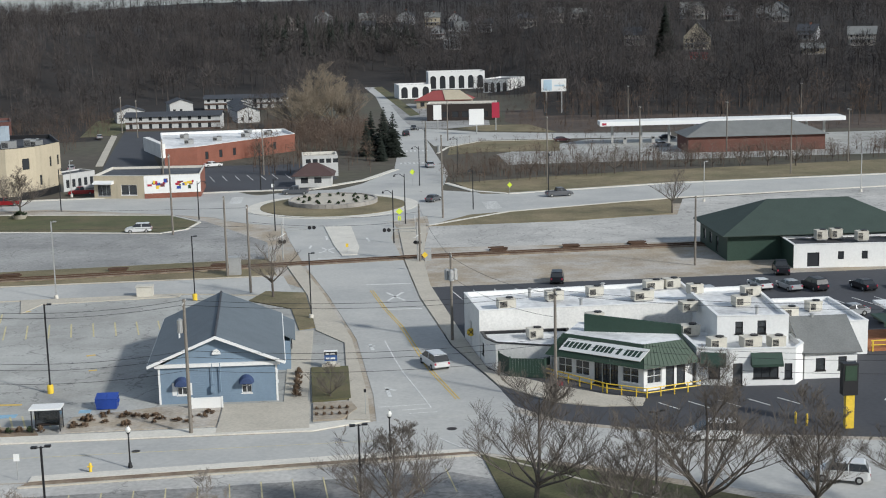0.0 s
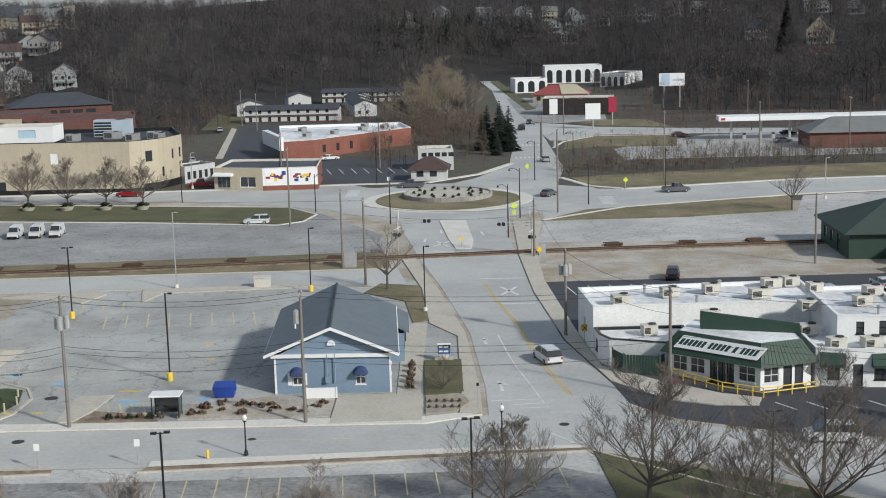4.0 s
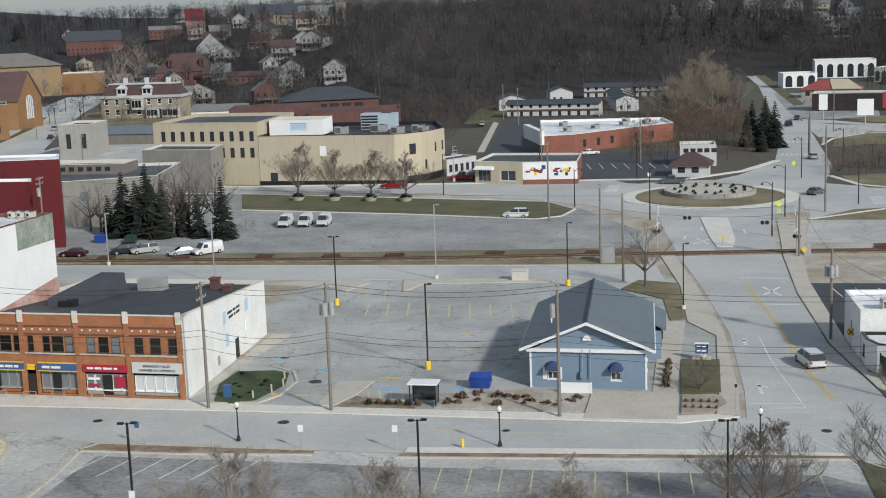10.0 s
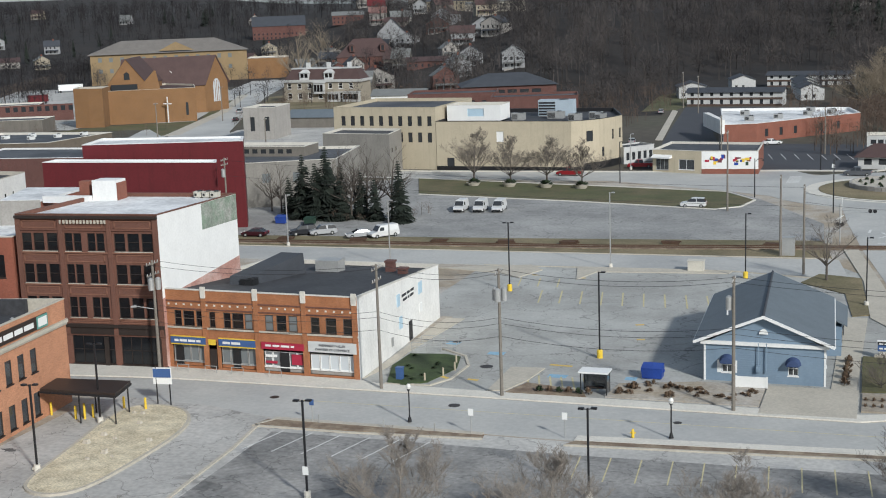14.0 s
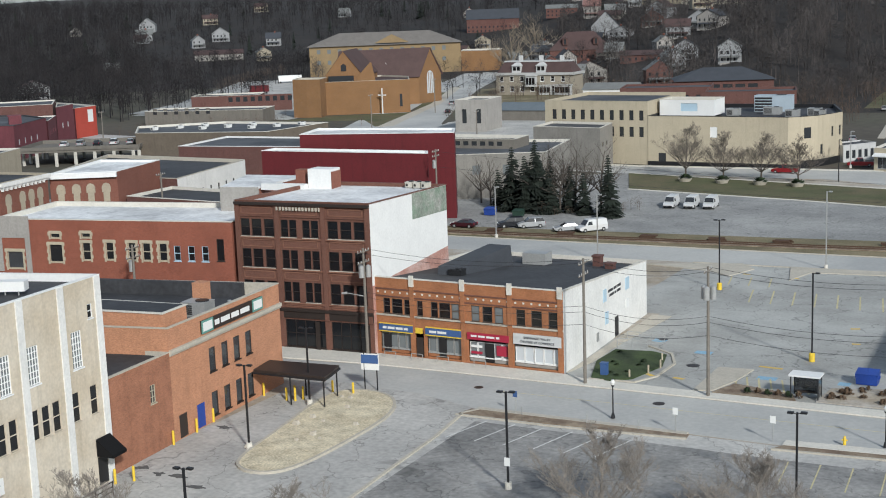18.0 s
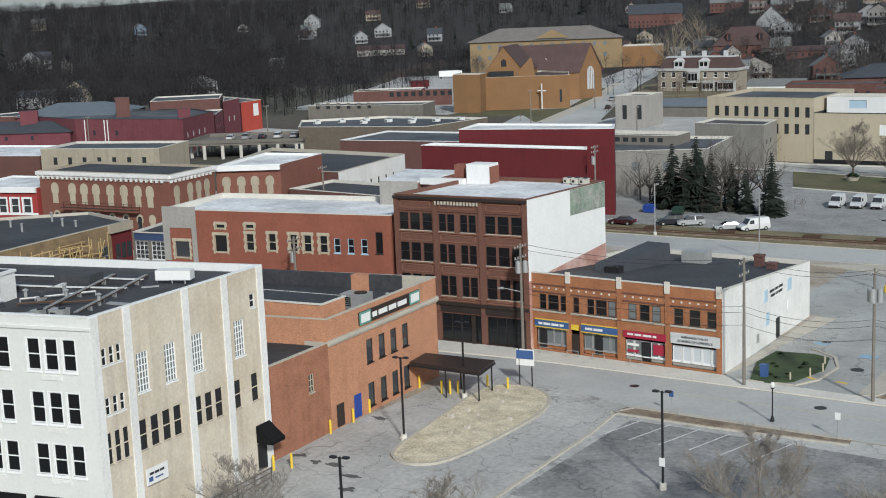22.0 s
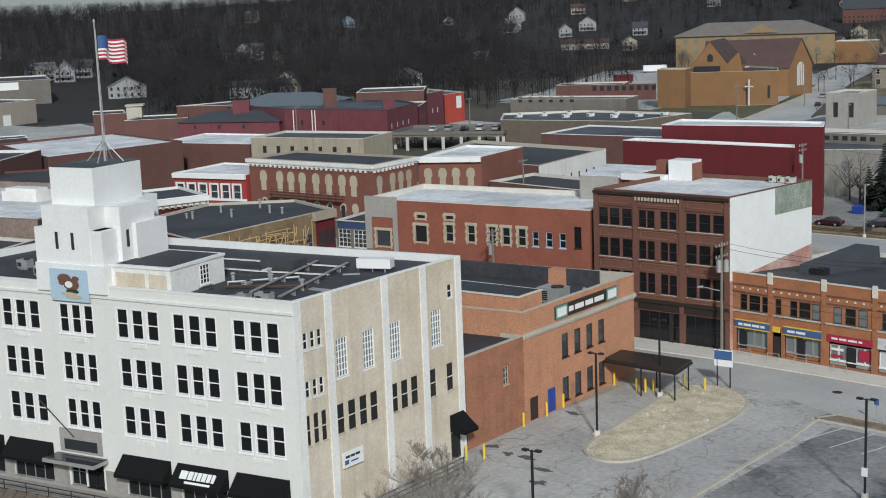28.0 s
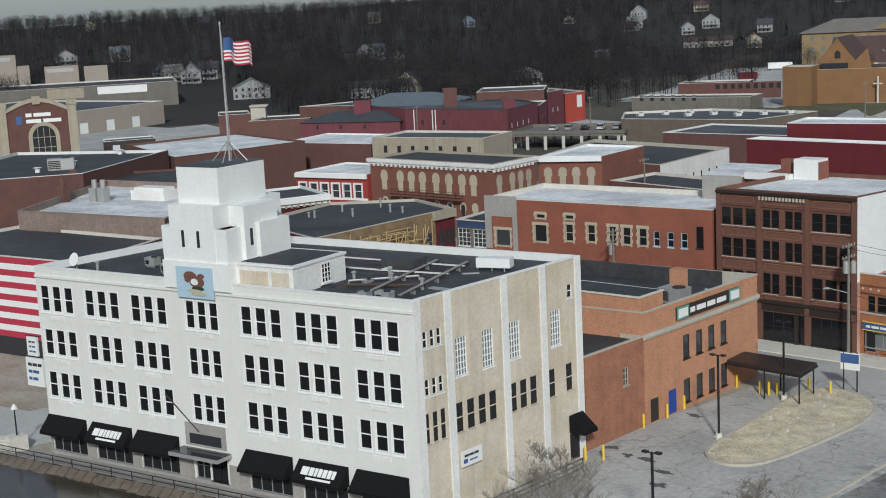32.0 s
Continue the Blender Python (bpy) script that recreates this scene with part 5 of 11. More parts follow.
    part("roof_house", M().prism(rect(-93.0, 139.2, 3.2, 2.4, 4), 16.5, 19.2), WHITE, e)
    part("roof_house_side", M().prism(rect(-89.78, 139.45, 0.05, 2.4, 4), 16.8, 18.9), BRICK_R, e)
    part("chimney", M().prism(rect(-95.2, 139.8, 1.3, 1.3, 4), 16.5, 19.0), BRICK_R, e)
    part("roof_curb", M().prism(rect(-99.2, 137.9, 6.2, 0.9, 4), 16.6, 17.4), WHITE, e)
    for k in range(3):
        rooftop_unit(-80.5 + k * 1.1, 142.5, 16.8, 0.9, 0.9, 0.8)


BRICK_TN = mat("tan_brown_brick", (0.21, 0.098, 0.065), 0.9, var=0.2, scale=0.4, fine=5)
GREEN_PATCH = mat("faded_green_paint", (0.20, 0.26, 0.20), 0.9, var=0.35, scale=0.8, fine=5, tint=(0.33, 0.33, 0.30))
BRICK_PINK = mat("whitewashed_brick", (0.42, 0.23, 0.19), 0.9, var=0.25, scale=0.5, fine=5, tint=(0.55, 0.42, 0.38))
make_brown()


# two-storey shop row
GREY_INK = mat("grey_lettering", (0.12, 0.12, 0.13), 0.6, var=0.05)


def make_shops():
    A, B, C, D = (-78.0, 128.1), (-54.4, 127.5), (-55.5, 156.3), (-78.6, 156.8)
    fr = mat("brown_window_frame", (0.10, 0.075, 0.06), 0.6)
    H0 = []
    for s, w in ((1.6, 0.9), (2.7, 1.4), (4.3, 0.85), (5.95, 0.75), (7.7, 0.9), (8.75, 1.4), (10.3, 0.95), (12.75, 1.0), (14.1, 1.2), (15.55, 1.05), (18.15, 1.05), (19.9, 1.25), (21.9, 1.2)):
        H0.append((s, 4.85, w, 1.75, "dh", fr, GLASS_M if len(H0) in (6, 7, 9) else GLASS_BK))
    for s, w in ((1.1, 4.2), (7.1, 4.3), (12.3, 4.9), (17.8, 5.6)):
        H0.append((s, 0.35, w, 3.2, "open"))
    H0.append((5.65, 0.2, 1.05, 3.1, "open"))
    e = block("shop_row", "two-storey orange brick shop row with white side wall", "building", [A, B, C, D], 8.9, [BRICK_O, WHITE_W, BRICK_O, BRICK_O], ROOF_BK, {0: H0}, para=0.4, cop=CONCRETE, z_of=[8.9, 8.9, 6.7, 6.7])
    u, n = uv(A, B)
    for s in (0, 5.1, 11.45, 17.15, 23.0):
        part("pier_cap", M().slab_box((A[0] + u[0] * s, A[1] + u[1] * s), u, 0.55, 0.2, 8.1, 9.35), CONCRETE, e)
        part("pier", M().slab_box((A[0] + u[0] * s, A[1] + u[1] * s), u, 0.55, 0.12, 0, 8.1), BRICK_O, e)
    for z in (7.6, 6.75):
        part("brick_course", M().slab_box(A, u, n, 0.08, z, z + 0.14), BRICK_B, e)
    for j in range(24):
        part("tile_ornament", M().slab_box((A[0] + u[0] * (0.9 + j * 0.95), A[1] + u[1] * (0.9 + j * 0.95)), u, 0.2, 0.05, 7.2, 7.4), CONCRETE, e)
    part("sill_course", M().slab_box(A, u, n, 0.1, 4.6, 4.8), CONCRETE_TAN, e)
    # shop fronts
    O = (A[0] - u[1] * 0.4 + 0, A[1] + u[0] * 0.4)
    fronts = ((1.1, 4.2, SIGN_BL, METAL_G), (7.1, 4.3, SIGN_BL, METAL_G), (12.3, 4.9, SIGN_RD, SIGN_W), (17.8, 5.6, GREY_L, SIGN_W))
    for k, (s, w, sg, fr2) in enumerate(fronts):
        panel(e, O, u, s, 0.35, w, 0.5, GREY_ST if k > 1 else BRICK_O, "shop_base", 0.1)
        nb = 4 if k < 2 else 5
        for j in range(nb):
            ww = w / nb
            wd = 1.9 if k == 0 else 2.0
            # pale pane colours stand in for reflections in the shop windows
            window(e, O, u, s + j * ww + 0.03, 0.88, ww - 0.06, wd - 0.35 if k > 1 else 1.85, "plain", fr2, GLASS_M if k < 3 else GLASS_L, "shop_window", 0.15)
        p = panel(e, A, u, s - 0.1 if k != 3 else s, 2.85 if k > 1 else 2.9, w + (0.2 if k != 3 else 0), 0.75 if k != 3 else 1.15, sg, "sign", 0.14)
        off = (A[0] + u[1] * 0.14, A[1] - u[0] * 0.14)
        if k < 2:
            bars(p, off, u, s + 0.4, 3.12, (0.5, 0.9, 0.9, 0.5) if k == 0 else (0.9, 1.1), 0.26, SIGN_W, "lettering", 0.15)
            panel(e, A, u, s - 0.1, 3.66, w + 0.2, 0.1, YELLOW, "sign_edge", 0.16)
            panel(e, A, u, s - 0.1, 2.78, w + 0.2, 0.1, YELLOW, "sign_edge", 0.16)
        elif k == 2:
            bars(p, off, u, s + 0.4, 3.15, (0.7, 0.8, 1.0, 0.4), 0.22, SIGN_W, "lettering", 0.18)
            panel(e, O, u, s + 0.2, 1.2, 1.3, 0.25, SIGN_RD, "poster", 0.2)
            panel(e, O, u, s + 0.2, 1.9, 1.3, 0.25, SIGN_W, "poster", 0.2)
            panel(e, O, u, s + 3.3, 1.2, 1.3, 1.1, SIGN_RD, "poster", 0.2)
            panel(e, O, u, s + 1.9, 0.35, 1.1, 2.1, METAL_BK, "door", 0.16)
        else:
            for txt, zz, sz in (("SHENANGO VALLEY", 3.52, 0.34), ("CHAMBER OF COMMERCE", 3.08, 0.34)):
                cu = bpy.data.curves.new("sign_text", "FONT")
                cu.body, cu.size, cu.extrude = txt, sz, 0.02
                cu.align_x = "CENTER"
                cu.materials.append(GREY_INK)
                ob = new("lettering", cu)
                o = ORIGIN[e]
                ob.parent = p
                ob.location = (A[0] + u[0] * (s + w / 2) + u[1] * 0.17 - o[0], A[1] + u[1] * (s + w / 2) - u[0] * 0.17 - o[1], zz - o[2])
                ob.rotation_euler = (radians(90), 0, math.atan2(u[1], u[0]))
    panel(e, A, u, 5.75, 0.2, 0.85, 2.2, METAL_BR, "door", -0.3)
    panel(e, A, u, 5.7, 2.9, 0.9, 0.6, YELLOW, "sign", 0.1)
    panel(e, O, u, 1.4, 0.35, 0.9, 2.1, METAL_BK, "door", 0.18)
    panel(e, O, u, 8.5, 0.35, 0.9, 2.1, METAL_BK, "door", 0.18)
    # white side wall: lettering bars, signs, door, window
    v, n2 = uv(B, C)
    for s, z, w, h, q, nm in ((12.6, 5.0, 1.0, 1.4, BLUE_L, "sign"), (20.5, 4.8, 1.3, 1.4, BLUE_L, "sign"), (13.2, 2.3, 1.0, 1.4, BLUE_L, "sign"), (20.6, 2.6, 1.1, 1.0, SIGN_W, "vent_panel"), (16.6, 0.1, 1.1, 2.3, METAL_BK, "door"), (10.2, 1.0, 0.7, 1.0, METAL_G, "meter_box")):
        panel(e, B, v, s, z, w, h, q, nm, 0.08)
    bars(e, B, v, 14.4, 5.75, (1.6, 1.0, 1.2), 0.3, INK, "lettering", 0.3)
    bars(e, B, v, 14.8, 5.2, (1.5, 0.5, 1.3), 0.3, INK, "lettering", 0.3)
    # roof: long hoods, chimneys
    solo("roof_housing", M().hexa([(-73.6, 135.6, 6.9), (-70.6, 135.8, 6.9), (-69.6, 148, 6.3), (-73.0, 148.2, 6.3)], [(-73.4, 135.8, 8.9), (-70.9, 136.0, 8.9), (-69.8, 147.8, 9.4), (-72.8, 148.0, 9.4)]), SHING_DK, "long black tarred roof housing", "roof housing", origin=(-71.5, 137.5, 6.9))
    rooftop_unit(-71.2, 136.2, 7.5, 1.6, 1.4, 1.1, METAL_BK)
    for x, y, h in ((-60.6, 151.4, 1.2), (-58.4, 149.8, 0.7)):
        solo("chimney", M().prism(rect(x, y, 1.0, 1.0), 6.0, 6.6 + h).prism(rect(x - 0.1, y - 0.1, 1.2, 1.2), 6.6 + h, 6.8 + h), BRICK_S, "weathered red brick chimney", "chimney", origin=(x, y, 6.0))
    solo("roof_housing", M().prism(rect(-69.0, 149.4, 3.0, 2.2), 6.3, 8.2), METAL_G, "pale boxy roof housing", "roof housing", origin=(-69.2, 148.4, 6.3))


GREY_L = mat("pale_grey_fascia", (0.55, 0.56, 0.55), 0.7, var=0.08, scale=0.6)
make_shops()


# orange-red brick building with pale stone window surrounds
def make_orange():
    A, B = (-127.1, 120.4), (-95.5, 126.5)
    u, n = uv(A, B)
    C, D = (B[0] - u[1] * 14, B[1] + u[0] * 14), (A[0] - u[1] * 14, A[1] + u[0] * 14)
    H0 = [(1.6, 8.4, 2.2, 2.1, "plain", CREAM, GLASS), (7.6, 9.3, 1.8, 2.2, "plain", CREAM, GLASS_BK), (7.9, 12.3, 1.3, 0.65, "plain", CREAM, GLASS_BK), (12.2, 9.65, 1.1, 2.1, "dh", CREAM, GLASS_BK), (12.2, 12.4, 1.2, 0.65, "plain", CREAM, GLASS_BK)]
    H0 += [(s, 9.75, 1.05, 2.1, "dh", CREAM, GLASS_BK) for s in (15.4, 18.4, 20.35, 22.55)] + [(s, 9.8, 0.85, 1.8, "dh", BLUE_L, GLASS_BK) for s in (24.5, 26.35, 28.15)] + [(30.1, 9.9, 0.95, 2.6, "plain", METAL_BR, GLASS_BK)]
    H0 += [(s, 1.0, 2.0, 2.4, "plain", METAL_BR, GLASS_F) for s in (7, 11, 15, 19, 23, 27)]
    e = block("brick_building", "orange-red brick building with pale stone window surrounds", "building", [A, B, C, D], 14.5, [BRICK_OR, BRICK_OR, BRICK_OR, BRICK_OR], WHITE_ROOF, {0: H0}, para=0.5, cop=CONCRETE)
    part("stone_corner", M().slab_box(A, u, 1.0, 0.1, 8, 14.9).slab_box((A[0] + u[0] * 4.3, A[1] + u[1] * 4.3), u, 0.7, 0.1, 6, 14.9).slab_box((A[0] + u[0] * 1.0, A[1] + u[1] * 1.0), u, 3.3, 0.1, 12.2, 14.9), GREY_ST, e, "weathered grey stone panel")
    for s, w, z, h in ((7.3, 2.4, 9.05, 2.75), (7.6, 1.9, 12.1, 1.05), (11.9, 1.7, 9.4, 2.7), (11.9, 1.8, 12.2, 1.05), (15.1, 1.65, 9.5, 2.7), (18.1, 1.65, 9.5, 2.7), (20.05, 1.65, 9.5, 2.7), (22.25, 1.65, 9.5, 2.7), (1.3, 2.8, 8.15, 2.7)):
        for i in range(int(h / 0.45)):
            zz = z + i * 0.45
            k = 0.34 if i % 2 else 0.22
            part("quoin", M().slab_box((A[0] + u[0] * (s + 0.3 - k), A[1] + u[1] * (s + 0.3 - k)), u, k, 0.07, zz, zz + 0.43), CREAM, e)
            part("quoin", M().slab_box((A[0] + u[0] * (s + w - 0.3), A[1] + u[1] * (s + w - 0.3)), u, k, 0.07, zz, zz + 0.43), CREAM, e)
        part("lintel", M().slab_box((A[0] + u[0] * (s + 0.1), A[1] + u[1] * (s + 0.1)), u, w - 0.2, 0.08, z + h - 0.35, z + h), CREAM, e)


BRICK_OR = mat("orange_red_brick", (0.27, 0.085, 0.050), 0.9, var=0.22, scale=0.3, fine=14, kind="brick", stain=0.15, bump=0.04)
make_orange()


# clinic: tan-orange brick, L-shaped
def make_clinic():
    A, M1, B = (-78.2, 85.2), (-78.9, 94.0), (-80.7, 114.2)
    u, n = uv(M1, B)
    H1 = [(15.4 - 8.9 + d, z, 1.15, 2.35, "plain", METAL_BR, GLASS) for d in (0, 2.25, 4.45, 6.7) for z in (4.9, 0.55)]
    H1 += [(3.9, 0.1, 1.3, 2.3, "open"), (0.9, 0.1, 1.3, 2.2, "open")]
    W = 26.0
    C, D = (B[0] - W, B[1] - 5.5), (M1[0] - W, M1[1] - 5.5)
    e = block("clinic", "tan-orange brick two-storey clinic with stone cornice", "building", [M1, B, C, D], 10.7, BRICK_T, ROOF_BK, {0: H1}, para=1.3, cop=CONCRETE_TAN)
    part("cornice", M().slab_box(M1, u, n, 0.3, 8.35, 8.7).slab_box(M1, u, n, 0.15, 8.15, 8.35), CONCRETE_TAN, e)
    v, nv = uv(B, C)
    part("cornice", M().slab_box(B, v, nv, 0.3, 8.35, 8.7), CONCRETE_TAN, e)
    s = panel(e, M1, u, 5.3, 8.95, 11.3, 1.25, METAL_BR, "sign", 0.15, 0.02)
    o = (M1[0] + u[1] * 0.17, M1[1] - u[0] * 0.17)
    bars(s, o, u, 5.3, 8.95, (2.0,), 1.25, GREEN_S, "logo_panel", 0, 0.05)
    bars(s, o, u, 14.6, 8.95, (2.0,), 1.25, GREEN_S, "logo_panel", 0, 0.05)
    bars(s, (o[0] + u[1] * 0.05, o[1] - u[0] * 0.05), u, 5.5, 9.15, (1.6,), 0.85, SIGN_W, "logo_panel", 0, 0.02)
    bars(s, (o[0] + u[1] * 0.05, o[1] - u[0] * 0.05), u, 14.8, 9.15, (1.6,), 0.85, SIGN_W, "logo_panel", 0, 0.02)
    bars(s, o, u, 7.6, 9.3, (0.8, 1.6, 1.4, 1.7), 0.5, SIGN_W, "lettering", 0.3)
    panel(e, M1, u, 3.9, 0.1, 1.3, 2.3, BLUE_E, "door", -0.08)
    panel(e, M1, u, 0.9, 0.1, 1.3, 2.2, METAL_BR, "door", -0.15)
    # lower wing and raised corner
    P4 = [A, M1, (M1[0] - 12, M1[1] - 1), (A[0] - 12, A[1] - 1.5)]
    e2 = block("clinic_wing", "dark orange brick wing with a low flat roof", "building", P4, 8.5, BRICK_R2, ROOF_BK, {0: [(5.6, 4.6, 0.8, 1.7, "grid2x3", CREAM, GLASS)]}, para=0.3, cop=CONCRETE_TAN)
    part("raised_corner", M().prism([(M1[0] - 0.6, M1[1] + 0.2), (M1[0] - 0.9, M1[1] + 4.0), (M1[0] - 10, M1[1] + 3.0), (M1[0] - 9.6, M1[1] - 1.0)], 9.0, 12.0), BRICK_T, e)
    part("corner_coping", M().prism([(M1[0] - 0.5, M1[1] + 0.1), (M1[0] - 0.8, M1[1] + 4.1), (M1[0] - 10.1, M1[1] + 3.1), (M1[0] - 9.7, M1[1] - 1.1)], 12.0, 12.12), CONCRETE, e)
    part("corner_roof", M().prism([(M1[0] - 0.8, M1[1] + 0.4), (M1[0] - 1.1, M1[1] + 3.8), (M1[0] - 9.8, M1[1] + 2.8), (M1[0] - 9.4, M1[1] - 0.8)], 12.0, 12.14), ROOF_BK, e)
    part("roof_wall", M().prism([(-104, 108.5), (-84, 112.3), (-84, 112.8), (-104, 109)], 9.4, 10.9), ROOF_BK, e)
    part("chimney", M().prism(rect(-84.6, 105.0, 1.3, 1.3, 5), 9.4, 12.4), BRICK_T, e)
    rooftop_unit(-83.2, 104.0, 9.4, 2.6, 2.0, 1.5, METAL_G, 5)
    rooftop_unit(-92, 92, 9.4, 2.2, 1.6, 1.3, METAL_G, 5)
    for x, y in ((-82.0, 107.5), (-86, 99), (-90, 104), (-82.2, 100)):
        vent(x, y, 9.4, 0.8)
    # entrance canopy on posts
    cn = thing("entrance_canopy", -78.0, 106, 0, "dark brown flat metal entrance canopy on slim posts", "canopy")
    pts = [(-79.6, 107.5), (-71.3, 107.7), (-72.2, 111.9), (-80.2, 111.2)]
    part("canopy_roof", M().prism(pts, 3.1, 3.35), METAL_BR, cn)
    part("fascia", M().prism(inset(pts, -0.08), 2.9, 3.1), METAL_BK, cn)
    for x, y in ((-71.6, 107.95), (-72.4, 111.6), (-75.9, 111.2), (-75.5, 107.9)):
        part("post", M().tube((x, y, 0), (x, y, 3.0), 0.08), METAL_BK, cn)


GREEN_S = mat("teal_sign_edge", (0.12, 0.30, 0.26), 0.5)
BRICK_R2 = mat("dark_orange_brick", (0.35, 0.15, 0.085), 0.9, var=0.24, scale=0.6, fine=9, kind="brick", stain=0.5, bump=0.04)
make_clinic()


# blue office with a front gable
def make_blue():
    F0, F1 = (-19.76, 135.3), (-7.74, 135.1)
    e = thing("blue_office", *F0, 0, "one-storey blue clapboard office with slate-blue shingle roof", "house")
    b0, b1 = (-20.75, 155.9), (-8.95, 156.2)
    top = 3.95
    holes = [(1.85, 0.95, 1.0, 1.5, "grid2x2", WHITE, GLASS), (8.35, 0.95, 1.0, 1.5, "grid2x2", WHITE, GLASS)]
    facade(e, F0, F1, 0, top, SIDING_BL, holes)
    facade(e, F1, b1, 0, top, SIDING_BL, [(4, 0.9, 1.0, 1.4), (8, 0.9, 1.0, 1.4)])
    facade(e, b1, b0, 0, top, SIDING_BL)
    facade(e, b0, F0, 0, top, SIDING_BL, [(4, 0.9, 1.0, 1.4), (9, 0.9, 1.0, 1.4), (14, 0.9, 1.0, 1.4)])
    u, n = uv(F0, F1)
    for j in range(15):
        z = 0.3 + j * 0.235
        for s0, s1 in ((0.2, 1.3), (3.4, 7.8), (9.9, 11.8)):
            part("clapboard", M().slab_box((F0[0] + u[0] * s0, F0[1] + u[1] * s0), u, s1 - s0, 0.025, z, z + 0.03), SIDING_BL, e)
    mid = (-13.8, 134.5)
    part("gable", M().face((*F0, top), (*F1, top), (-13.75, 135.2, 6.85)), SIDING_BL, e)
    part("gable", M().face((*b1, top), (*b0, top), (-14.95, 156.05, 6.85)), SIDING_BL, e)
    part("fascia", M().slab_box((F0[0] - 0.3 * u[0], F0[1] - 0.3 * u[1]), u, n + 0.6, 0.28, 3.85, 4.2), WHITE, e, "white fascia board")
    ra, rb = (-13.8, 134.5, 6.95), (-15.05, 156.8, 6.95)
    r = M()
    for lo, hi, sgn in (((-20.7, 134.5, 4.1), (-21.7, 156.5, 4.1), 1), ((-6.9, 134.5, 4.1), (-8.2, 157.1, 4.1), -1)):
        q = [lo, ra, rb, hi]
        q = q if sgn < 0 else q[::-1]
        r.hexa(q, [(x, y, z + 0.14) for x, y, z in q])
    part("roof", r, SHING_BL, e)
    part("ridge_cap", M().tube((ra[0], ra[1], 7.08), (rb[0], rb[1], 7.08), 0.14, 0.14, 6), SHING_DK, e)
    for lo in ((-20.7, 4.0), (-6.9, 4.0)):
        for w0, y0 in (((lo[0], 134.36, lo[1]), (ra[0], 134.36, 6.84)),):
            p, q = w0, y0
            part("bargeboard", M().hexa([p, q, (q[0], 134.5, q[2]), (p[0], 134.5, p[2])], [(p[0], p[1], p[2] + 0.3), (q[0], q[1], q[2] + 0.3), (q[0], 134.5, q[2] + 0.3), (p[0], 134.5, p[2] + 0.3)]), WHITE, e, "white bargeboard")
    for p, q in (((-20.72, 134.5), (-21.72, 156.5)), ((-6.88, 134.5), (-8.18, 157.1))):
        part("gutter", M().tube((*p, 4.14), (*q, 4.14), 0.07, 0.07, 6), WHITE, e, "white eaves gutter")
    part("vent_pipe", M().tube((-18.2, 141.5, 5.1), (-18.2, 141.5, 5.9), 0.09, 0.09, 8), WHITE, e)
    half = M()
    k = [(mid[0] + 0.45 * math.cos(a * math.pi / 10), 135.0, 5.1 + 0.55 * math.sin(a * math.pi / 10)) for a in range(11)]
    half.face(*k)
    part("gable_window", half, SIGN_W, e)
    for s in (1.85, 8.35):
        # arched canvas awning, white shutters
        m = M()
        c = (F0[0] + s + 0.5, 135.12)
        for a in range(8):
            a0, a1 = math.pi * a / 8, math.pi * (a + 1) / 8
            P = lambda t, d, q: (c[0] + 0.8 * q * math.cos(t), c[1] - d, 2.05 + 0.85 * q * math.sin(t))
            m.face(P(a0, 0.75, 0.75), P(a1, 0.75, 0.75), P(a1, 0.0, 1.0), P(a0, 0.0, 1.0))
            m.face((c[0], c[1] - 0.8, 2.05), P(a0, 0.75, 0.75), P(a1, 0.75, 0.75))
        part("awning", m, AWN_BL, e, "navy blue dome awning")
        for d in (-0.5, 1.05):
            part("shutter", M().slab_box((F0[0] + s + d, F0[1]), u, 0.45, 0.05, 0.9, 2.2), WHITE, e)
    for x in (F0[0], F1[0] - 0.2):
        part("corner_board", M().slab_box((x, F0[1] if x == F0[0] else F1[1]), u, 0.2, 0.04, 0, 3.8), WHITE, e)
    part("meter_pipe", M().tube((-14.3, 134.95, 1.4), (-14.3, 134.95, 4.2), 0.05).tube((-13.5, 134.95, 1.2), (-13.5, 134.95, 4.2), 0.06).box(-14.5, 134.8, 1.2, -14.1, 135.1, 1.9), SIDING_BL, e)
    part("screen_fence", M().box(-16.2, 132.9, 0.16, -13.2, 133.0, 1.25).box(-16.3, 132.85, 0.16, -16.15, 133.05, 1.3).box(-13.3, 132.85, 0.16, -13.15, 133.05, 1.3), SIGN_W, e, "white vinyl screen fence")
    # side porch wing
    wv = M()
    wv.prism([(-8.6, 147), (-6.9, 147), (-7.2, 155.6), (-8.9, 155.6)], 0, 3.3)
    part("side_wing", wv, SIDING_BL, e)
    q = [(-8.6, 146.7, 4.5), (-6.3, 146.7, 3.35), (-6.7, 156.2, 3.35), (-9.1, 156.2, 4.5)]
    part("wing_roof", M().hexa(q, [(x, y, z + 0.14) for x, y, z in q]), SHING_BL, e)
    for y in (149.0, 152.5):
        part("side_window", M().box(-7.1, y, 1.0, -6.93, y + 1.0, 2.3), GLASS_F, e)


make_blue()

BRICK_DK2 = mat("brown_base_brick", (0.09, 0.06, 0.048), 0.9, var=0.15, scale=0.4, fine=6)
INN_ST = mat("grey_tan_stone", (0.30, 0.265, 0.21), 0.9, var=0.14, scale=0.2, fine=3)


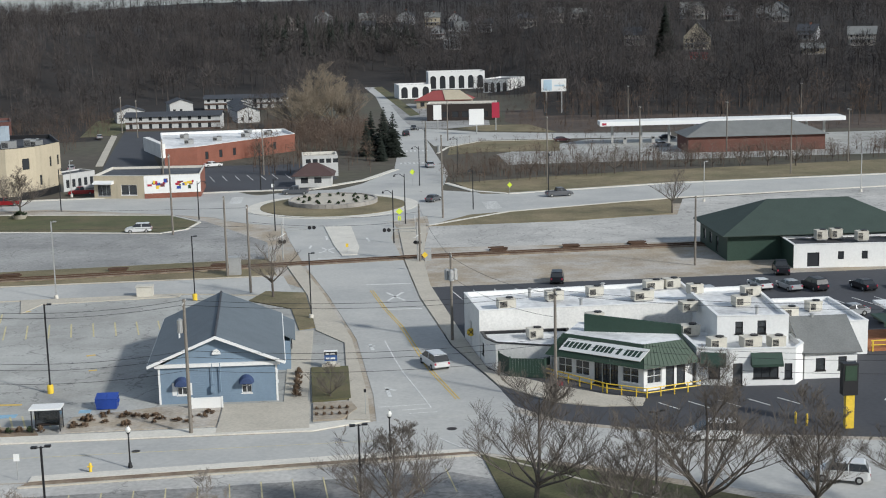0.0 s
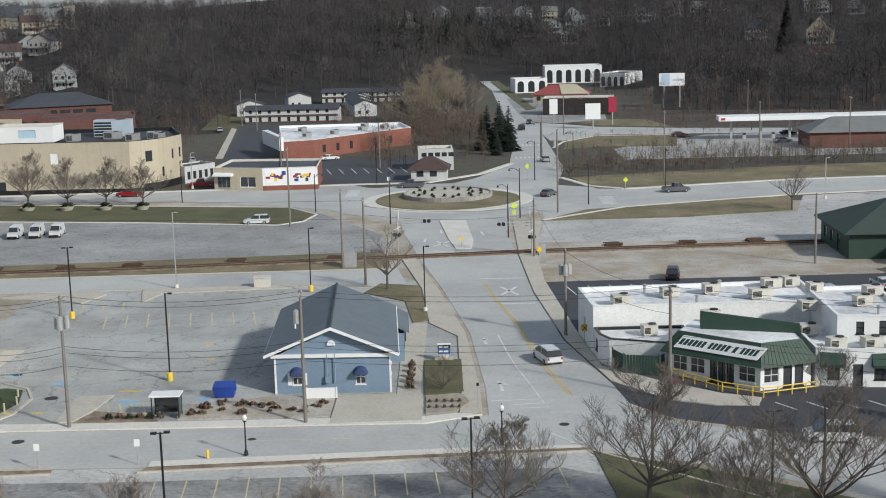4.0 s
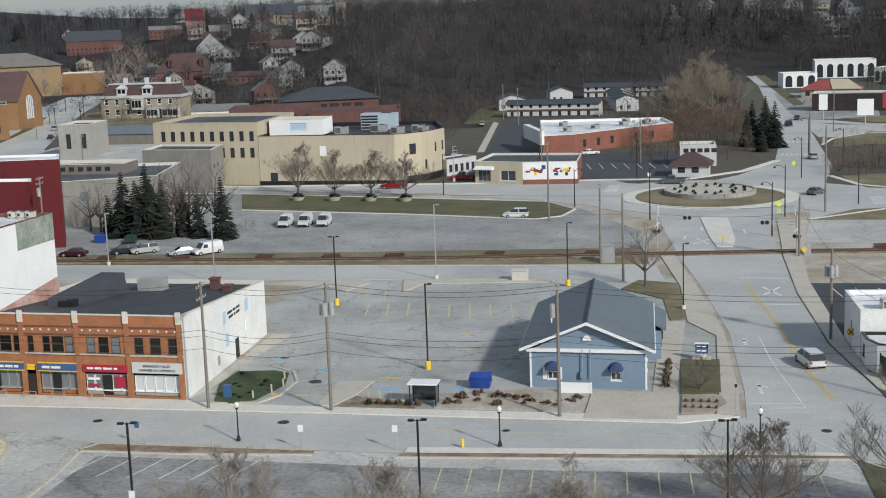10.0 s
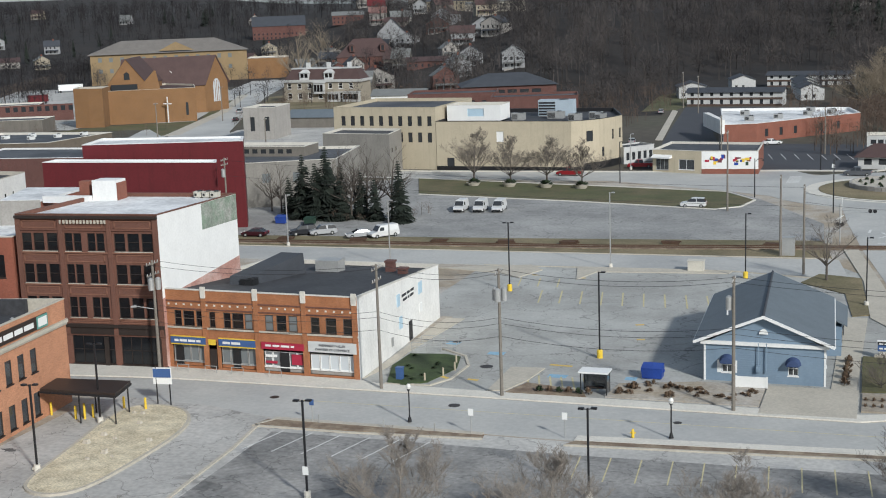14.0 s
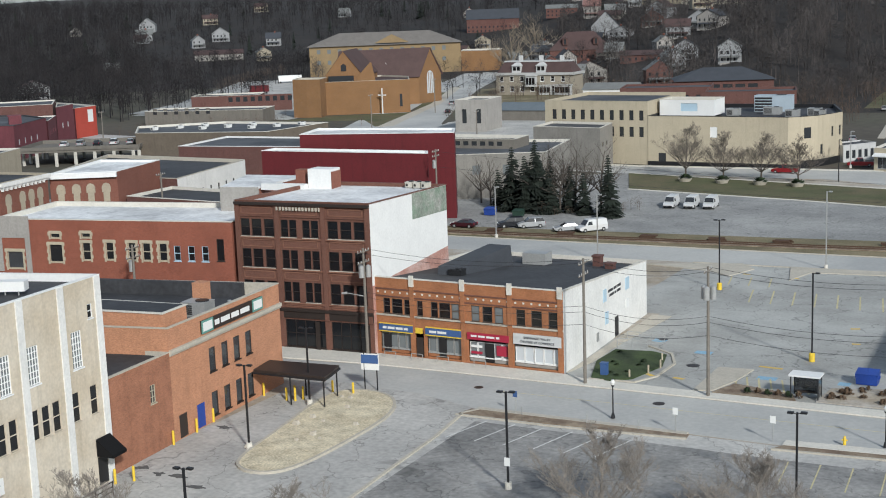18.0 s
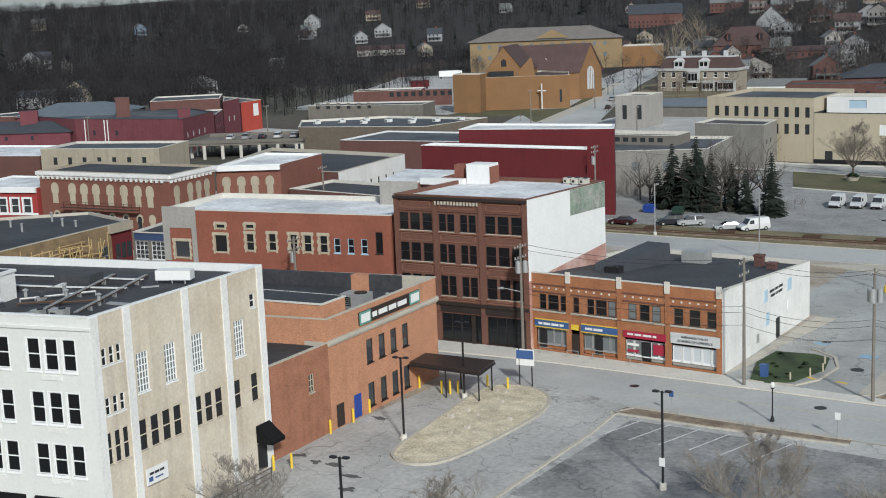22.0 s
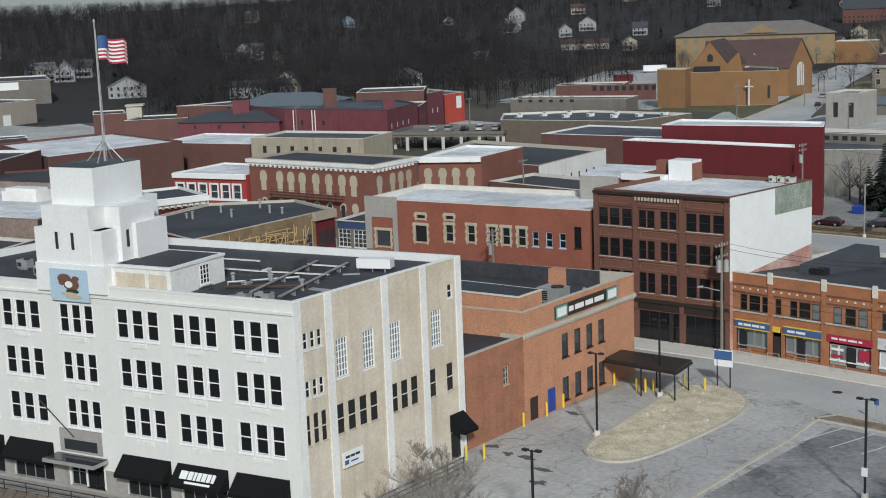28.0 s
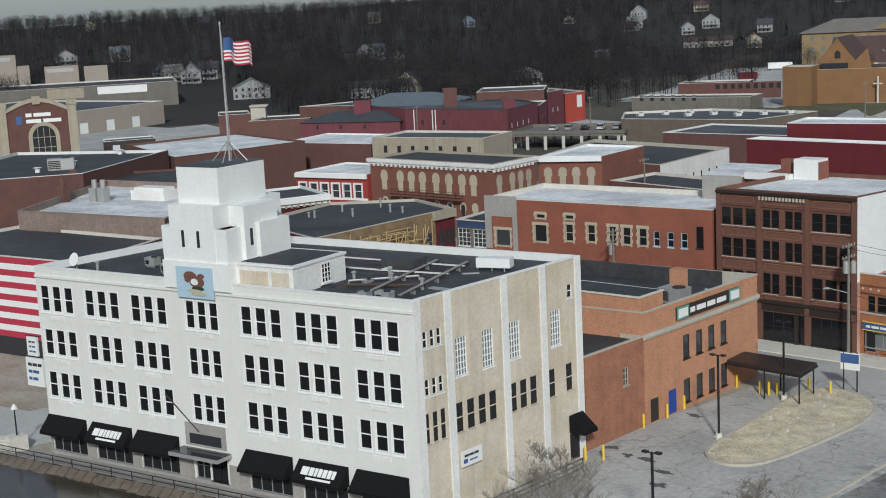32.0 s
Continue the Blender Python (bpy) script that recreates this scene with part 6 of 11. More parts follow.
# ---- restaurant group ----
def make_restaurant():
    main = block("restaurant_hall", "long white-painted restaurant block with white membrane roof", "building", [(14.2, 148.4), (40, 148.8), (40, 160), (13.4, 158.4)], 5.5, WHITE_W, WHITE_ROOF, {3: [(4, 1.5, 0.9, 1.6, "bare", None, GLASS_F)]}, para=0.35, cop=WHITE)
    block("restaurant_annex", "low white annex with a curved corner and patched roof", "building", [(15.4, 143.0), (21.2, 140.6), (24, 143), (24.2, 148.3), (14.3, 148.2), (14.5, 145.2)], 3.1, WHITE_W, WHITE_ROOF, {4: [(1.0, 1.0, 1.2, 1.3, "dh", METAL_BK, GLASS_F)]}, para=0.2, cop=METAL_BK)
    # green timber enclosure
    en = thing("bin_enclosure", 15.6, 140.5, 0, "dark green timber bin enclosure", "fence")
    pts = [(15.7, 142.6), (16.6, 140.0), (20.2, 139.0), (20.9, 140.2)]
    for a, b in zip(pts, pts[1:]):
        (u, n) = uv(a, b)
        k = int(n / 0.3)
        for j in range(k):
            part("board", M().slab_box((a[0] + u[0] * j * n / k, a[1] + u[1] * j * n / k), u, n / k - 0.02, 0.05, 0.1, 2.15), GREEN_D, en)
        part("post", M().box(a[0] - 0.08, a[1] - 0.08, 0, a[0] + 0.08, a[1] + 0.08, 2.3), GREEN_D, en)
    # main front with green metal mansard
    F = [(21.2, 139.6), (29.4, 132.6), (34.9, 134.4), (35.2, 143), (24.4, 146)]
    e = thing("restaurant", *F[0], 0, "white restaurant front under a green metal mansard roof", "building")
    wf = [(0.6 + j * 2.1, 0.7, 1.7, 1.6, "grid2x2", WHITE, GLASS) for j in range(2)] + [(5.0 + j * 0.95, 0.15, 0.9, 2.2, "grid2x1", METAL_BK, GLASS) for j in range(3)] + [(8.3, 0.7, 1.9, 1.6, "grid2x2", WHITE, GLASS)]
    wr = [(0.4, 0.7, 1.7, 1.6, "grid2x2", WHITE, GLASS), (2.6, 0.15, 1.0, 2.2, "plain", METAL_BK, GLASS), (3.9, 0.15, 1.0, 2.2, "plain", METAL_BK, GLASS)]
    for j in range(5):
        facade(e, F[j], F[(j + 1) % 5], 0, 2.9, WHITE, {0: wf, 1: wr}.get(j, []))
    lo, hi = inset(F, -0.75), inset(F, 0.9)
    m = M()
    for j in range(3):
        k = (j + 1) % 5
        m.face((*lo[j], 2.55), (*lo[k], 2.55), (*hi[k], 4.7), (*hi[j], 4.7))
        m.face((*lo[k], 2.55), (*lo[j], 2.55), (*inset(F, 0.0)[j], 2.6), (*inset(F, 0.0)[k], 2.6))
    part("mansard", m, GREEN_M, e, "green standing-seam metal mansard")
    seam = M()
    for j in range(3):
        k = (j + 1) % 5
        n = int(math.hypot(lo[k][0] - lo[j][0], lo[k][1] - lo[j][1]) / 0.45)
        for i in range(n + 1):
            t = i / n
            a = (lo[j][0] + (lo[k][0] - lo[j][0]) * t, lo[j][1] + (lo[k][1] - lo[j][1]) * t, 2.58)
            b = (hi[j][0] + (hi[k][0] - hi[j][0]) * t, hi[j][1] + (hi[k][1] - hi[j][1]) * t, 4.73)
            seam.tube(a, b, 0.018, 0.018, 4, caps=False)
    part("seam", seam, GREEN_M, e)
    part("roof", M().prism(hi, 4.3, 4.6), WHITE_ROOF, e)
    a, b = (24.7, 140.6), (34.5, 137.7)
    (u, n) = uv(a, b)
    P = lambda s, d, z: (a[0] + u[0] * s - u[1] * d, a[1] + u[1] * s + u[0] * d, z)
    part("parapet_wall", M().hexa([P(0, 0, 4.3), P(n, 0, 4.3), P(n, 0.25, 4.3), P(0, 0.25, 4.3)], [P(0, 0, 6.5), P(n, 0, 5.6), P(n, 0.25, 5.6), P(0, 0.25, 6.5)]), GREEN_D, e, "tall dark green parapet wall")
    # sign board lying on the mansard, in plain bars
    (u, n) = uv(lo[0], lo[1])
    S = lambda s, t, up: (lo[0][0] + (hi[0][0] - lo[0][0]) * t + u[0] * s + u[1] * up, lo[0][1] + (hi[0][1] - lo[0][1]) * t + u[1] * s - u[0] * up, 2.55 + 2.15 * t + up)
    sb = part("sign", M().hexa([S(1.2, 0.26, 0.06), S(10.8, 0.26, 0.06), S(10.8, 0.8, 0.06), S(1.2, 0.8, 0.06)], [S(1.2, 0.26, 0.14), S(10.8, 0.26, 0.14), S(10.8, 0.8, 0.14), S(1.2, 0.8, 0.14)]), SIGN_W, e, "white sign board")
    s = 1.45
    for w in (0.42, 0.42, 0.42, 0.42, 0.38, 0.4, 0, 0.38, 0.38, 0.38, 0.4, 0.42, 0, 0.42, 0, 0.36, 0.42, 0.4, 0.38):
        if w:
            part("lettering", M().hexa([S(s, 0.4, 0.14), S(s + w * 0.85, 0.4, 0.14), S(s + w * 0.85, 0.66, 0.14), S(s, 0.66, 0.14)], [S(s, 0.4, 0.16), S(s + w * 0.85, 0.4, 0.16), S(s + w * 0.85, 0.66, 0.16), S(s, 0.66, 0.16)]), GREEN_D, sb)
        s += w + 0.1 if w else 0.35
    # right-hand white annex, upper storey, gabled end
    ann = [(35.3, 134.3), (38.5, 133.2), (45.2, 132.7), (46.6, 134.5), (46.6, 143), (35.3, 143)]
    e2 = block("restaurant_wing", "white restaurant wing with green awning and flat roof", "building", ann, 3.9, WHITE, WHITE_ROOF, {1: [(2.4, 0.8, 2.6, 1.4, "grid3x1", METAL_BK, GLASS), (0.3, 0.1, 1.0, 2.3, "plain", METAL_BK, GLASS), (5.6, 0.7, 0.8, 1.6, "dh", METAL_BK, GLASS)], 0: [(1.2, 0.8, 1.2, 1.4, "plain", METAL_BK, GLASS)]}, para=0.4, cop=WHITE)
    (u, n) = uv(ann[1], ann[2])
    awning(e2, ann[1], u, 2.1, 3.2, 2.2, 3.5, 0.9, GREEN_D)
    (u0, n0) = uv(ann[0], ann[1])
    awning(e2, ann[0], u0, 0.4, 2.6, 2.2, 3.5, 0.9, GREEN_D)
    block("restaurant_upper_storey", "white upper storey with two small windows", "building", [(38.3, 137.5), (45.7, 136.6), (46.6, 151.8), (38.6, 151.6)], 6.4, WHITE, WHITE_ROOF, {0: [(1.9, 4.5, 0.8, 1.3, "dh", METAL_BK, GLASS), (4.2, 4.5, 0.9, 1.4, "dh", METAL_BK, GLASS)]}, para=0.3, cop=WHITE)
    gabled("restaurant_cottage", "white end pavilion with weathered grey shingle roof", rect(46.8, 134.6, 5.6, 9, 0), 0, 3.0, 5.6, WHITE, SHING_GY, along=1, holes={0: [(1.2, 0.9, 1.0, 1.3, "plain", METAL_BK, GLASS), (3.6, 0.9, 0.9, 1.4, "dh", METAL_BK, GLASS)]}, category="building")
    block("restaurant_kitchen", "low white kitchen block with flat white roof", "building", [(46.8, 144), (57, 143.5), (57, 156), (46.8, 156)], 3.8, WHITE, WHITE_ROOF, para=0.3, cop=WHITE)
    dk = thing("patio_deck", 58, 146, 0, "timber patio deck with green canopy and yellow rail", "deck")
    part("deck_floor", M().box(57.6, 144.5, 0, 68, 153, 0.35), BRICK_O, dk)
    for x in (58, 60.5, 63, 65.5, 67.8):
        part("post", M().box(x - 0.06, 144.4, 0, x + 0.06, 144.55, 1.3), YELLOW, dk)
    part("rail", M().box(57.8, 144.42, 1.2, 68, 144.52, 1.32).box(57.8, 144.42, 0.7, 68, 144.52, 0.8), YELLOW, dk)
    part("canopy", M().prism(rect(60.2, 147, 6, 4), 2.6, 2.8).prism(rect(60.2, 146.7, 6, 0.3), 2.2, 2.8), GREEN_D, dk)
    part("roof_panel", M().prism(rect(62, 151, 7, 4), 3.2, 3.5), WHITE_ROOF, dk)
    for x, y, z, w in ((17.5, 150.5, 5.2, 2.0), (23.5, 153.8, 5.2, 2.0), (28.5, 155.2, 5.2, 1.8), (33.5, 152.0, 5.2, 2.4), (36.0, 157.5, 5.2, 2.2), (26.5, 144.2, 4.6, 1.8), (37.2, 145.5, 5.2, 1.8), (36.2, 141.0, 3.6, 2.0), (39.2, 150.3, 6.1, 1.6), (42.5, 143.2, 6.1, 1.8), (45.0, 148.0, 6.1, 2.0), (41.2, 135.2, 3.55, 2.0), (43.8, 134.8, 3.55, 1.6), (37.6, 135.2, 3.55, 1.8), (49.5, 148, 3.5, 1.8), (53.2, 150.5, 3.5, 1.6), (20, 145.2, 2.9, 1.6), (38.4, 158.2, 5.2, 1.8)):
        rooftop_unit(x, y, z, w, 1.3, 1.2, AC_TAN, 10)
    for x, y, z in ((26, 150, 5.2), (30, 158, 5.2), (21, 156.5, 5.2), (35, 154, 5.2), (43, 139, 6.1), (49, 139, 5.0)):
        vent(x, y, z, 0.9, 0.18)
    # yellow guard rail
    gr = thing("guard_rail", 20.2, 140.9, 0, "yellow pipe guard rail in front of the restaurant", "railing")
    line = [(20.4, 139.4), (25.6, 132.6), (29.2, 130.2), (35.2, 132.2)]
    for a, b in zip(line, line[1:]):
        for z in (0.55, 1.0):
            part("rail", M().tube((*a, z), (*b, z), 0.06), YELLOW, gr)
        (u, n) = uv(a, b)
        for j in range(int(n / 1.6) + 1):
            x, y = a[0] + u[0] * j * 1.6, a[1] + u[1] * j * 1.6
            part("post", M().tube((x, y, 0), (x, y, 1.05), 0.07), YELLOW, gr)
    # pylon sign
    ps = thing("pylon_sign", 45.4, 118.1, 0, "dark pylon sign on a yellow post", "sign")
    part("post", M().box(44.95, 117.8, 0, 45.75, 118.4, 3.2), YELLOW, ps)
    part("sign_box", M().box(44.6, 117.7, 3.2, 46.0, 118.6, 6.2), METAL_BK, ps)
    part("sign_face", M().box(44.75, 117.64, 4.6, 45.85, 117.7, 6.0), GREEN_M, ps)
    for x, y in ((41.8, 119.2), (49, 117.6), (41, 120)):
        solo("bollard", M().tube((x, y, 0), (x, y, 1.1), 0.11, 0.11, 10).tube((x, y, 1.1), (x, y, 1.18), 0.11, 0.04, 10), YELLOW, "yellow steel bollard beside the street", "bollard", group="bollards", origin=(x, y, 0))


make_restaurant()


def make_depot():
    gabled("rail_depot", "old station building with a green hipped roof", rect(57.2, 200.2, 30, 17, -1), 0, 4.3, 8.0, GREEN_D, GREEN_R, along=1, over=1.0, hip=8.5, category="building", holes={3: [(2, 1.0, 1.6, 1.8, "bare"), (6, 1.0, 1.6, 1.8, "bare"), (10, 0.3, 1.6, 2.5, "bare")]})
    block("depot_annex", "white flat-roofed depot annex with dark windows", "building", [(65.0, 192.8), (95, 190.6), (95, 199), (65.4, 200)], 3.5, [WHITE, WHITE, WHITE, GREEN_D], ROOF_BK, {0: [(2, 0.2, 1.8, 2.1, "bare"), (6.5, 1.2, 0.9, 1.2, "bare"), (10, 1.2, 0.9, 1.2, "bare"), (14, 1.2, 0.9, 1.2, "bare")]}, para=0.3, cop=WHITE)
    for x, y in ((70.5, 197), (73.0, 197.6), (76, 195), (82, 196.5), (87, 195)):
        rooftop_unit(x, y, 3.4, 1.7, 1.4, 1.5)


make_depot()


BRICK_DKB = mat("brown_red_brick", (0.15, 0.062, 0.046), 0.9, var=0.2, scale=0.3, fine=5, kind="brick", stain=0.2)


def make_station():
    e = thing("filling_station", 74, 377, 0, "long white filling station canopy on steel columns", "canopy")
    part("canopy_roof", M().prism([(70.5, 373.5), (139, 371.5), (139.5, 379), (71, 381)], 5.3, 6.5), WHITE, e)
    part("fascia", M().prism([(70.3, 373.3), (139.2, 371.3), (139.2, 371.5), (70.3, 373.5)], 5.35, 6.45), WHITE_F, e, "white fascia")
    part("logo_shape", M().box(70.9, 373.2, 5.6, 72.1, 373.32, 6.2), SIGN_RD, e, "red square at the end of the fascia")
    for x in (74.4, 82.6, 90.5, 98, 106, 114, 122, 130, 135):
        part("column", M().box(x - 0.3, 376.6, 0, x + 0.3, 377.2, 5.3), METAL_G, e)
    for x in (78, 86, 94, 118, 126):
        p = thing("fuel_pump", x, 377, 0, "grey fuel pump under the canopy", "fuel pump", "fuel pumps")
        part("cabinet", M().box(x - 0.5, 376.6, 0, x + 0.5, 377.4, 1.9), METAL_G, p)
        part("display", M().box(x - 0.35, 376.55, 1.2, x + 0.35, 376.6, 1.7), METAL_BK, p)
    gabled("station_shop", "red brick shop with a grey hipped roof", rect(89, 349, 36, 14, -2), 0, 4.4, 7.4, BRICK_DKB, SHING_GY, along=1, over=0.8, hip=7, category="building")
    block("brick_wall_store", "low red brick store", "building", rect(148, 345, 30, 12, -4), 3.6, BRICK_R, ROOF_GY)
    b = thing("billboard", 75.8, 492, 0, "roadside billboard on steel posts among trees", "billboard")
    part("panel", M().box(71.2, 491.8, 7.8, 80.3, 492.2, 12.3), SIGN_W, b)
    part("picture", M().box(72.0, 491.74, 8.2, 75.0, 491.8, 12.0).box(76, 491.74, 9.6, 79.6, 491.8, 10.2), BLUE_L, b)
    for x in (73, 78.6):
        part("post", M().tube((x, 492, 0), (x, 492, 7.9), 0.25), METAL_G, b)


make_station()


# ---- north side ----
def bare(s0, w, gap, count, z, h, pane=None):
    return [(s0 + j * (w + gap), z, w, h, "bare", None, pane or GLASS_F) for j in range(count)]


FLAT_WH = mat("pale_grey_siding", (0.50, 0.50, 0.49), 0.8, var=0.1, scale=0.4, fine=4, stain=0.1)
HALL_GY = mat("weathered_grey_stone", (0.235, 0.222, 0.20), 0.9, var=0.16, scale=0.3, fine=4, stain=0.2)


def make_north():
    e = block("corner_shop", "low cream shop with a colourful mural on its wall", "building", [(-54.4, 296.3), (-43.3, 293.3), (-31.4, 293.9), (-32, 310), (-53, 312)], 4.9, [CREAM, WHITE, BRICK_R, CREAM, GREY_ST], ROOF_GY, {0: [(0.8, 0.6, 3.0, 2.4, "grid3x1", METAL_G, GLASS), (6.2, 0.8, 3.6, 2.2, "grid2x1", WHITE, GLASS)]}, para=0.4, cop=CONCRETE)
    a, b = (-43.3, 293.3), (-31.4, 293.9)
    (u, n) = uv(a, b)
    part("base_course", M().slab_box(a, u, n, 0.06, 0, 1.1), BRICK_R, e)
    for k, (s, w) in enumerate(((0.6, 5.0), (6.4, 4.8))):
        p = panel(e, a, u, s, 1.7 if k == 0 else 2.0, w, 2.6 if k == 0 else 2.2, SIGN_W, "mural", 0.05)
        o = (a[0] + u[1] * 0.05, a[1] - u[0] * 0.05)
        rng = random.Random(k)
        for j in range(12):
            bars(p, o, u, s + 0.1 + rng.random() * (w - 1.2), 1.9 + rng.random() * 1.5, (0.3 + rng.random() * 0.7,), 0.3 + rng.random() * 0.6, (SIGN_RD, YELLOW, BLUE_E, GREEN_M, MAROON)[j % 5], "painted_shape", 0, 0.01 + 0.004 * j)
    (u0, n0) = uv((-54.4, 296.3), a)
    awning(e, (-54.4, 296.3), u0, 0.2, 4.4, 3.2, 3.9, 1.4, WHITE, "shop_canopy")
    st = block("grocery_store", "long red brick store with a white membrane roof", "building", [(-46.4, 352.0), (-38.5, 355.5), (-26, 371), (-14.2, 384.7), (-18, 402), (-53.5, 400)], 4.8, [BRICK_R, BRICK_R, BRICK_R, BRICK_R, BRICK_R, WHITE], WHITE_ROOF, {1: bare(3, 1.2, 4, 3, 1.2, 2), 2: bare(3, 1.2, 5, 2, 1.2, 2)}, para=0.6, cop=WHITE)
    part("white_front", M().prism([(-54.4, 372), (-47.0, 350.6), (-46.0, 351.4), (-53.0, 373)], 2.6, 6.2), WHITE_W, st)
    for x, y in ((-42, 370), (-35, 376), (-28, 385), (-22, 390), (-45, 386), (-28, 396)):
        rooftop_unit(x, y, 4.2, 2.4, 1.8, 1.3, METAL_G)
    # terraced flats
    for x, y, w, rz, d in ((-73.8, 466.6, 31.8, -2, 10), (-55.9, 553.0, 20.0, -3, 10), (-35.0, 551.0, 12.0, -3, 10)):
        pts = rect(x, y, w, d, rz)
        fl = gabled("terraced_flats", "two-storey white and brown flats with slate shingle roof", pts, hz(*pts[0]), 4.7, 5.9, FLAT_WH, SHING_DK, along=1, over=0.6, holes={0: bare(1.2, 1.1, 2.2, int(w / 3.4), 3.4, 1.1) + bare(1.2, 1.1, 2.2, int(w / 3.4), 0.7, 1.5)}, category="apartment building", group="terraced flats")
        (uf, nf) = uv(pts[0], pts[1])
        part("brick_base", M().slab_box(pts[0], uf, nf, 0.1, hz(*pts[0]) - 0.2, hz(*pts[0]) + 0.7).slab_box(pts[0], uf, nf, 0.12, hz(*pts[0]) + 2.2, hz(*pts[0]) + 2.9), BRICK_DK2, fl)
    for x, y, w in ((-67.6, 537, 9), (-37.8, 487, 8), (-40.5, 508, 8), (-42.5, 526, 8), (-82, 500, 10)):
        gabled("terraced_flats", "white gabled end flat with slate shingle roof", rect(x, y, w, 12, 14), hz(x, y), 4.2, 5.8, FLAT_WH, SHING_DK, over=0.5, holes={0: bare(1.2, 1.0, 1.6, 2, 0.8, 1.2)}, category="apartment building", group="terraced flats")
    gabled("pavilion_house", "small grey house with a brown roof", rect(-11.5, 303.8, 8.0, 7, -2), 0, 3.0, 5.0, FLAT_WH, SHING_BR, along=1, over=0.8, hip=3, holes={0: bare(1.2, 1.6, 1.4, 2, 0.9, 1.3)})
    block("viewing_building", "tan flat-topped building with a window band", "building", rect(-10.4, 323, 8.2, 8, 2), 5.0, FLAT_WH, ROOF_GY, {0: bare(0.8, 1.2, 0.4, 5, 3.2, 1.0)})
    # arcaded white group by the road
    def arcade(name, label, pts, h, n, z0=0.0):
        e = block(name, label, "building", pts, h, WHITE, ROOF_GY, z0=z0, para=0.5, cop=WHITE)
        (u, L) = uv(pts[0], pts[1])
        for j in range(n):
            s = (j + 0.5) * L / n - L / n * 0.3
            w = L / n * 0.6
            m = M()
            P = lambda s2, z2: (pts[0][0] + u[0] * s2 + u[1] * 0.05, pts[0][1] + u[1] * s2 - u[0] * 0.05, z0 + z2)
            arc = [P(s + w / 2 + w / 2 * math.cos(t * math.pi / 8), h * 0.62 + w / 2 * math.sin(t * math.pi / 8)) for t in range(9)]
            m.face(P(s, 0.4), P(s + w, 0.4), *arc)
            part("arched_window", m, GLASS_F, e)
    arcade("arcaded_hall", "white two-storey arcaded building by the hillside road", rect(40.3, 652, 27, 14, 1), 8.2, 6, 0)
    arcade("arcaded_annex", "white arcaded annex with grey roof", rect(63, 618, 12, 20, -30), 6.2, 4)
    arcade("arcaded_shop", "small white building with three arches", rect(23.7, 590, 14, 12, 8), 6.0, 3)
    rs = gabled("red_roofed_shop", "tan roadside shop with red and cream metal roofs", rect(28, 532, 21, 13, -10), 0, 3.4, 6.4, CREAM_S, RED_RF, along=1, over=0.8, hip=6, category="shop", holes={0: bare(1.5, 1.6, 1.2, 6, 0.8, 1.6)})
    part("cream_slope", M().hexa([(39.0, 529.2, 3.3), (49.6, 527.4, 3.3), (45.2, 535.4, 6.5), (38.6, 536.6, 6.5)], [(39.0, 529.2, 3.5), (49.6, 527.4, 3.5), (45.2, 535.4, 6.7), (38.6, 536.6, 6.7)]), CREAM, rs, "cream painted roof slope")
    block("dark_shop", "dark grey flat-roofed roadside shop", "building", rect(28.3, 472, 24, 12, -8), 5.8, METAL_BR, ROOF_BK, {0: bare(2, 2.2, 1.2, 6, 1.2, 2.0)})
    for x, y, w, q, z in ((38, 417.8, 4.6, SIGN_W, 3.0), (46.4, 430, 2.4, SIGN_RD, 4.0), (28.5, 440, 2.6, SIGN_W, 3.0)):
        s = thing("roadside_sign", x, y, 0, "tall roadside pylon sign with plain panels", "sign", "roadside signs")
        part("post", M().tube((x + w / 2, y, 0), (x + w / 2, y, z), 0.2), METAL_G, s)
        part("panel", M().box(x, y - 0.2, z, x + w, y + 0.2, z + 4.8), q, s)
    wa = block("white_arcade", "low white lean-to beside the cream store", "building", [(-63.4, 309.0), (-57.8, 316.8), (-62, 321), (-67.4, 313)], 3.8, FLAT_WH, ROOF_GY, {0: bare(0.8, 1.0, 0.8, 5, 0.8, 1.8)}, para=0.2, cop=FLAT_WH)
    # cream block with a rounded corner
    c3 = block("cream_building", "cream three-storey stone building", "building", [(-131.4, 299.5), (-104.9, 297.1), (-104.9, 325), (-131, 326)], 14.4, CREAM, ROOF_GY, {0: bare(2, 1.1, 1.4, 10, 10.1, 2.3) + bare(2, 1.1, 1.4, 10, 6.3, 2.3)}, para=0.7, cop=CREAM)
    cr = [(-104.8, 297.0), (-80, 296.6), (-72.6, 296.2), (-70.2, 297.6), (-67.4, 301.1), (-65.6, 305.5), (-64.1, 311), (-70, 330), (-104.8, 330)]
    H = { 0: [(14.6, 6.5, 1.7, 2.4, "bare", None, SIGN_W), (2.5, 0.2, 1.8, 2.6, "bare", None, GLASS_F)], 3: [(0.9, 6.4, 1.9, 2.4, "bare", None, GLASS_F)], 4: bare(1.2, 0.9, 2.2, 1, 2.6, 2.2), 5: bare(0.6, 0.9, 2.6, 2, 6.2, 2.2)}
    c2 = block("cream_store", "cream two-storey store with a rounded corner", "building", cr, 11.2, CREAM, ROOF_BK, H, para=0.8, cop=METAL_BK)
    base = M()
    for j in range(0, 6):
        (u, n) = uv(cr[j], cr[j + 1])
        base.slab_box(cr[j], u, n, 0.08, 0, 0.9 if j < 3 else 1.6)
    part("base_course", base, METAL_BK, c2, "black painted base band")
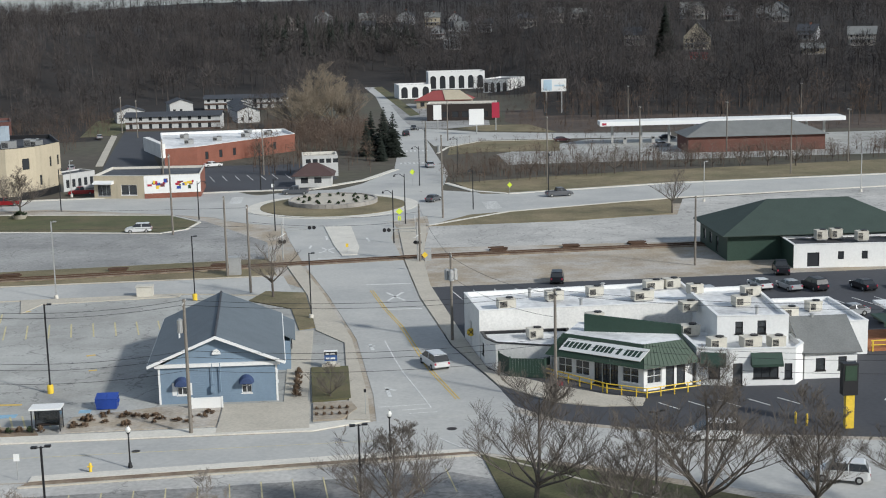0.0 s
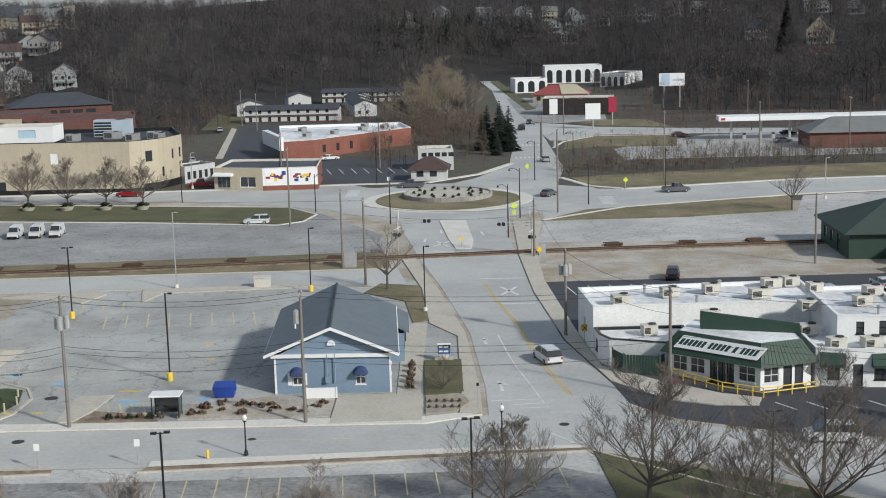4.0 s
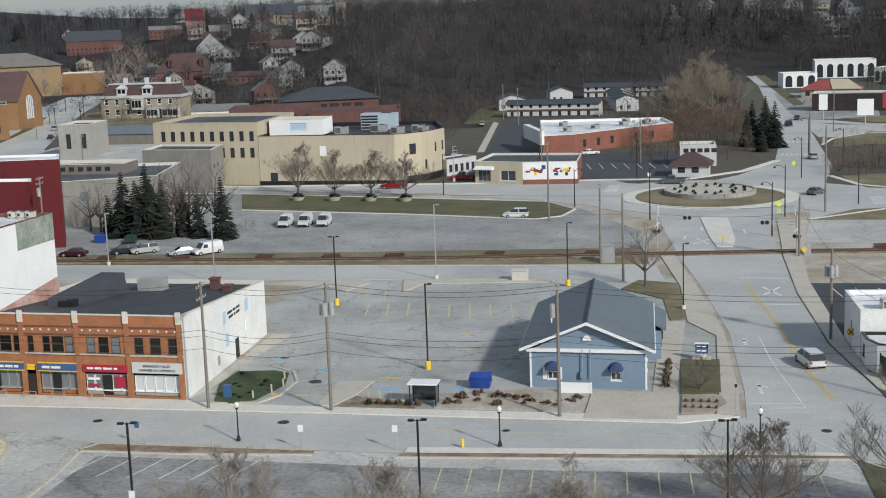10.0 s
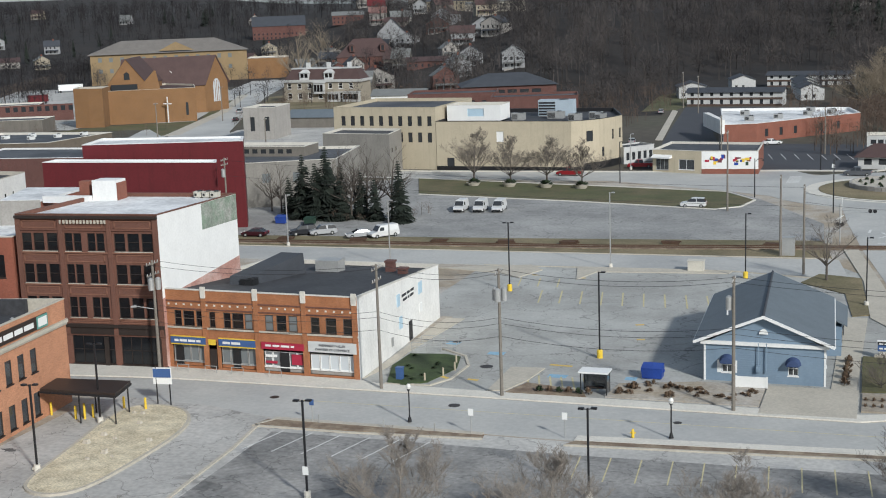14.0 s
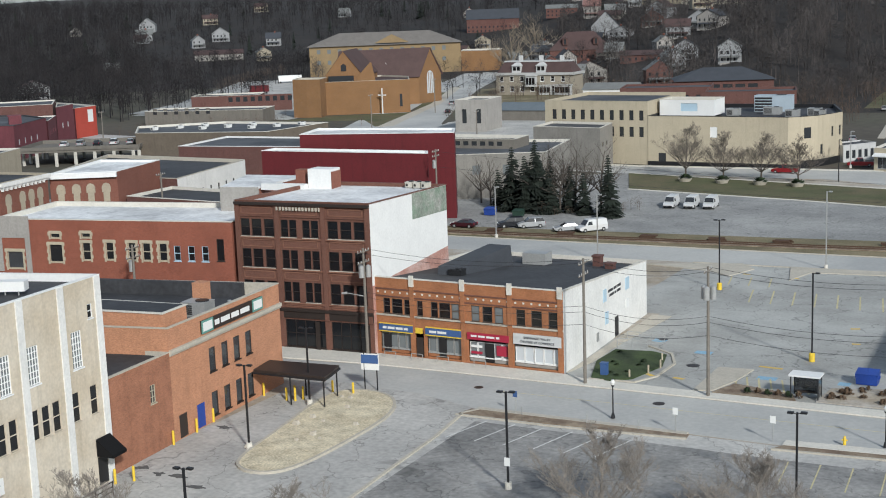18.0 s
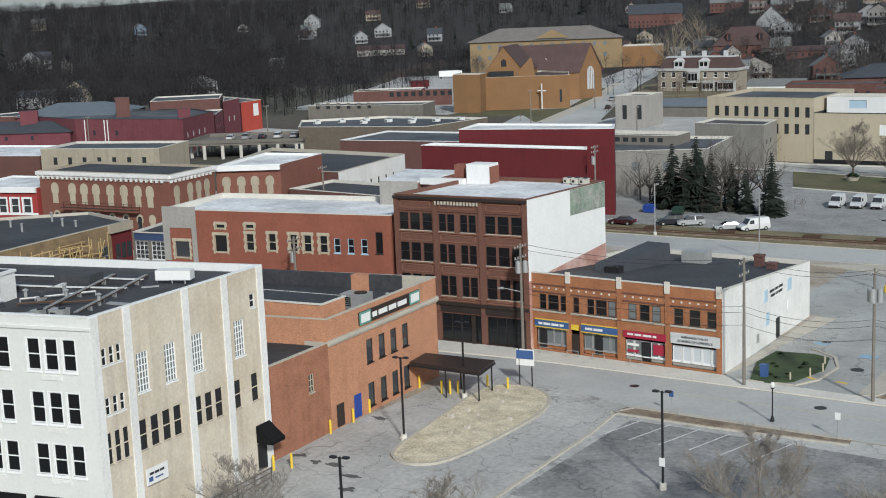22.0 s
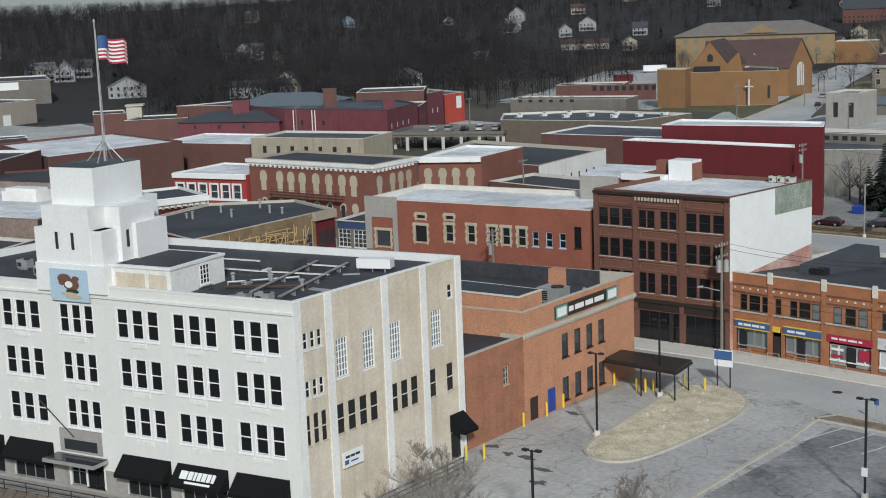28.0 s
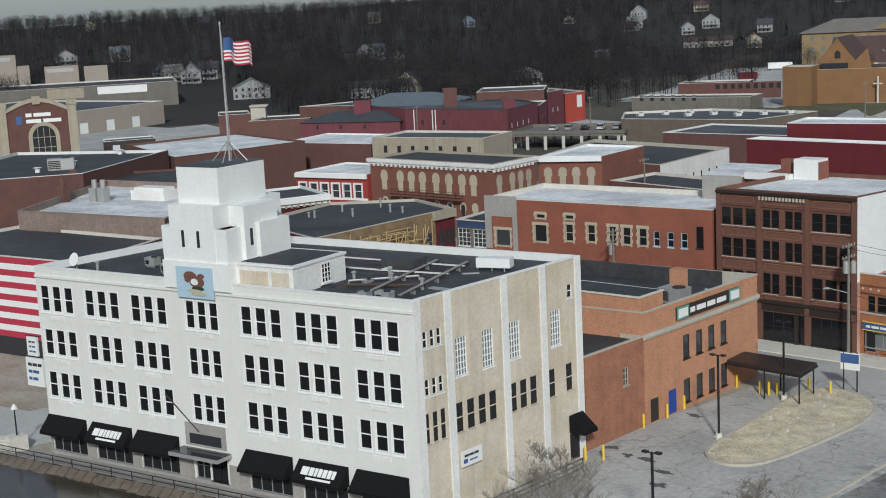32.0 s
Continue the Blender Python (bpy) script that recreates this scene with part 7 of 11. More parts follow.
    block("roof_room", "white roof room with a blue window", "building", rect(-104, 303, 13, 8, 0), 3.4, WHITE, ROOF_GY, {0: bare(5, 4, 1, 1, 0.8, 1.8, BLUE_L)}, z0=11.0)
    for x, y, w in ((-97, 310, 3), (-88, 308, 3), (-80, 312, 4), (-74, 306, 3), (-70, 310, 3), (-68, 306, 2.4)):
        rooftop_unit(x, y, 10.4, w, 1.8, 1.7, METAL_G)
    rooftop_unit(-81.5, 319, 10.4, 8.5, 3.5, 3.9, BLUE_PALE, label="large pale grey rooftop plant box")
    block("grey_hall", "plain grey stone hall behind conifers", "building", [(-128.5, 286), (-111.4, 284.0), (-113.0, 296), (-129, 298)], 9.6, HALL_GY, ROOF_GY, {1: bare(2, 1.6, 2, 2, 5.2, 1.0)}, para=0.4)
    block("grey_building", "grey two-storey concrete building behind trees", "building", [(-146, 236), (-123.3, 237.4), (-107.6, 245.4), (-112, 268), (-146, 262)], 8.8, HALL_GY, ROOF_GY, {0: bare(3, 1.6, 4.4, 4, 4.8, 1.8, GLASS_M), 1: bare(3, 1.6, 4.4, 3, 4.8, 1.8, GLASS_M)}, para=0.5)
    block("grey_roof_storey", "long low grey roof storey with window band", "building", rect(-142, 252, 24, 8, 3), 1.9, GREY_BR, ROOF_GY, {0: bare(1, 1.2, 0.7, 11, 0.5, 0.9)}, z0=8.4)
    gabled("brick_hall", "red brick hall with a dark hipped roof", rect(-155, 470, 34, 20, 22), 0, 7.4, 11.2, BRICK_S, SHING_DK, along=1, over=0.8, hip=10, category="building", holes={0: bare(3, 3.4, 1.0, 6, 3.6, 2.2)})
    block("brick_store", "red brick building with shade-darkened walls and grey roof", "building", rect(-152, 405, 28, 18, 14), 9.5, BRICK_S, ROOF_GY, {0: bare(2, 1.2, 2.4, 7, 5.4, 1.8)}, cop=BRICK_S)
    block("brick_store", "dark red brick building with rooftop pipes", "building", rect(-120, 390, 26, 16, 14), 9.5, BRICK_S, ROOF_GY, cop=BRICK_S)
    gabled("white_house", "white clapboard house with grey roof", rect(-190, 468, 20, 10, 8), 0, 4.6, 6.6, WHITE, SHING_GY, along=1)
    inn = block("stone_inn", "tan stone inn with a brown mansard and dormers", "building", rect(-240.5, 500, 33, 11, 2), 8.6, INN_ST, SHING_BR, {0: [(1.6 + j * 4.4, 5.4, 1.5, 2.0, "dhw", SIGN_W, GLASS_BK) for j in range(7)] + [(1.6 + j * 4.4, 1.4, 1.7, 2.2, "dhw", SIGN_W, GLASS_BK) for j in range(7)]}, cop=WHITE)
    q = inset(rect(-240.5, 500, 33, 11, 2), 0.3)
    part("cornice", M().hexa([(*p, 7.9) for p in inset(q, -0.9)], [(*p, 8.9) for p in inset(q, -1.1)]), FLAT_WH, inn, "broad white cornice")
    part("mansard", M().hexa([(*p, 8.9) for p in q], [(*p, 13.0) for p in inset(q, 2.4)]), SHING_BR, inn)
    part("roof_deck", M().hexa([(*p, 13.0) for p in inset(q, 2.2)], [(*p, 13.4) for p in inset(q, 2.2)]), FLAT_WH, inn)
    for k in range(3):
        part("chimney", M().prism(rect(q[0][0] + 7 + k * 9, q[0][1] + 6, 1.4, 1.4, 2), 13.0, 15.4), FLAT_WH, inn)
    for k in range(2):
        (u, n) = uv(q[0], q[1])
        s = 6.5 + k * 10.5
        p = rect(q[0][0] + u[0] * s, q[0][1] + u[1] * s, 4.0, 3, 2)
        for d in (0.5, 2.2):
            part("dormer_window", M().slab_box((q[0][0] + u[0] * (s + d), q[0][1] + u[1] * (s + d)), u, 1.3, 0.05, 9.7, 11.3), GLASS_BK, inn)
        part("dormer", M().prism(p, 8.9, 11.6).hexa([(*t, 11.6) for t in inset(p, -0.3)], [(*t, 12.9) for t in inset(p, 1.2)]), FLAT_WH, inn)
    for x, z0, z1, w in ((-227.0, 3.4, 7.6, 4.4), (-221.0, 0.2, 3.8, 5.0), (-214.6, 0.2, 3.9, 7.0)):
        part("bay_window", M().prism(rect(x, 498.6, w, 1.6, 2), z0, z1).prism(rect(x - 0.3, 498.3, w + 0.6, 2.0, 2), z1, z1 + 0.3), FLAT_WH, inn, "white timber bay")
        for j in range(3):
            part("bay_pane", M().prism(rect(x + 0.3 + j * (w - 0.4) / 3, 498.52, (w - 0.4) / 3 - 0.3, 0.06, 2), z0 + 0.9, z1 - 0.6), GLASS_BK, inn)
    block("grey_shop", "plain grey stuccoed shop with two slim windows", "building", rect(-187.5, 361, 9.6, 14, 5), 9.4, GREY_ST, ROOF_GY, {0: bare(2.2, 1.4, 3.2, 2, 2.5, 4.2)})
    gabled("blue_roofed_shed", "long brown shed with a faded blue roof", rect(-190, 396, 27, 10, 3), 0, 3.4, 5.4, GREY_BR, SHING_BL, along=1, category="shed")


make_north()


# ---- church, school and the blocks of the town ----
def make_town():
    # ochre church: blank hall in front, gabled nave and cross gable behind
    block("church_front_block", "tall ochre brick church block with plain walls", "church", [(-270.2, 398.0), (-265, 398.6), (-259.9, 399.6), (-263.5, 409.5), (-274, 407)], 13.2, OCHRE, SHING_BR, para=0.5, cop=CONCRETE_TAN)
    pts = [(-264.1, 406.8), (-237.4, 422.8), (-247.5, 440), (-263, 447), (-273, 428)]
    ch = block("church_hall", "ochre brick church hall with a stepped gable wall", "church", pts, 11.6, OCHRE, SHING_BR, para=0.5, cop=CONCRETE_TAN)
    u, n = uv(pts[0], pts[1])
    P = lambda s2, d2, z2: (pts[0][0] + u[0] * s2 - u[1] * d2, pts[0][1] + u[1] * s2 + u[0] * d2, z2)
    part("gable_fin", M().hexa([P(11.4, 0.02, 11.6), P(19.2, 0.02, 11.6), P(19.2, 0.9, 11.6), P(11.4, 0.9, 11.6)], [P(17.4, 0.02, 18.0), P(18.0, 0.02, 18.0), P(18.0, 0.9, 18.0), P(17.4, 0.9, 18.0)]), OCHRE, ch, "sloped ochre brick fin gable")
    part("slit_window", M().slab_box(P(27.5, 0, 0)[:2], u, 0.9, 0.04, 2.2, 6.6), GLASS_F, ch)
    part("roof_bench", M().slab_box(P(2.5, 6, 0)[:2], u, 9, 1.0, 11.5, 13.4), GLASS_F, ch)
    G1, G2 = (-252.8, 457.6), (-251.2, 472.6)
    w, wn = uv((-279.5, 432), G1)
    nv = [(-275.4, 434.7), G1, G2, (-280.4, 449.7)]
    cn = gabled("church_nave", "ochre brick nave under a dark brown shingle roof", nv, 0, 10.8, 20.9, OCHRE, SHING_BR, along=1, over=0.5, category="church")
    g, gn = uv(G1, G2)
    m = M()
    R = lambda s2, z2, d2=0.05: (G1[0] + g[0] * s2 + g[1] * d2, G1[1] + g[1] * s2 - g[0] * d2, z2)
    m.face(R(gn / 2 - 2.2, 3.5), R(gn / 2 + 2.2, 3.5), *[R(gn / 2 + 2.2 * math.cos(t * math.pi / 8), 10 + 2.2 * math.sin(t * math.pi / 8)) for t in range(9)])
    part("arched_window", m, GLASS_L, cn)
    for q in (-1.1, 0, 1.1):
        part("tracery", M().tube(R(gn / 2 + q, 3.5, 0.1), R(gn / 2 + q, 11.6, 0.1), 0.12, 0.12, 4), OCHRE, cn)
    for s2 in (9, 20):
        x, y = nv[0][0] + w[0] * s2 + w[1] * -3.2, nv[0][1] + w[1] * s2 + w[0] * 3.2
        part("roof_vent", M().hexa([(x - 1.6, y - 1, 14.2), (x + 1.6, y, 14.2), (x + 1.2, y + 2.4, 14.2), (x - 2, y + 1.4, 14.2)], [(x - 0.2, y - 0.6, 16.0), (x + 0.2, y - 0.5, 16.0), (x - 0.2, y + 2.2, 16.0), (x - 0.6, y + 2.1, 16.0)]), WHITE_W, cn)
    cg = gabled("church_cross_gable", "ochre brick cross gable with a small window", [(-266.4, 413.2), (-254.9, 420.2), (-263.4, 444.7), (-276.9, 438.7)], 0, 13.4, 22.0, OCHRE, SHING_BR, over=0.3, category="church")
    part("gable_window", M().face((-261.5, 416.1, 14.9), (-259.8, 417.1, 14.9), (-259.8, 417.1, 16.9), (-260.65, 416.6, 17.7), (-261.5, 416.1, 16.9)), GLASS_F, cg)
    cr = thing("churchyard_cross", -244.6, 415.6, 0, "slim white churchyard cross on the lawn", "cross")
    part("shaft", M().box(-244.75, 415.45, 0, -244.45, 415.75, 9.0), SIGN_W, cr)
    part("arm", M().box(-246.2, 415.45, 6.4, -243.0, 415.75, 6.75), SIGN_W, cr)
    # school
    d = (0.863, 0.505)
    F0, F1 = (-408, 618.5), (-338, 659.5)
    sc = gabled("school", "long tan brick school with a hipped brown roof", [F0, F1, (F1[0] - 13, F1[1] + 22), (F0[0] - 13, F0[1] + 22)], 0, 16.5, 22.5, TANBRICK, SHING_TN, along=1, over=1.2, hip=16, category="school", holes={0: bare(4, 1.9, 3.7, 13, 12.2, 2.2, GLASS_M) + bare(4, 1.9, 3.7, 13, 6.4, 2.2, GLASS_M)})
    part("gablet", M().face((-377, 634.8, 17), (-361, 644.2, 17), (-369, 639.5, 21.5)), TANBRICK, sc)
    block("school_wing", "tan brick school wing with a flat roof", "school", [(-338, 660), (-318, 668), (-328, 690), (-348, 682)], 11, OCHRE, ROOF_GY)
    # red warehouses north of the tracks
    block("red_warehouse", "dark red painted warehouse with a white roof edge", "warehouse", [(-146, 203.8), (-112.4, 205.6), (-114.2, 209.0), (-146, 208)], 13.0, RED_P, WHITE_ROOF, para=0.25, cop=WHITE)
    block("red_warehouse", "tall dark red painted warehouse with a white roof edge", "warehouse", [(-141, 209.0), (-112.7, 216.3), (-116.5, 224), (-144, 220)], 15.5, RED_P, WHITE_ROOF, {1: bare(1, 0.9, 1.2, 2, 4, 1.4) + bare(1, 0.9, 1.2, 2, 8, 1.4)}, para=0.25, cop=WHITE)
    block("brick_store", "red brick store with a white roof edge", "building", [(-194, 239.5), (-160, 244), (-162, 262), (-196, 260)], 9.0, BRICK_S, ROOF_GY, para=0.25, cop=WHITE)
    block("long_tan_building", "long tan building with a grey gravel roof", "building", [(-237, 275.5), (-201.5, 284), (-199, 309), (-232, 308), (-250, 292)], 7.6, TANDARK, ROOF_GY, {0: bare(18, 2.4, 1.5, 2, 1.5, 3.0)}, para=0.5)
    for k in range(9):
        rooftop_unit(-241 + k * 4.4, 288 + k * 1.3 + (k % 3) * 4, 7.0, 1.6, 1.4, 1.0, SIGN_W)
    block("long_tan_building", "low dark brick building with window strip", "building", rect(-326, 412, 26, 14, 28), 6.0, BRICK_S, ROOF_GY, {0: bare(14, 1.6, 1.2, 9, 3.6, 1.8)}, para=0.4)
    # maroon works
    mk = block("maroon_works", "maroon painted brick works with white drain pipes", "warehouse", [(-311, 263.6), (-274.2, 270), (-284.6, 293), (-300, 300), (-330, 292), (-334, 268)], 9.6, MAROON, ROOF_GY, {1: bare(3, 1.0, 3.6, 4, 4.2, 1.5, GLASS_L), 0: bare(6, 1.0, 7, 2, 5, 1.4)}, para=0.3, cop=ROOF_BK)
    for s2 in (3.5, 10.5, 11.6):
        part("drain_pipe", M().tube((-311 + 0.985 * s2 + 0.05, 263.6 + 0.171 * s2 - 0.2, 0), (-311 + 0.985 * s2 + 0.05, 263.6 + 0.171 * s2 - 0.2, 9.4), 0.16, 0.16, 6), WHITE_W, mk)
    gabled("maroon_shed", "maroon painted shed with a low dark roof", [(-341, 247), (-312, 262.2), (-320, 276), (-349, 261)], 0, 6.2, 8.8, MAROON, SHING_DK, along=1, over=0.5, hip=9, category="warehouse", holes={0: bare(5, 0.9, 7, 3, 4.0, 1.2)})
    block("brick_works", "red brick end of the works with a slate roof", "warehouse", [(-356.5, 258), (-341, 265), (-335, 290), (-352, 300)], 9.8, BRICK_S, SHING_DK, {0: bare(3, 1.2, 3, 3, 5, 1.8)}, para=0.2)
    gabled("works_hall", "long works hall with a slate blue roof", [(-340, 266), (-313, 281), (-327, 306), (-354, 291)], 0, 9.4, 12.4, MAROON, SHING_BL, along=1, over=0.4, hip=8, category="warehouse")
    block("brick_works", "upper red brick storey of the works", "warehouse", [(-313, 295), (-298, 310), (-312, 326), (-328, 312)], 12.0, BRICK_S, ROOF_GY, para=0.3)
    block("maroon_works", "maroon works wing running back along the yard", "warehouse", [(-284.4, 293.4), (-297, 310), (-313, 294.6), (-300.2, 300.2)], 8.6, MAROON, ROOF_GY, {0: bare(3, 1.0, 3.4, 4, 4.2, 1.5, GLASS_L)}, para=0.3)
    block("maroon_works", "maroon works tower beside the red end wall", "warehouse", [(-297.4, 310.6), (-302.0, 323), (-313, 327), (-311.8, 326.4)], 11.0, MAROON, ROOF_GY, {0: bare(4, 1.0, 3, 2, 4.4, 1.6, GLASS_L)}, para=0.3)
    block("red_end_building", "bright red painted building with a white sign", "building", [(-302.3, 324), (-303.6, 335), (-330, 345), (-325, 331)], 9.5, [RED_B, RED_B, MAROON, MAROON], ROOF_GY, {0: [(6.5, 4.6, 3.0, 4.0, "bare", None, SIGN_W)]}, para=0.3)
    for x, y, w, z in ((-304.5, 273.5, 4.0, 14.6), (-281.3, 275.5, 3.4, 11.5), (-329, 258.6, 5.0, 11.6)):
        solo("chimney", M().prism(rect(x, y, w, w, 48), 7, z).prism(rect(x - 0.2, y - 0.2, w + 0.3, w + 0.3, 48), z, z + 0.25), BRICK_S if x == -304.5 else MAROON, "weathered brick roof tower of the works", "chimney", origin=(x, y, 7))
    # old yard: brick sheds, concrete pillar, low house
    for pts, h in (([(-383.6, 244.8), (-378, 253.6), (-392, 262), (-398, 254)], 7.4), ([(-362, 242), (-350.5, 257.6), (-364, 268), (-373.5, 256.5)], 6.4)):
        block("brick_works", "old dark red brick shed with a faded painted sign", "warehouse", pts, h, BRICK_DK, ROOF_BK, para=0.3)
    solo("concrete_pillar", M().prism([(-373.6, 250.8), (-370.9, 254.8), (-374.5, 258), (-377, 254)], 0, 9.8).prism([(-373.4, 250.2), (-370.0, 254.9), (-374.5, 258.8), (-377.8, 254)], 9.8, 10.3), CONCRETE_TAN, "tall tan concrete pillar between brick sheds", "pillar", origin=(-374, 254, 0))
    yh = block("yard_house", "small dark brown flat-roofed yard office", "building", [(-377.5, 199.5), (-371, 213.5), (-380, 218), (-386.5, 204)], 3.6, METAL_BR, ROOF_GY, {0: bare(2.5, 2.2, 5, 2, 0.9, 1.5, GLASS_L)}, para=0.2, cop=WHITE_W)
    for x, y, w, dd, rz, h, q, r in ((-310, 366, 42, 14, 18, 4.6, GREY_BR, ROOF_GY),):
        block("brick_works", "old grey works building with flat roof", "warehouse", rect(x, y, w, dd, rz), h, q, r, {0: bare(3, 1.4, 2.4, 6, 3.5, 2.0)}, para=0.4)
    # parking deck
    g = thing("parking_deck", -260, 260, 0, "grey concrete parking deck on columns", "parking deck")
    P = [(-262, 258.5), (-234, 273), (-243, 291), (-270, 276)]
    part("deck_slab", M().prism(P, 3.6, 4.2), GREY_BR, g)
    for a, b in zip(P, P[1:] + P[:1]):
        (u, n) = uv(a, b)
        part("barrier", M().slab_box(a, u, n, 0.25, 4.2, 5.1), GREY_BR, g)
        for j in range(int(n / 5) + 1):
            x, y = a[0] + u[0] * j * 5, a[1] + u[1] * j * 5
            part("column", M().box(x - 0.3, y - 0.3, 0, x + 0.3, y + 0.3, 3.6), CONCRETE, g)
    # italianate corner block with arched windows
    A, B, C = (-191.5, 153.4), (-162.6, 156.2), (-164.6, 168.6)
    it = block("italianate_block", "red-brown brick block with cream arched windows", "building", [A, B, C, (-193, 166)], 12.9, BRICK_B2, ROOF_BK, para=0.3, cop=CREAM_S)

    def arched(e, a, b, ss, z, w, h, q, d=0.05):
        (u, n) = uv(a, b)
        for s in ss:
            m = M()
            P = lambda s2, z2, o=d: (a[0] + u[0] * s2 + u[1] * o, a[1] + u[1] * s2 - u[0] * o, z2)
            k = w * (0.14 if d < 0.06 else 0.0)
            ring = [(s + k, z), (s + w - k, z), (s + w - k, z + h * 0.5), (s + w, z + h * 0.5)] + [(s + w / 2 + w / 2 * math.cos(t * math.pi / 6), z + h - w / 2 + w / 2 * math.sin(t * math.pi / 6)) for t in range(7)] + [(s, z + h * 0.5), (s + k, z + h * 0.5)]
            m.face(*[P(*c) for c in ring])
            for c0, c1 in zip(ring, ring[1:] + ring[:1]):
                m.face(P(*c0, 0.0), P(*c1, 0.0), P(*c1), P(*c0))
            part("arched_window", m, q, e)
    arched(it, A, B, (2.6, 6.6, 9.3, 12.0, 15.2, 18.2, 21.2, 0.8 + 23.0), 7.4, 1.7, 3.6, CREAM)
    arched(it, A, B, (2.8, 6.8, 9.5, 12.2, 15.4, 18.4, 21.4, 24.1), 3.4, 1.4, 2.8, CREAM)
    arched(it, A, B, (3.05, 7.05, 9.75, 12.45, 15.65, 18.65, 21.65), 3.4, 0.9, 2.4, GLASS_F, 0.08)
    arched(it, B, C, (0.9, 4.6, 7.0, 9.4), 7.4, 1.6, 3.6, CREAM_S)
    for a, b in ((A, B), (B, C)):
        (u, n) = uv(a, b)
        part("cornice", M().slab_box((a[0] - u[0] * 0.3, a[1] - u[1] * 0.3), u, n + 0.6, 0.6, 12.3, 12.9).slab_box(a, u, n, 0.3, 11.9, 12.3), WHITE_W, it)
        for j in range(int(n / 1.1)):
            part("bracket", M().slab_box((a[0] + u[0] * j * 1.1, a[1] + u[1] * j * 1.1), u, 0.25, 0.45, 11.6, 12.3), WHITE_W, it)
    u = uv(A, B)[0]
    fb = part("fire_balcony", M().slab_box((A[0] + u[0] * 6 + u[1] * 0.9, A[1] + u[1] * 6 - u[0] * 0.9), u, 17, 0.9, 6.95, 7.0), METAL_BR, it, "dark iron balcony")
    for z in (7.4, 7.85):
        part("rail", M().slab_box((A[0] + u[0] * 6 + u[1] * 0.9, A[1] + u[1] * 6 - u[0] * 0.9), u, 17, 0.05, z, z + 0.05), METAL_BR, fb)
    for k in range(11):
        part("baluster", M().slab_box((A[0] + u[0] * (6 + k * 1.695) + u[1] * 0.9, A[1] + u[1] * (6 + k * 1.695) - u[0] * 0.9), u, 0.05, 0.05, 7.0, 7.85), METAL_BR, fb)
    lb = block("italianate_wing", "red-brown brick wing with cream arched windows", "building", [(-166.2, 170.7), (-156.5, 176.5), (-160, 192), (-172, 190)], 12.4, BRICK_B2, WHITE_ROOF, para=0.3, cop=WHITE)
    arched(lb, (-166.2, 170.7), (-156.5, 176.5), (1.0, 3.6, 6.0, 8.6), 7.4, 1.5, 3.2, CREAM_S)
    for s in (0.0,):
        (u, n) = uv((-166.2, 170.7), (-156.5, 176.5))
        part("cornice", M().slab_box((-166.2, 170.7), u, n, 0.7, 11.6, 12.4), WHITE, lb)
    block("brick_store", "low red brick shop with grey roof", "building", [(-156, 178), (-133, 176), (-133, 188), (-156, 190)], 8.0, BRICK_S, ROOF_BK, {0: bare(3, 0.9, 1.0, 5, 4.8, 1.5, GLASS_L)}, para=0.4)
    tl = block("long_shop_building", "long brick shop building with a pale cornice wall", "building", [(-186, 191), (-155.9, 191.5), (-161, 219), (-198, 221)], 9.2, [BRICK_S, WHITE_W, BRICK_S, BRICK_S], ROOF_BK, {1: bare(3, 0.8, 2.4, 7, 5.0, 1.3)}, para=0.6, cop=CONCRETE_TAN)
    ww = block("white_red_shop", "red brick shop with white window surrounds", "building", [(-207, 148.0), (-191.6, 152.6), (-195, 166), (-211, 163)], 10.0, BRICK_R3, WHITE_ROOF, {0: [(0.7 + j * 2.5, 5.6, 1.5, 2.5, "dhx", WHITE, GLASS) for j in range(6)] + [(0.7 + j * 2.5, 2.2, 1.5, 2.2, "dhx", WHITE, GLASS) for j in range(6)]}, para=0.2, cop=WHITE)
    (u, n) = uv((-207, 148.0), (-191.6, 152.6))
    part("cornice", M().slab_box((-207, 148.0), u, n, 0.5, 9.2, 10.0).slab_box((-207, 148.0), u, n, 0.12, 5.2, 5.6), WHITE, ww)
    block("cream_flats", "cream stuccoed building with small windows", "building", [(-238.5, 192.0), (-211, 200.3), (-216, 214), (-243, 206)], 11.0, CREAM_S, ROOF_GY, {0: bare(3, 1.0, 2.6, 7, 7.6, 1.6)}, para=0.4)
    block("white_roofed_store", "brick store with a bright white roof", "building", [(-268, 188), (-243, 195.2), (-252, 214), (-276, 208)], 9.0, BRICK_S, WHITE_ROOF, para=0.2, cop=WHITE)
    # blocks behind the white building
    b3 = block("brick_block", "dark red brick block with a black tarred roof", "building", [(-249, 86), (-231.5, 117.5), (-254, 149), (-286, 130)], 12.0, BRICK_S, ROOF_BK, {0: []}, para=0.5, cop=WHITE_W)
    part("wall_pier", M().prism(rect(-241.5, 99.2, 1.2, 1.6, 60), 2, 12.6).prism(rect(-233.0, 115.5, 1.4, 1.8, 60), 2, 12.6), BRICK_DK, b3)
    for x, y in ((-252, 106), (-247, 116), (-262, 142), (-252, 126)):
        vent(x, y, 11.5, 0.9, 0.5, SIGN_W)
    rooftop_unit(-247, 121, 11.5, 5.0, 2.4, 2.2, METAL_G, 60, "large grey louvred rooftop unit")
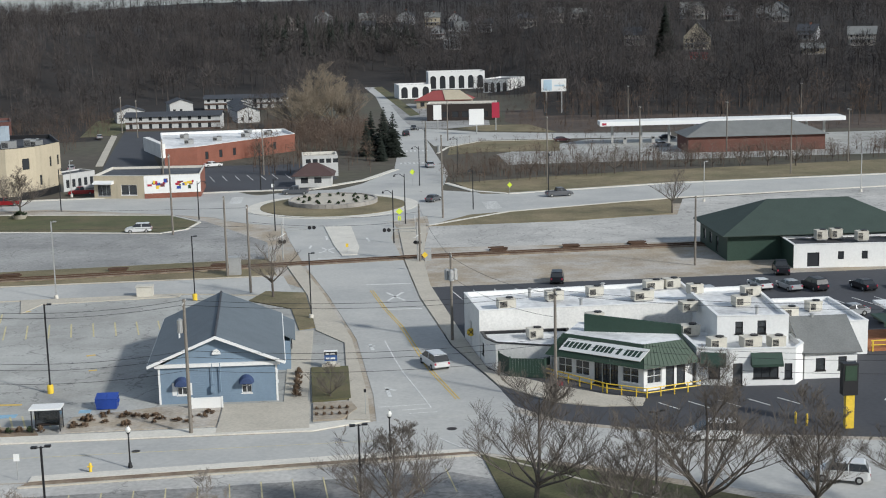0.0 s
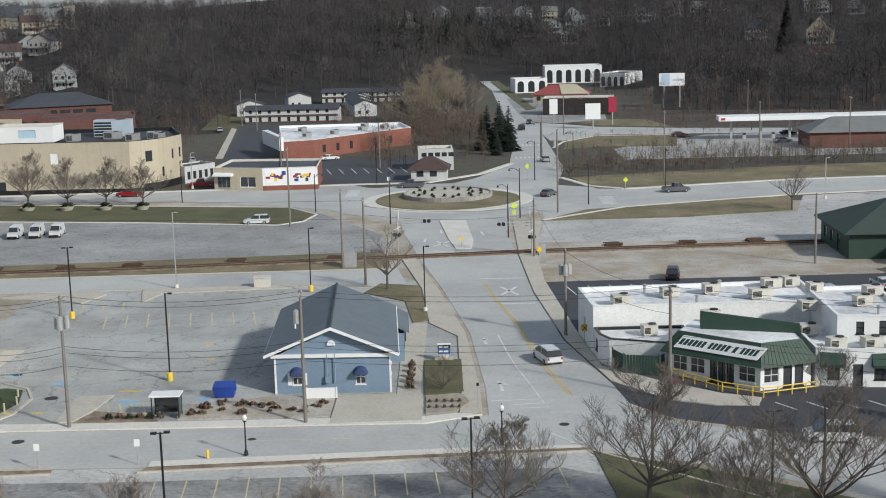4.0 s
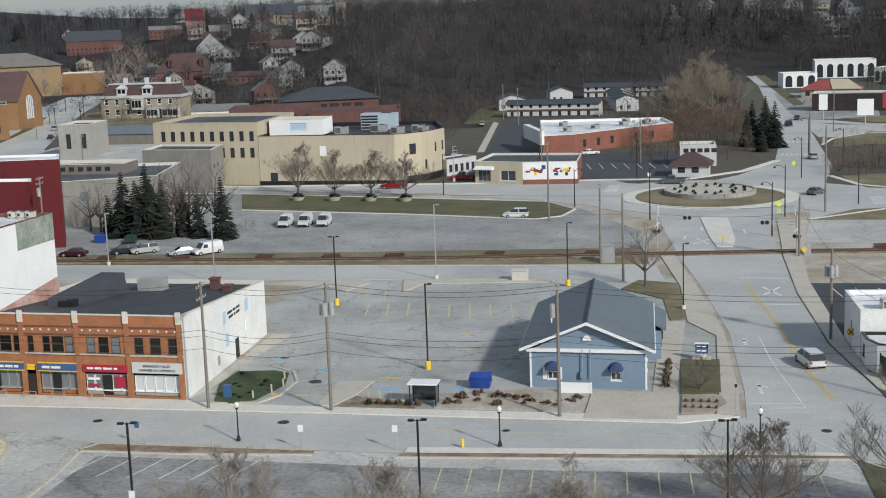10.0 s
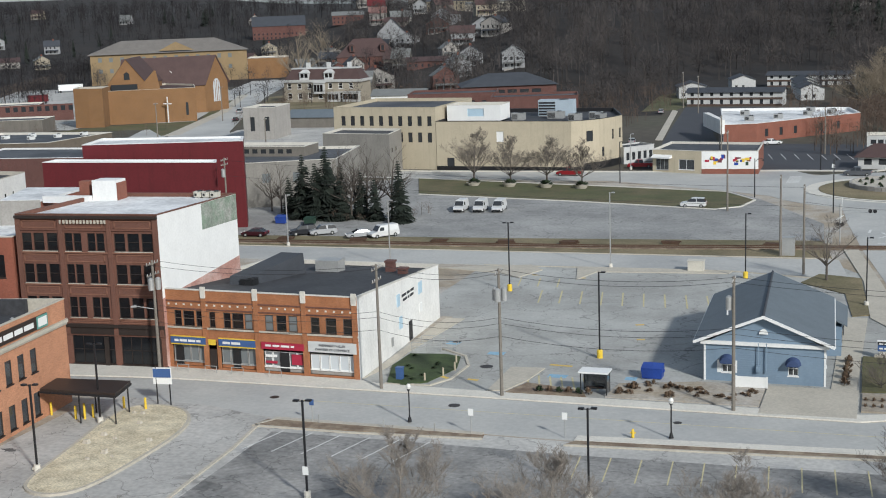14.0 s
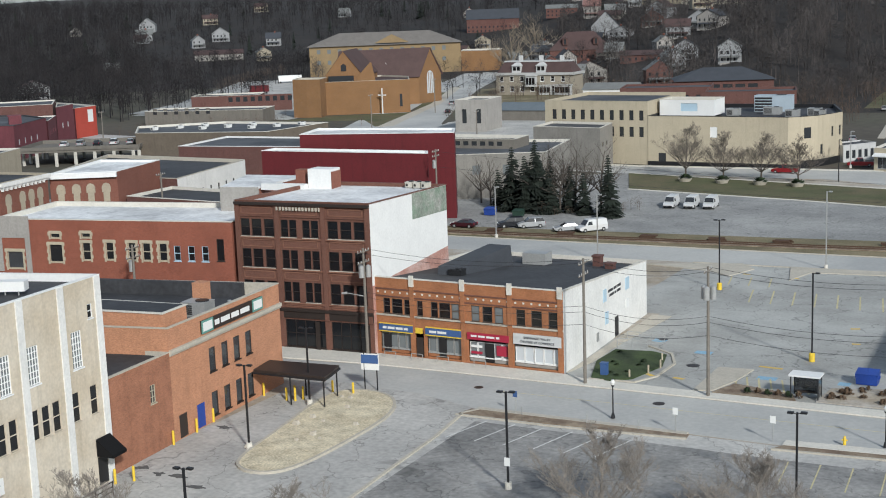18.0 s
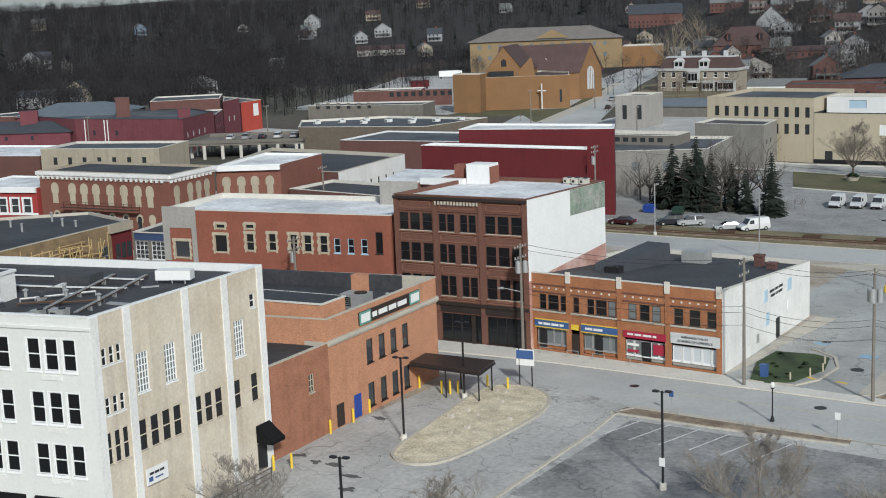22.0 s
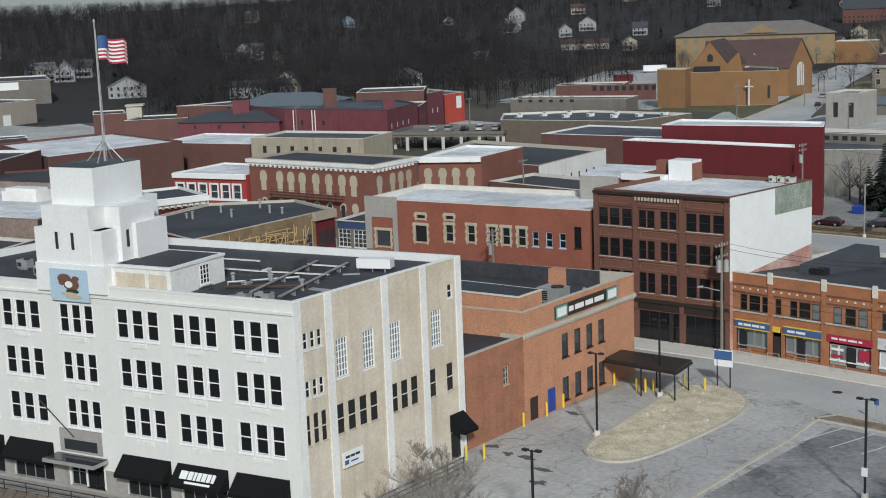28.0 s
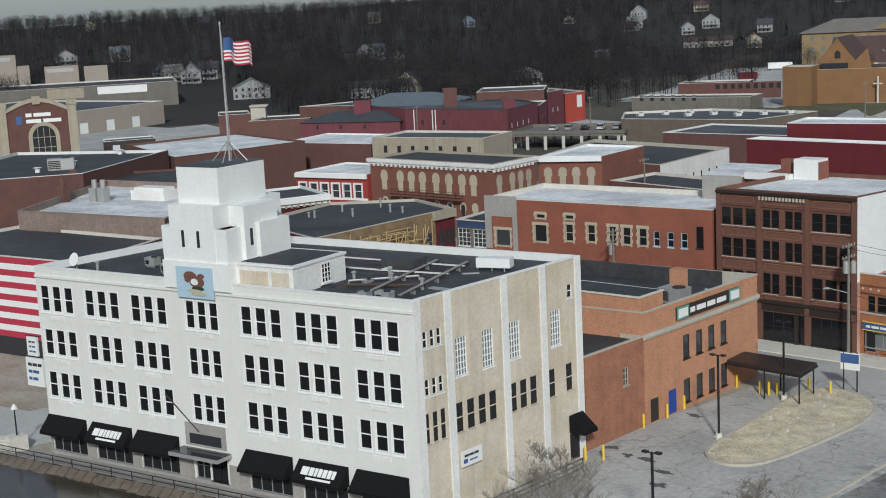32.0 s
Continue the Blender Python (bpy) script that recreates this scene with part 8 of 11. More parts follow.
    b4 = block("long_brick_block", "long dark brick block with a pale membrane roof", "building", [(-252.5, 149.5), (-253.0, 184), (-290, 190), (-292, 160)], 10.4, BRICK_DK, WHITE_ROOF, {0: [(21.5, 4.8, 1.0, 2.0, "bare", None, SIGN_W)]}, para=0.4, cop=BRICK_DK)
    block("low_brick_block", "low brick block with a sloping black roof", "building", [(-222, 112), (-206, 131), (-232, 152), (-246, 132)], 9.6, BRICK_DK, ROOF_BK, para=0.3, cop=BRICK_S)
    b2 = block("brick_store", "weathered brick store with a bright white membrane roof", "building", [(-176.5, 79.4), (-150.6, 87.0), (-166, 112.5), (-197, 104)], 14.5, [BRICK_GY, BRICK_S, BRICK_S, BRICK_S], WHITE_ROOF, para=0.9, cop=BRICK_GY)
    solo("roof_tank", M().tube((-176.5, 99, 13.7), (-172.6, 100.4, 13.7), 0.2, 0.2).prism(rect(-178, 97.6, 6.5, 3.2, 16), 13.6, 15.0).prism(rect(-177.6, 98.0, 5.7, 2.4, 16), 15.0, 15.4), WHITE_W, "low cream rooftop fan housing", "rooftop unit", origin=(-176, 99, 13.6))
    for x, y, h in ((-182, 93, 2.0), (-180.6, 93.6, 2.0), (-171.5, 102.5, 3.0), (-186, 90, 2.4)):
        solo("chimney", M().prism(rect(x, y, 1.3, 1.3, 16), 13.4, 13.6 + h).tube((x + 0.6, y + 0.7, 13.6 + h), (x + 0.6, y + 0.7, 14.8 + h), 0.4, 0.4), BRICK_DK if h > 2.2 else METAL_G, "short rooftop stack with a metal flue", "chimney", group="roof stacks", origin=(x, y, 13.4))
    rw = block("red_white_shop", "dark red shop with white arched windows and cornice", "building", [(-173.4, 111.8), (-169.7, 127.4), (-182, 131), (-186, 115)], 11.2, RED_P, ROOF_BK, {0: [(6.2, 6.4, 2.6, 2.4, "grid3x2", WHITE, GLASS), (9.6, 6.2, 5.2, 2.8, "grid4x2", WHITE, GLASS)]}, para=0.3, cop=WHITE)
    (u, n) = uv((-173.4, 111.8), (-169.7, 127.4))
    part("cornice", M().slab_box((-173.4, 111.8), u, n, 0.8, 10.4, 11.2).slab_box((-173.4, 111.8), u, n, 0.4, 9.9, 10.4).slab_box((-173.4, 111.8), u, n, 0.1, 5.6, 6.1), WHITE, rw)
    for j in range(16):
        part("bracket", M().slab_box((-173.4 + u[0] * (0.4 + j), 111.8 + u[1] * (0.4 + j)), u, 0.3, 0.55, 9.7, 10.4), CREAM_S, rw)
    SA, SB = (-143.0, 104.5), (-146.7, 132.6)
    sf = block("scaffolded_shop", "black-roofed shop with timber scaffolding on its side", "building", [SA, SB, (-159, 136), (-168.4, 126.4), (-163, 108)], 10.0, [BOARD_T, RED_P, RED_P, RED_P, RED_P], ROOF_BK, {0: [(21.5, 4.6, 2.0, 2.6, "grid2x2", METAL_G, GLASS)]}, para=0.3, cop=CONCRETE_TAN)
    (u, n) = uv(SA, SB)
    P = lambda s2, d2, z2: (SA[0] + u[0] * s2 + u[1] * d2, SA[1] + u[1] * s2 - u[0] * d2, z2)
    part("red_shopfront", M().slab_box(P(24.2, 0, 0)[:2], u, n - 24.2, 0.15, 2, 9.0), RED_P, sf, "dark red painted shop front")
    part("cornice", M().slab_box(P(23.6, 0, 0)[:2], u, n - 23.6, 0.6, 8.9, 10.1), CREAM_S, sf)
    for j in range(3):
        part("shop_window", M().slab_box(P(24.8 + j * 1.2, 0.15, 0)[:2], u, 0.9, 0.03, 5.0, 7.2), GLASS_F, sf)
    rng = random.Random(8)
    for j in range(12):
        for d in (0.5, 1.8):
            part("scaffold_pole", M().tube(P(0.5 + j * 1.9, d, 0), P(0.5 + j * 1.9, d, 9.2 + rng.uniform(-0.8, 0.4)), 0.08, 0.08, 5), POLE_Y, sf)
    for j in range(26):
        s0, z0 = rng.uniform(0, 15), rng.uniform(4.5, 9.2)
        part("scaffold_rail", M().tube(P(s0, rng.choice((0.5, 1.8)), z0), P(s0 + rng.uniform(4, 8), rng.choice((0.5, 1.8)), z0 + rng.uniform(-0.3, 0.5)), 0.09, 0.09, 4), POLE_Y, sf)
    for j in range(8):
        part("brace", M().tube(P(j * 2.6, 1.9, 4.2), P(j * 2.6 + 2.4, 1.9, 8.6), 0.07, 0.07, 4), POLE_Y, sf)
    for k in range(7):
        x, y = -150 - rng.uniform(0, 13), 112 + rng.uniform(0, 18)
        vent(x, y, 9.7, 0.6 + rng.random(), 0.16)
    block("garage_shop", "pale grey shop with glazed garage doors", "building", [(-147.0, 133.2), (-141.2, 134.2), (-143, 146), (-150, 145)], 8.2, GREY_BR, ROOF_BK, {0: [(0.4, 4.4, 2.2, 2.6, "grid3x4", WHITE, GLASS), (3.2, 4.4, 2.3, 2.6, "grid3x4", WHITE, GLASS), (0.2, 7.1, 5.4, 1.0, "bare", None, AWN_BL)]}, para=0.2)
    # striped mural wall left of the white building
    mw = block("mural_building", "brick building with a red and white striped wall mural", "building", [(-175, 63), (-143, 71), (-150, 86), (-178, 80)], 12.2, [BRICK_DK, BRICK_DK, BRICK_DK, BRICK_DK], ROOF_BK, para=0.3)
    (u, n) = uv((-175, 63), (-143, 71))
    for j in range(13):
        part("mural_stripe", M().slab_box((-175, 63), u, n, 0.05, 2.3 + j * 0.76, 2.3 + (j + 1) * 0.76), STRIPE_R if j % 2 == 0 else SIGN_W, mw)
    part("mural_base", M().slab_box((-175, 63), u, n, 0.04, 0, 2.3), INK, mw)
    # brick pavilion with an arched gable, factories beyond
    PA, PB = (-361.2, 159.8), (-352.4, 178.4)
    u, n = uv(PA, PB)
    ph = thing("brick_pavilion", *PA, 0, "red brick building with a cream arched gable front", "building")
    Q = lambda s2, d2, z2: (PA[0] + u[0] * s2 + u[1] * d2, PA[1] + u[1] * s2 - u[0] * d2, z2)
    part("front", M().hexa([Q(0, 0, 0), Q(n, 0, 0), Q(n, -18, 0), Q(0, -18, 0)], [Q(0, 0, 16), Q(n, 0, 16), Q(n, -18, 16), Q(0, -18, 16)]), BRICK_S, ph)
    arc = [(2.2 + (n - 4.4) * t / 14, 16 + 2.6 * math.sin(math.pi * t / 14)) for t in range(15)]
    part("arched_gable", M().hexa([Q(s2, 0.02, z2) for s2, z2 in arc], [Q(s2, -0.6, z2) for s2, z2 in arc]), BRICK_S, ph)
    cop = M()
    for (a, za), (b, zb) in zip(arc, arc[1:]):
        cop.hexa([Q(a, 0.4, za), Q(b, 0.4, zb), Q(b, -0.8, zb), Q(a, -0.8, za)], [Q(a, 0.4, za + 1.1), Q(b, 0.4, zb + 1.1), Q(b, -0.8, zb + 1.1), Q(a, -0.8, za + 1.1)])
    part("arched_coping", cop, CREAM_S, ph)
    part("keystone", M().hexa([Q(n / 2 - 1.0, 0.6, 18.0), Q(n / 2 + 1.0, 0.6, 18.0), Q(n / 2 + 1.0, -0.8, 18.0), Q(n / 2 - 1.0, -0.8, 18.0)], [Q(n / 2 - 1.1, 0.6, 20.2), Q(n / 2 + 1.1, 0.6, 20.2), Q(n / 2 + 1.1, -0.8, 20.2), Q(n / 2 - 1.1, -0.8, 20.2)]), CREAM_S, ph)
    for s2 in (-0.3, n - 2.1):
        part("corner_pier", M().hexa([Q(s2, 0.5, 0), Q(s2 + 2.4, 0.5, 0), Q(s2 + 2.4, -2, 0), Q(s2, -2, 0)], [Q(s2, 0.5, 17.4), Q(s2 + 2.4, 0.5, 17.4), Q(s2 + 2.4, -2, 17.4), Q(s2, -2, 17.4)]), CREAM_S, ph)
        part("pier_cap", M().hexa([Q(s2 - 0.2, 0.7, 17.4), Q(s2 + 2.6, 0.7, 17.4), Q(s2 + 2.6, -2, 17.4), Q(s2 - 0.2, -2, 17.4)], [Q(s2 - 0.2, 0.7, 18.8), Q(s2 + 2.6, 0.7, 18.8), Q(s2 + 2.6, -2, 18.8), Q(s2 - 0.2, -2, 18.8)]), CREAM_S, ph)
    for r0, d0, q, nm in ((4.2, 0.06, CREAM_S, "window_surround"), (3.1, 0.12, GLASS_F, "arched_window")):
        part(nm, M().face(Q(11.6 - r0, d0, 0.5), Q(11.6 + r0, d0, 0.5), *[Q(11.6 + r0 * math.cos(t * math.pi / 10), d0, 8.9 + r0 * math.sin(t * math.pi / 10)) for t in range(11)]), q, ph)
    for k in range(3):
        part("mullion", M().tube(Q(10.0 + k * 1.6, 0.2, 0.6), Q(10.0 + k * 1.6, 0.2, 11.4), 0.1, 0.1, 4), CREAM_S, ph)
    for z2 in (3.2, 6.0, 8.8):
        part("transom", M().tube(Q(8.6, 0.2, z2), Q(14.6, 0.2, z2), 0.1, 0.1, 4), CREAM_S, ph)
    o = Q(0, 0.05, 0)
    bars(ph, o[:2], u, 7.2, 14.6, (1.6, 4.6), 1.0, SIGN_W, "lettering", 0.5)
    bars(ph, o[:2], u, 7.2, 12.9, (4.0, 4.8), 1.0, SIGN_W, "lettering", 0.6)
    bars(ph, o[:2], u, 4.6, 12.7, (1.5,), 2.2, SIGN_BL, "logo_shape", 0.0)
    block("factory", "long beige factory hall beside the yard", "factory", [(-440, 205), (-451, 227), (-463.5, 271.5), (-545, 255), (-520, 180)], 8.6, TAN_PK, ROOF_GY, {1: bare(3, 4.0, 9, 3, 0.2, 4.0, SIGN_W)}, para=0.3, cop=WHITE_W)
    block("factory", "long grey factory behind the yard", "factory", [(-596, 235), (-549, 329.7), (-590, 352), (-650, 262)], 11.5, GREY_BR, ROOF_BK, {0: [(70, 7.5, 22, 3.4, "bare", None, SIGN_W), (48, 6.5, 16, 4.6, "bare", None, CREAM_S)]}, para=0.5)
    for a, b, h in (((-652, 281), (-645, 297.3), 25.5), ((-644.5, 297.4), (-642, 302.6), 20.0), ((-639.2, 309.1), (-631.9, 323.7), 18.8), ((-630.7, 326.1), (-625.3, 336.2), 18.0)):
        (w, m2) = uv(a, b)
        ft = block("factory_tower", "plain beige factory tower block", "factory", [a, b, (b[0] - w[1] * 11, b[1] + w[0] * 11), (a[0] - w[1] * 11, a[1] + w[0] * 11)], h, TAN_PK, ROOF_GY, para=0.2, cop=TAN_PK, group="factory towers")
        if h > 18.5 and m2 > 12:
            part("louvre", M().slab_box((a[0] + w[0], a[1] + w[1]), w, m2 * 0.8, 0.05, h - 2.6, h - 0.8), METAL_G, ft)


TANBRICK = mat("tan_school_brick", (0.26, 0.185, 0.10), 0.9, var=0.14, scale=0.2, fine=3)
TANDARK = mat("brown_tan_brick", (0.13, 0.105, 0.08), 0.9, var=0.18, scale=0.3, fine=3, stain=0.2)
TAN_PK = mat("pinkish_beige_panel", (0.33, 0.285, 0.24), 0.8, var=0.08, scale=0.2, fine=2, stain=0.1)
SHING_TN = mat("grey_brown_shingles", (0.17, 0.155, 0.14), 0.9, var=0.2, scale=0.3, fine=4)
BRICK_GY = mat("grey_stained_brick", (0.25, 0.19, 0.155), 0.9, var=0.25, scale=0.4, fine=4, kind="brick", stain=0.35)
BRICK_B2 = mat("russet_brick", (0.20, 0.075, 0.05), 0.9, var=0.15, scale=0.3, fine=5, kind="brick", stain=0.15)
BRICK_R3 = mat("painted_red_brick", (0.30, 0.04, 0.035), 0.85, var=0.12, scale=0.3, fine=5)
BRICK_DK = mat("dark_red_brick", (0.13, 0.058, 0.046), 0.9, var=0.2, scale=0.3, fine=5, kind="brick", stain=0.2, bump=0.04)
BOARD_T = mat("tan_sheathing_board", (0.25, 0.175, 0.095), 0.9, var=0.25, scale=0.5, fine=4, tint=(0.17, 0.12, 0.07))
POLE_Y = mat("scaffold_timber", (0.42, 0.30, 0.14), 0.85, var=0.15, scale=1, fine=6)
make_town()

# ---- trees ----
def limb(m, p, d, length, r, level, rng, n):
    """One branch with its side branches, as tapered tubes."""
    segs = (3, 3, 2, 2, 1)[level]
    q, rad = Vector(p), r
    pts = [(q.copy(), rad)]
    for k in range(segs):
        d = (d + Vector((rng.uniform(-1, 1), rng.uniform(-1, 1), rng.uniform(-0.4, 0.9))) * (0.13 + 0.05 * level)).normalized()
        q = q + d * (length / segs)
        rad = r * (1 - 0.75 * (k + 1) / segs)
        pts.append((q.copy(), rad))
    for (a, ra), (b, rb) in zip(pts, pts[1:]):
        m.tube(a, b, max(ra, 0.015 if level < 3 else 0.011), max(rb, 0.007), (6, 5, 3, 3, 3)[level], caps=False)
    if level >= n:
        return
    count = (6, 7, 6, 8)[level]
    for k in range(count):
        t = 0.3 + 0.7 * (k + rng.random() * 0.6) / count
        i = min(int(t * segs), segs - 1)
        f = t * segs - i
        a = pts[i][0].lerp(pts[i + 1][0], min(f, 1.0))
        ang = rng.uniform(0, 6.283)
        side = Vector((math.cos(ang), math.sin(ang), 0))
        dd = (d * 0.55 + side * rng.uniform(0.55, 0.95) + Vector((0, 0, 0.35))).normalized()
        limb(m, a, dd, length * rng.uniform(0.45, 0.68) * (1.1 - 0.35 * t), pts[i][1] * rng.uniform(0.42, 0.6), level + 1, rng, n)


def bare_tree(x, y, h, seed, label="bare deciduous tree with fine grey-brown twigs", z=0.0, bark=None, n=3, lean=0.0, group="bare trees", fork=0.3, wide=1.0):
    rng = random.Random(seed)
    e = thing("bare_tree", x, y, z, label, "tree", group)
    t = M()
    top = Vector((x + lean, y, z + h * fork))
    t.tube((x, y, z - 0.1), (x, y, z + 0.25), h * 0.028, h * 0.021, 8, caps=False)
    t.tube((x, y, z + 0.25), top, h * 0.021, h * 0.017, 8, caps=False)
    part("trunk", t, bark or BARK, e)
    c = M()
    limb(c, top, Vector((0.05, 0, 1)), h * 0.6, h * 0.015, 0, rng, n)
    for k in range(8):
        a = k * 0.785 + rng.random() * 0.7
        limb(c, top - Vector((0, 0, h * 0.05 * rng.random())), Vector((math.cos(a) * 0.95 * wide, math.sin(a) * 0.95 * wide, rng.uniform(0.45, 1.2))).normalized(), h * rng.uniform(0.42, 0.6) * wide ** 0.4, h * 0.011, 1, rng, n)
    part("crown", c, bark or TWIG, e)
    return e


def conifer(x, y, h, seed, z=0.0, w=0.28):
    rng = random.Random(seed)
    e = thing("conifer", x, y, z, "dark green conical spruce tree", "tree", "conifers")
    part("trunk", M().tube((x, y, z - 0.2), (x, y, z + h * 0.95), h * 0.018, 0.03, 7), BARK, e)
    m = M()
    lv = int(h * 2.2)
    for i in range(lv):
        f = i / lv
        zz, rr = z + h * (0.06 + 0.92 * f), h * w * (1 - f) ** 0.85 + 0.15
        for k in range(int(8 + 7 * (1 - f))):
            a, L = rng.uniform(0, 6.283), rr * rng.uniform(0.65, 1.12)
            dx, dy = math.cos(a), math.sin(a)
            tip = (x + dx * L, y + dy * L, zz - L * rng.uniform(0.1, 0.4))
            wv = 0.16 * L + 0.12
            for s in (-1, 0, 1):
                mx, my = x + dx * L * 0.55 - dy * wv * s, y + dy * L * 0.55 + dx * wv * s
                m.face((x + dx * 0.1, y + dy * 0.1, zz + 0.1), (mx - dy * wv * 0.6, my + dx * wv * 0.6, zz - L * 0.1), (tip[0] - dy * wv * s * 0.8, tip[1] + dx * wv * s * 0.8, tip[2] - 0.1 * abs(s)), (mx + dy * wv * 0.6, my - dx * wv * 0.6, zz - L * 0.16))
    part("crown", m, NEEDLES, e)
    return e


NEAR = ((13.4, 98.6, 10.9), (24.8, 92.8, 12.8), (34.0, 95.1, 9.0), (2.4, 99.0, 8.0), (-35.8, 89.8, 7.2), (-24.6, 90.2, 7.0), (-11.2, 90.8, 6.8), (41.5, 94, 9.5), (-66.6, 68.6, 6.8), (-51.5, 72.5, 7.0), (18.5, 90.5, 9.5))
for k, (x, y, h) in enumerate(NEAR):
    bare_tree(x, y, h, 10 + k, n=4, lean=0.3, bark=None if k in (0, 1, 2, 3, 7, 10) else TWIG_PALE, wide=1.0 if k in (0, 1, 2, 7, 10) else 1.45, fork=0.3 if k in (0, 1, 2, 7, 10) else 0.22)
for k, (x, y, h) in enumerate(((-89.7, 277.8, 9.6), (-81.3, 277.0, 8.3), (-73.1, 276.2, 8.6), (-65.4, 275.5, 7.6))):
    bare_tree(x, y, h * 1.12, 40 + k, "rounded bare street tree on the lawn", z=0.1, fork=0.2, n=4, wide=1.35)
conifer(157, 663, 29, 99, z=hz(157, 663) - 0.2, w=0.22)
bare_tree(-10.8, 186.0, 8.2, 51)
bare_tree(60.5, 249, 8.0, 52)
bare_tree(-2.5, 135.2, 3.6, 53, "small bare ornamental garden tree", z=0.15, fork=0.12, wide=1.7)
for k, (x, y, h) in enumerate(((-100.5, 229, 12.5), (-98.0, 231, 12), (-95.2, 230, 12.5), (-92.8, 229, 11.5), (-90.2, 230, 12.5), (-113.5, 232, 9.5), (-116.5, 234, 8.5), (-103, 233, 11), (-97, 227, 10))):
    bare_tree(x, y, h, 60 + k, "slender bare tree among the conifers", n=2, bark=BARK)
for k, (x, y, h) in enumerate(((-101.6, 226.5, 13.9), (-86.7, 224.6, 11.6), (-106.5, 227.0, 12.4), (-104, 228, 9.5), (-92, 226, 8.0), (-98.6, 225.6, 8.2), (-109.6, 227.4, 8.0), (-103.2, 225.2, 11.0), (-95.4, 228, 9.0), (-100, 229.5, 10.5))):
    conifer(x, y, h, 80 + k, w=0.3 if k in (0, 2, 3, 5) else 0.25)
for k, (x, y, h) in enumerate(((10.3, 367.3, 13.5), (7.0, 372, 12), (12.5, 361, 12.5), (5.5, 364, 10), (9, 352, 8))):
    conifer(x, y, h, 95 + k)
for k, (x, y, h) in enumerate(((-9.5, 459.6, 21.5), (-4.0, 452, 19), (-14, 450, 17), (-1, 466, 17), (-18, 462, 15), (2, 455, 15))):
    bare_tree(x, y, h, 120 + k, "large pale-barked bare tree at the woods' edge", bark=PALE_TREE if k < 4 else None, n=4, fork=0.15, wide=1.2)
bare_tree(-262, 560, 26, 140, "tall pale sycamore above the roofs", bark=PALE_TREE, n=3)
bare_tree(-330, 740, 26, 141, "tall pale sycamore above the roofs", bark=PALE_TREE, n=3)
for k in range(16):
    x, y = 24 + k * 6.3, 305 + (k * 37 % 13) + k * 0.7
    bare_tree(x, y, 5 + (k * 29 % 7) * 0.7, 150 + k, "scrubby bare tree on the bank", z=0.05, n=2, fork=0.15)


# ---- woods: many bare trees as one mass ----
def wood_template(rng, count=165):
    """A bare tree: trunk, spreading limbs and a rounded cloud of thin twigs."""
    tri = []
    for a in range(3):
        b, c = 2.094 * a, 2.094 * (a + 1)
        tri.append(((0.012 * math.cos(b), 0.012 * math.sin(b), 0), (0.012 * math.cos(c), 0.012 * math.sin(c), 0), (0.0, 0.0, 0.7)))
    mid, wide, tall = rng.uniform(0.5, 0.58), rng.uniform(0.2, 0.27), rng.uniform(0.38, 0.44)
    for k in range(9):
        a, e = k * 2.4 + rng.random(), rng.uniform(0.5, 1.3)
        o = Vector((0, 0, rng.uniform(0.25, 0.5)))
        d = Vector((math.cos(a) * math.cos(e) * wide * 1.1, math.sin(a) * math.cos(e) * wide * 1.1, math.sin(e) * 0.36))
        w = Vector((-math.sin(a), math.cos(a), 0)) * 0.006
        tri.append((tuple(o - w), tuple(o + w), tuple(o + d)))
    for k in range(count):
        a, up, f = rng.uniform(0, 6.283), rng.uniform(-0.75, 1), rng.random() ** 0.4
        c = math.sqrt(1 - up * up)
        out = Vector((math.cos(a) * c * wide, math.sin(a) * c * wide, up * tall))
        o = Vector((0, 0, mid)) + out * f * 0.86
        d = (out.normalized() + Vector((rng.uniform(-0.7, 0.7), rng.uniform(-0.7, 0.7), rng.uniform(0.0, 0.9)))).normalized() * rng.uniform(0.05, 0.12)
        w = d.cross(Vector((rng.uniform(-1, 1), rng.uniform(-1, 1), rng.uniform(-1, 1)))).normalized() * rng.uniform(0.0026, 0.0056)
        tri.append((tuple(o - w), tuple(o + w), tuple(o + d)))
    return np.array(tri, dtype=np.float32)


def conifer_template(rng, count=90):
    tri = []
    for k in range(count):
        f = k / count
        a = rng.uniform(0, 6.283)
        r = 0.2 * (1 - f) + 0.02
        z = 0.08 + 0.9 * f
        tri.append(((0, 0, z + 0.06), (math.cos(a - 0.35) * r, math.sin(a - 0.35) * r, z - 0.05), (math.cos(a + 0.35) * r, math.sin(a + 0.35) * r, z - 0.05)))
    return np.array(tri, dtype=np.float32)


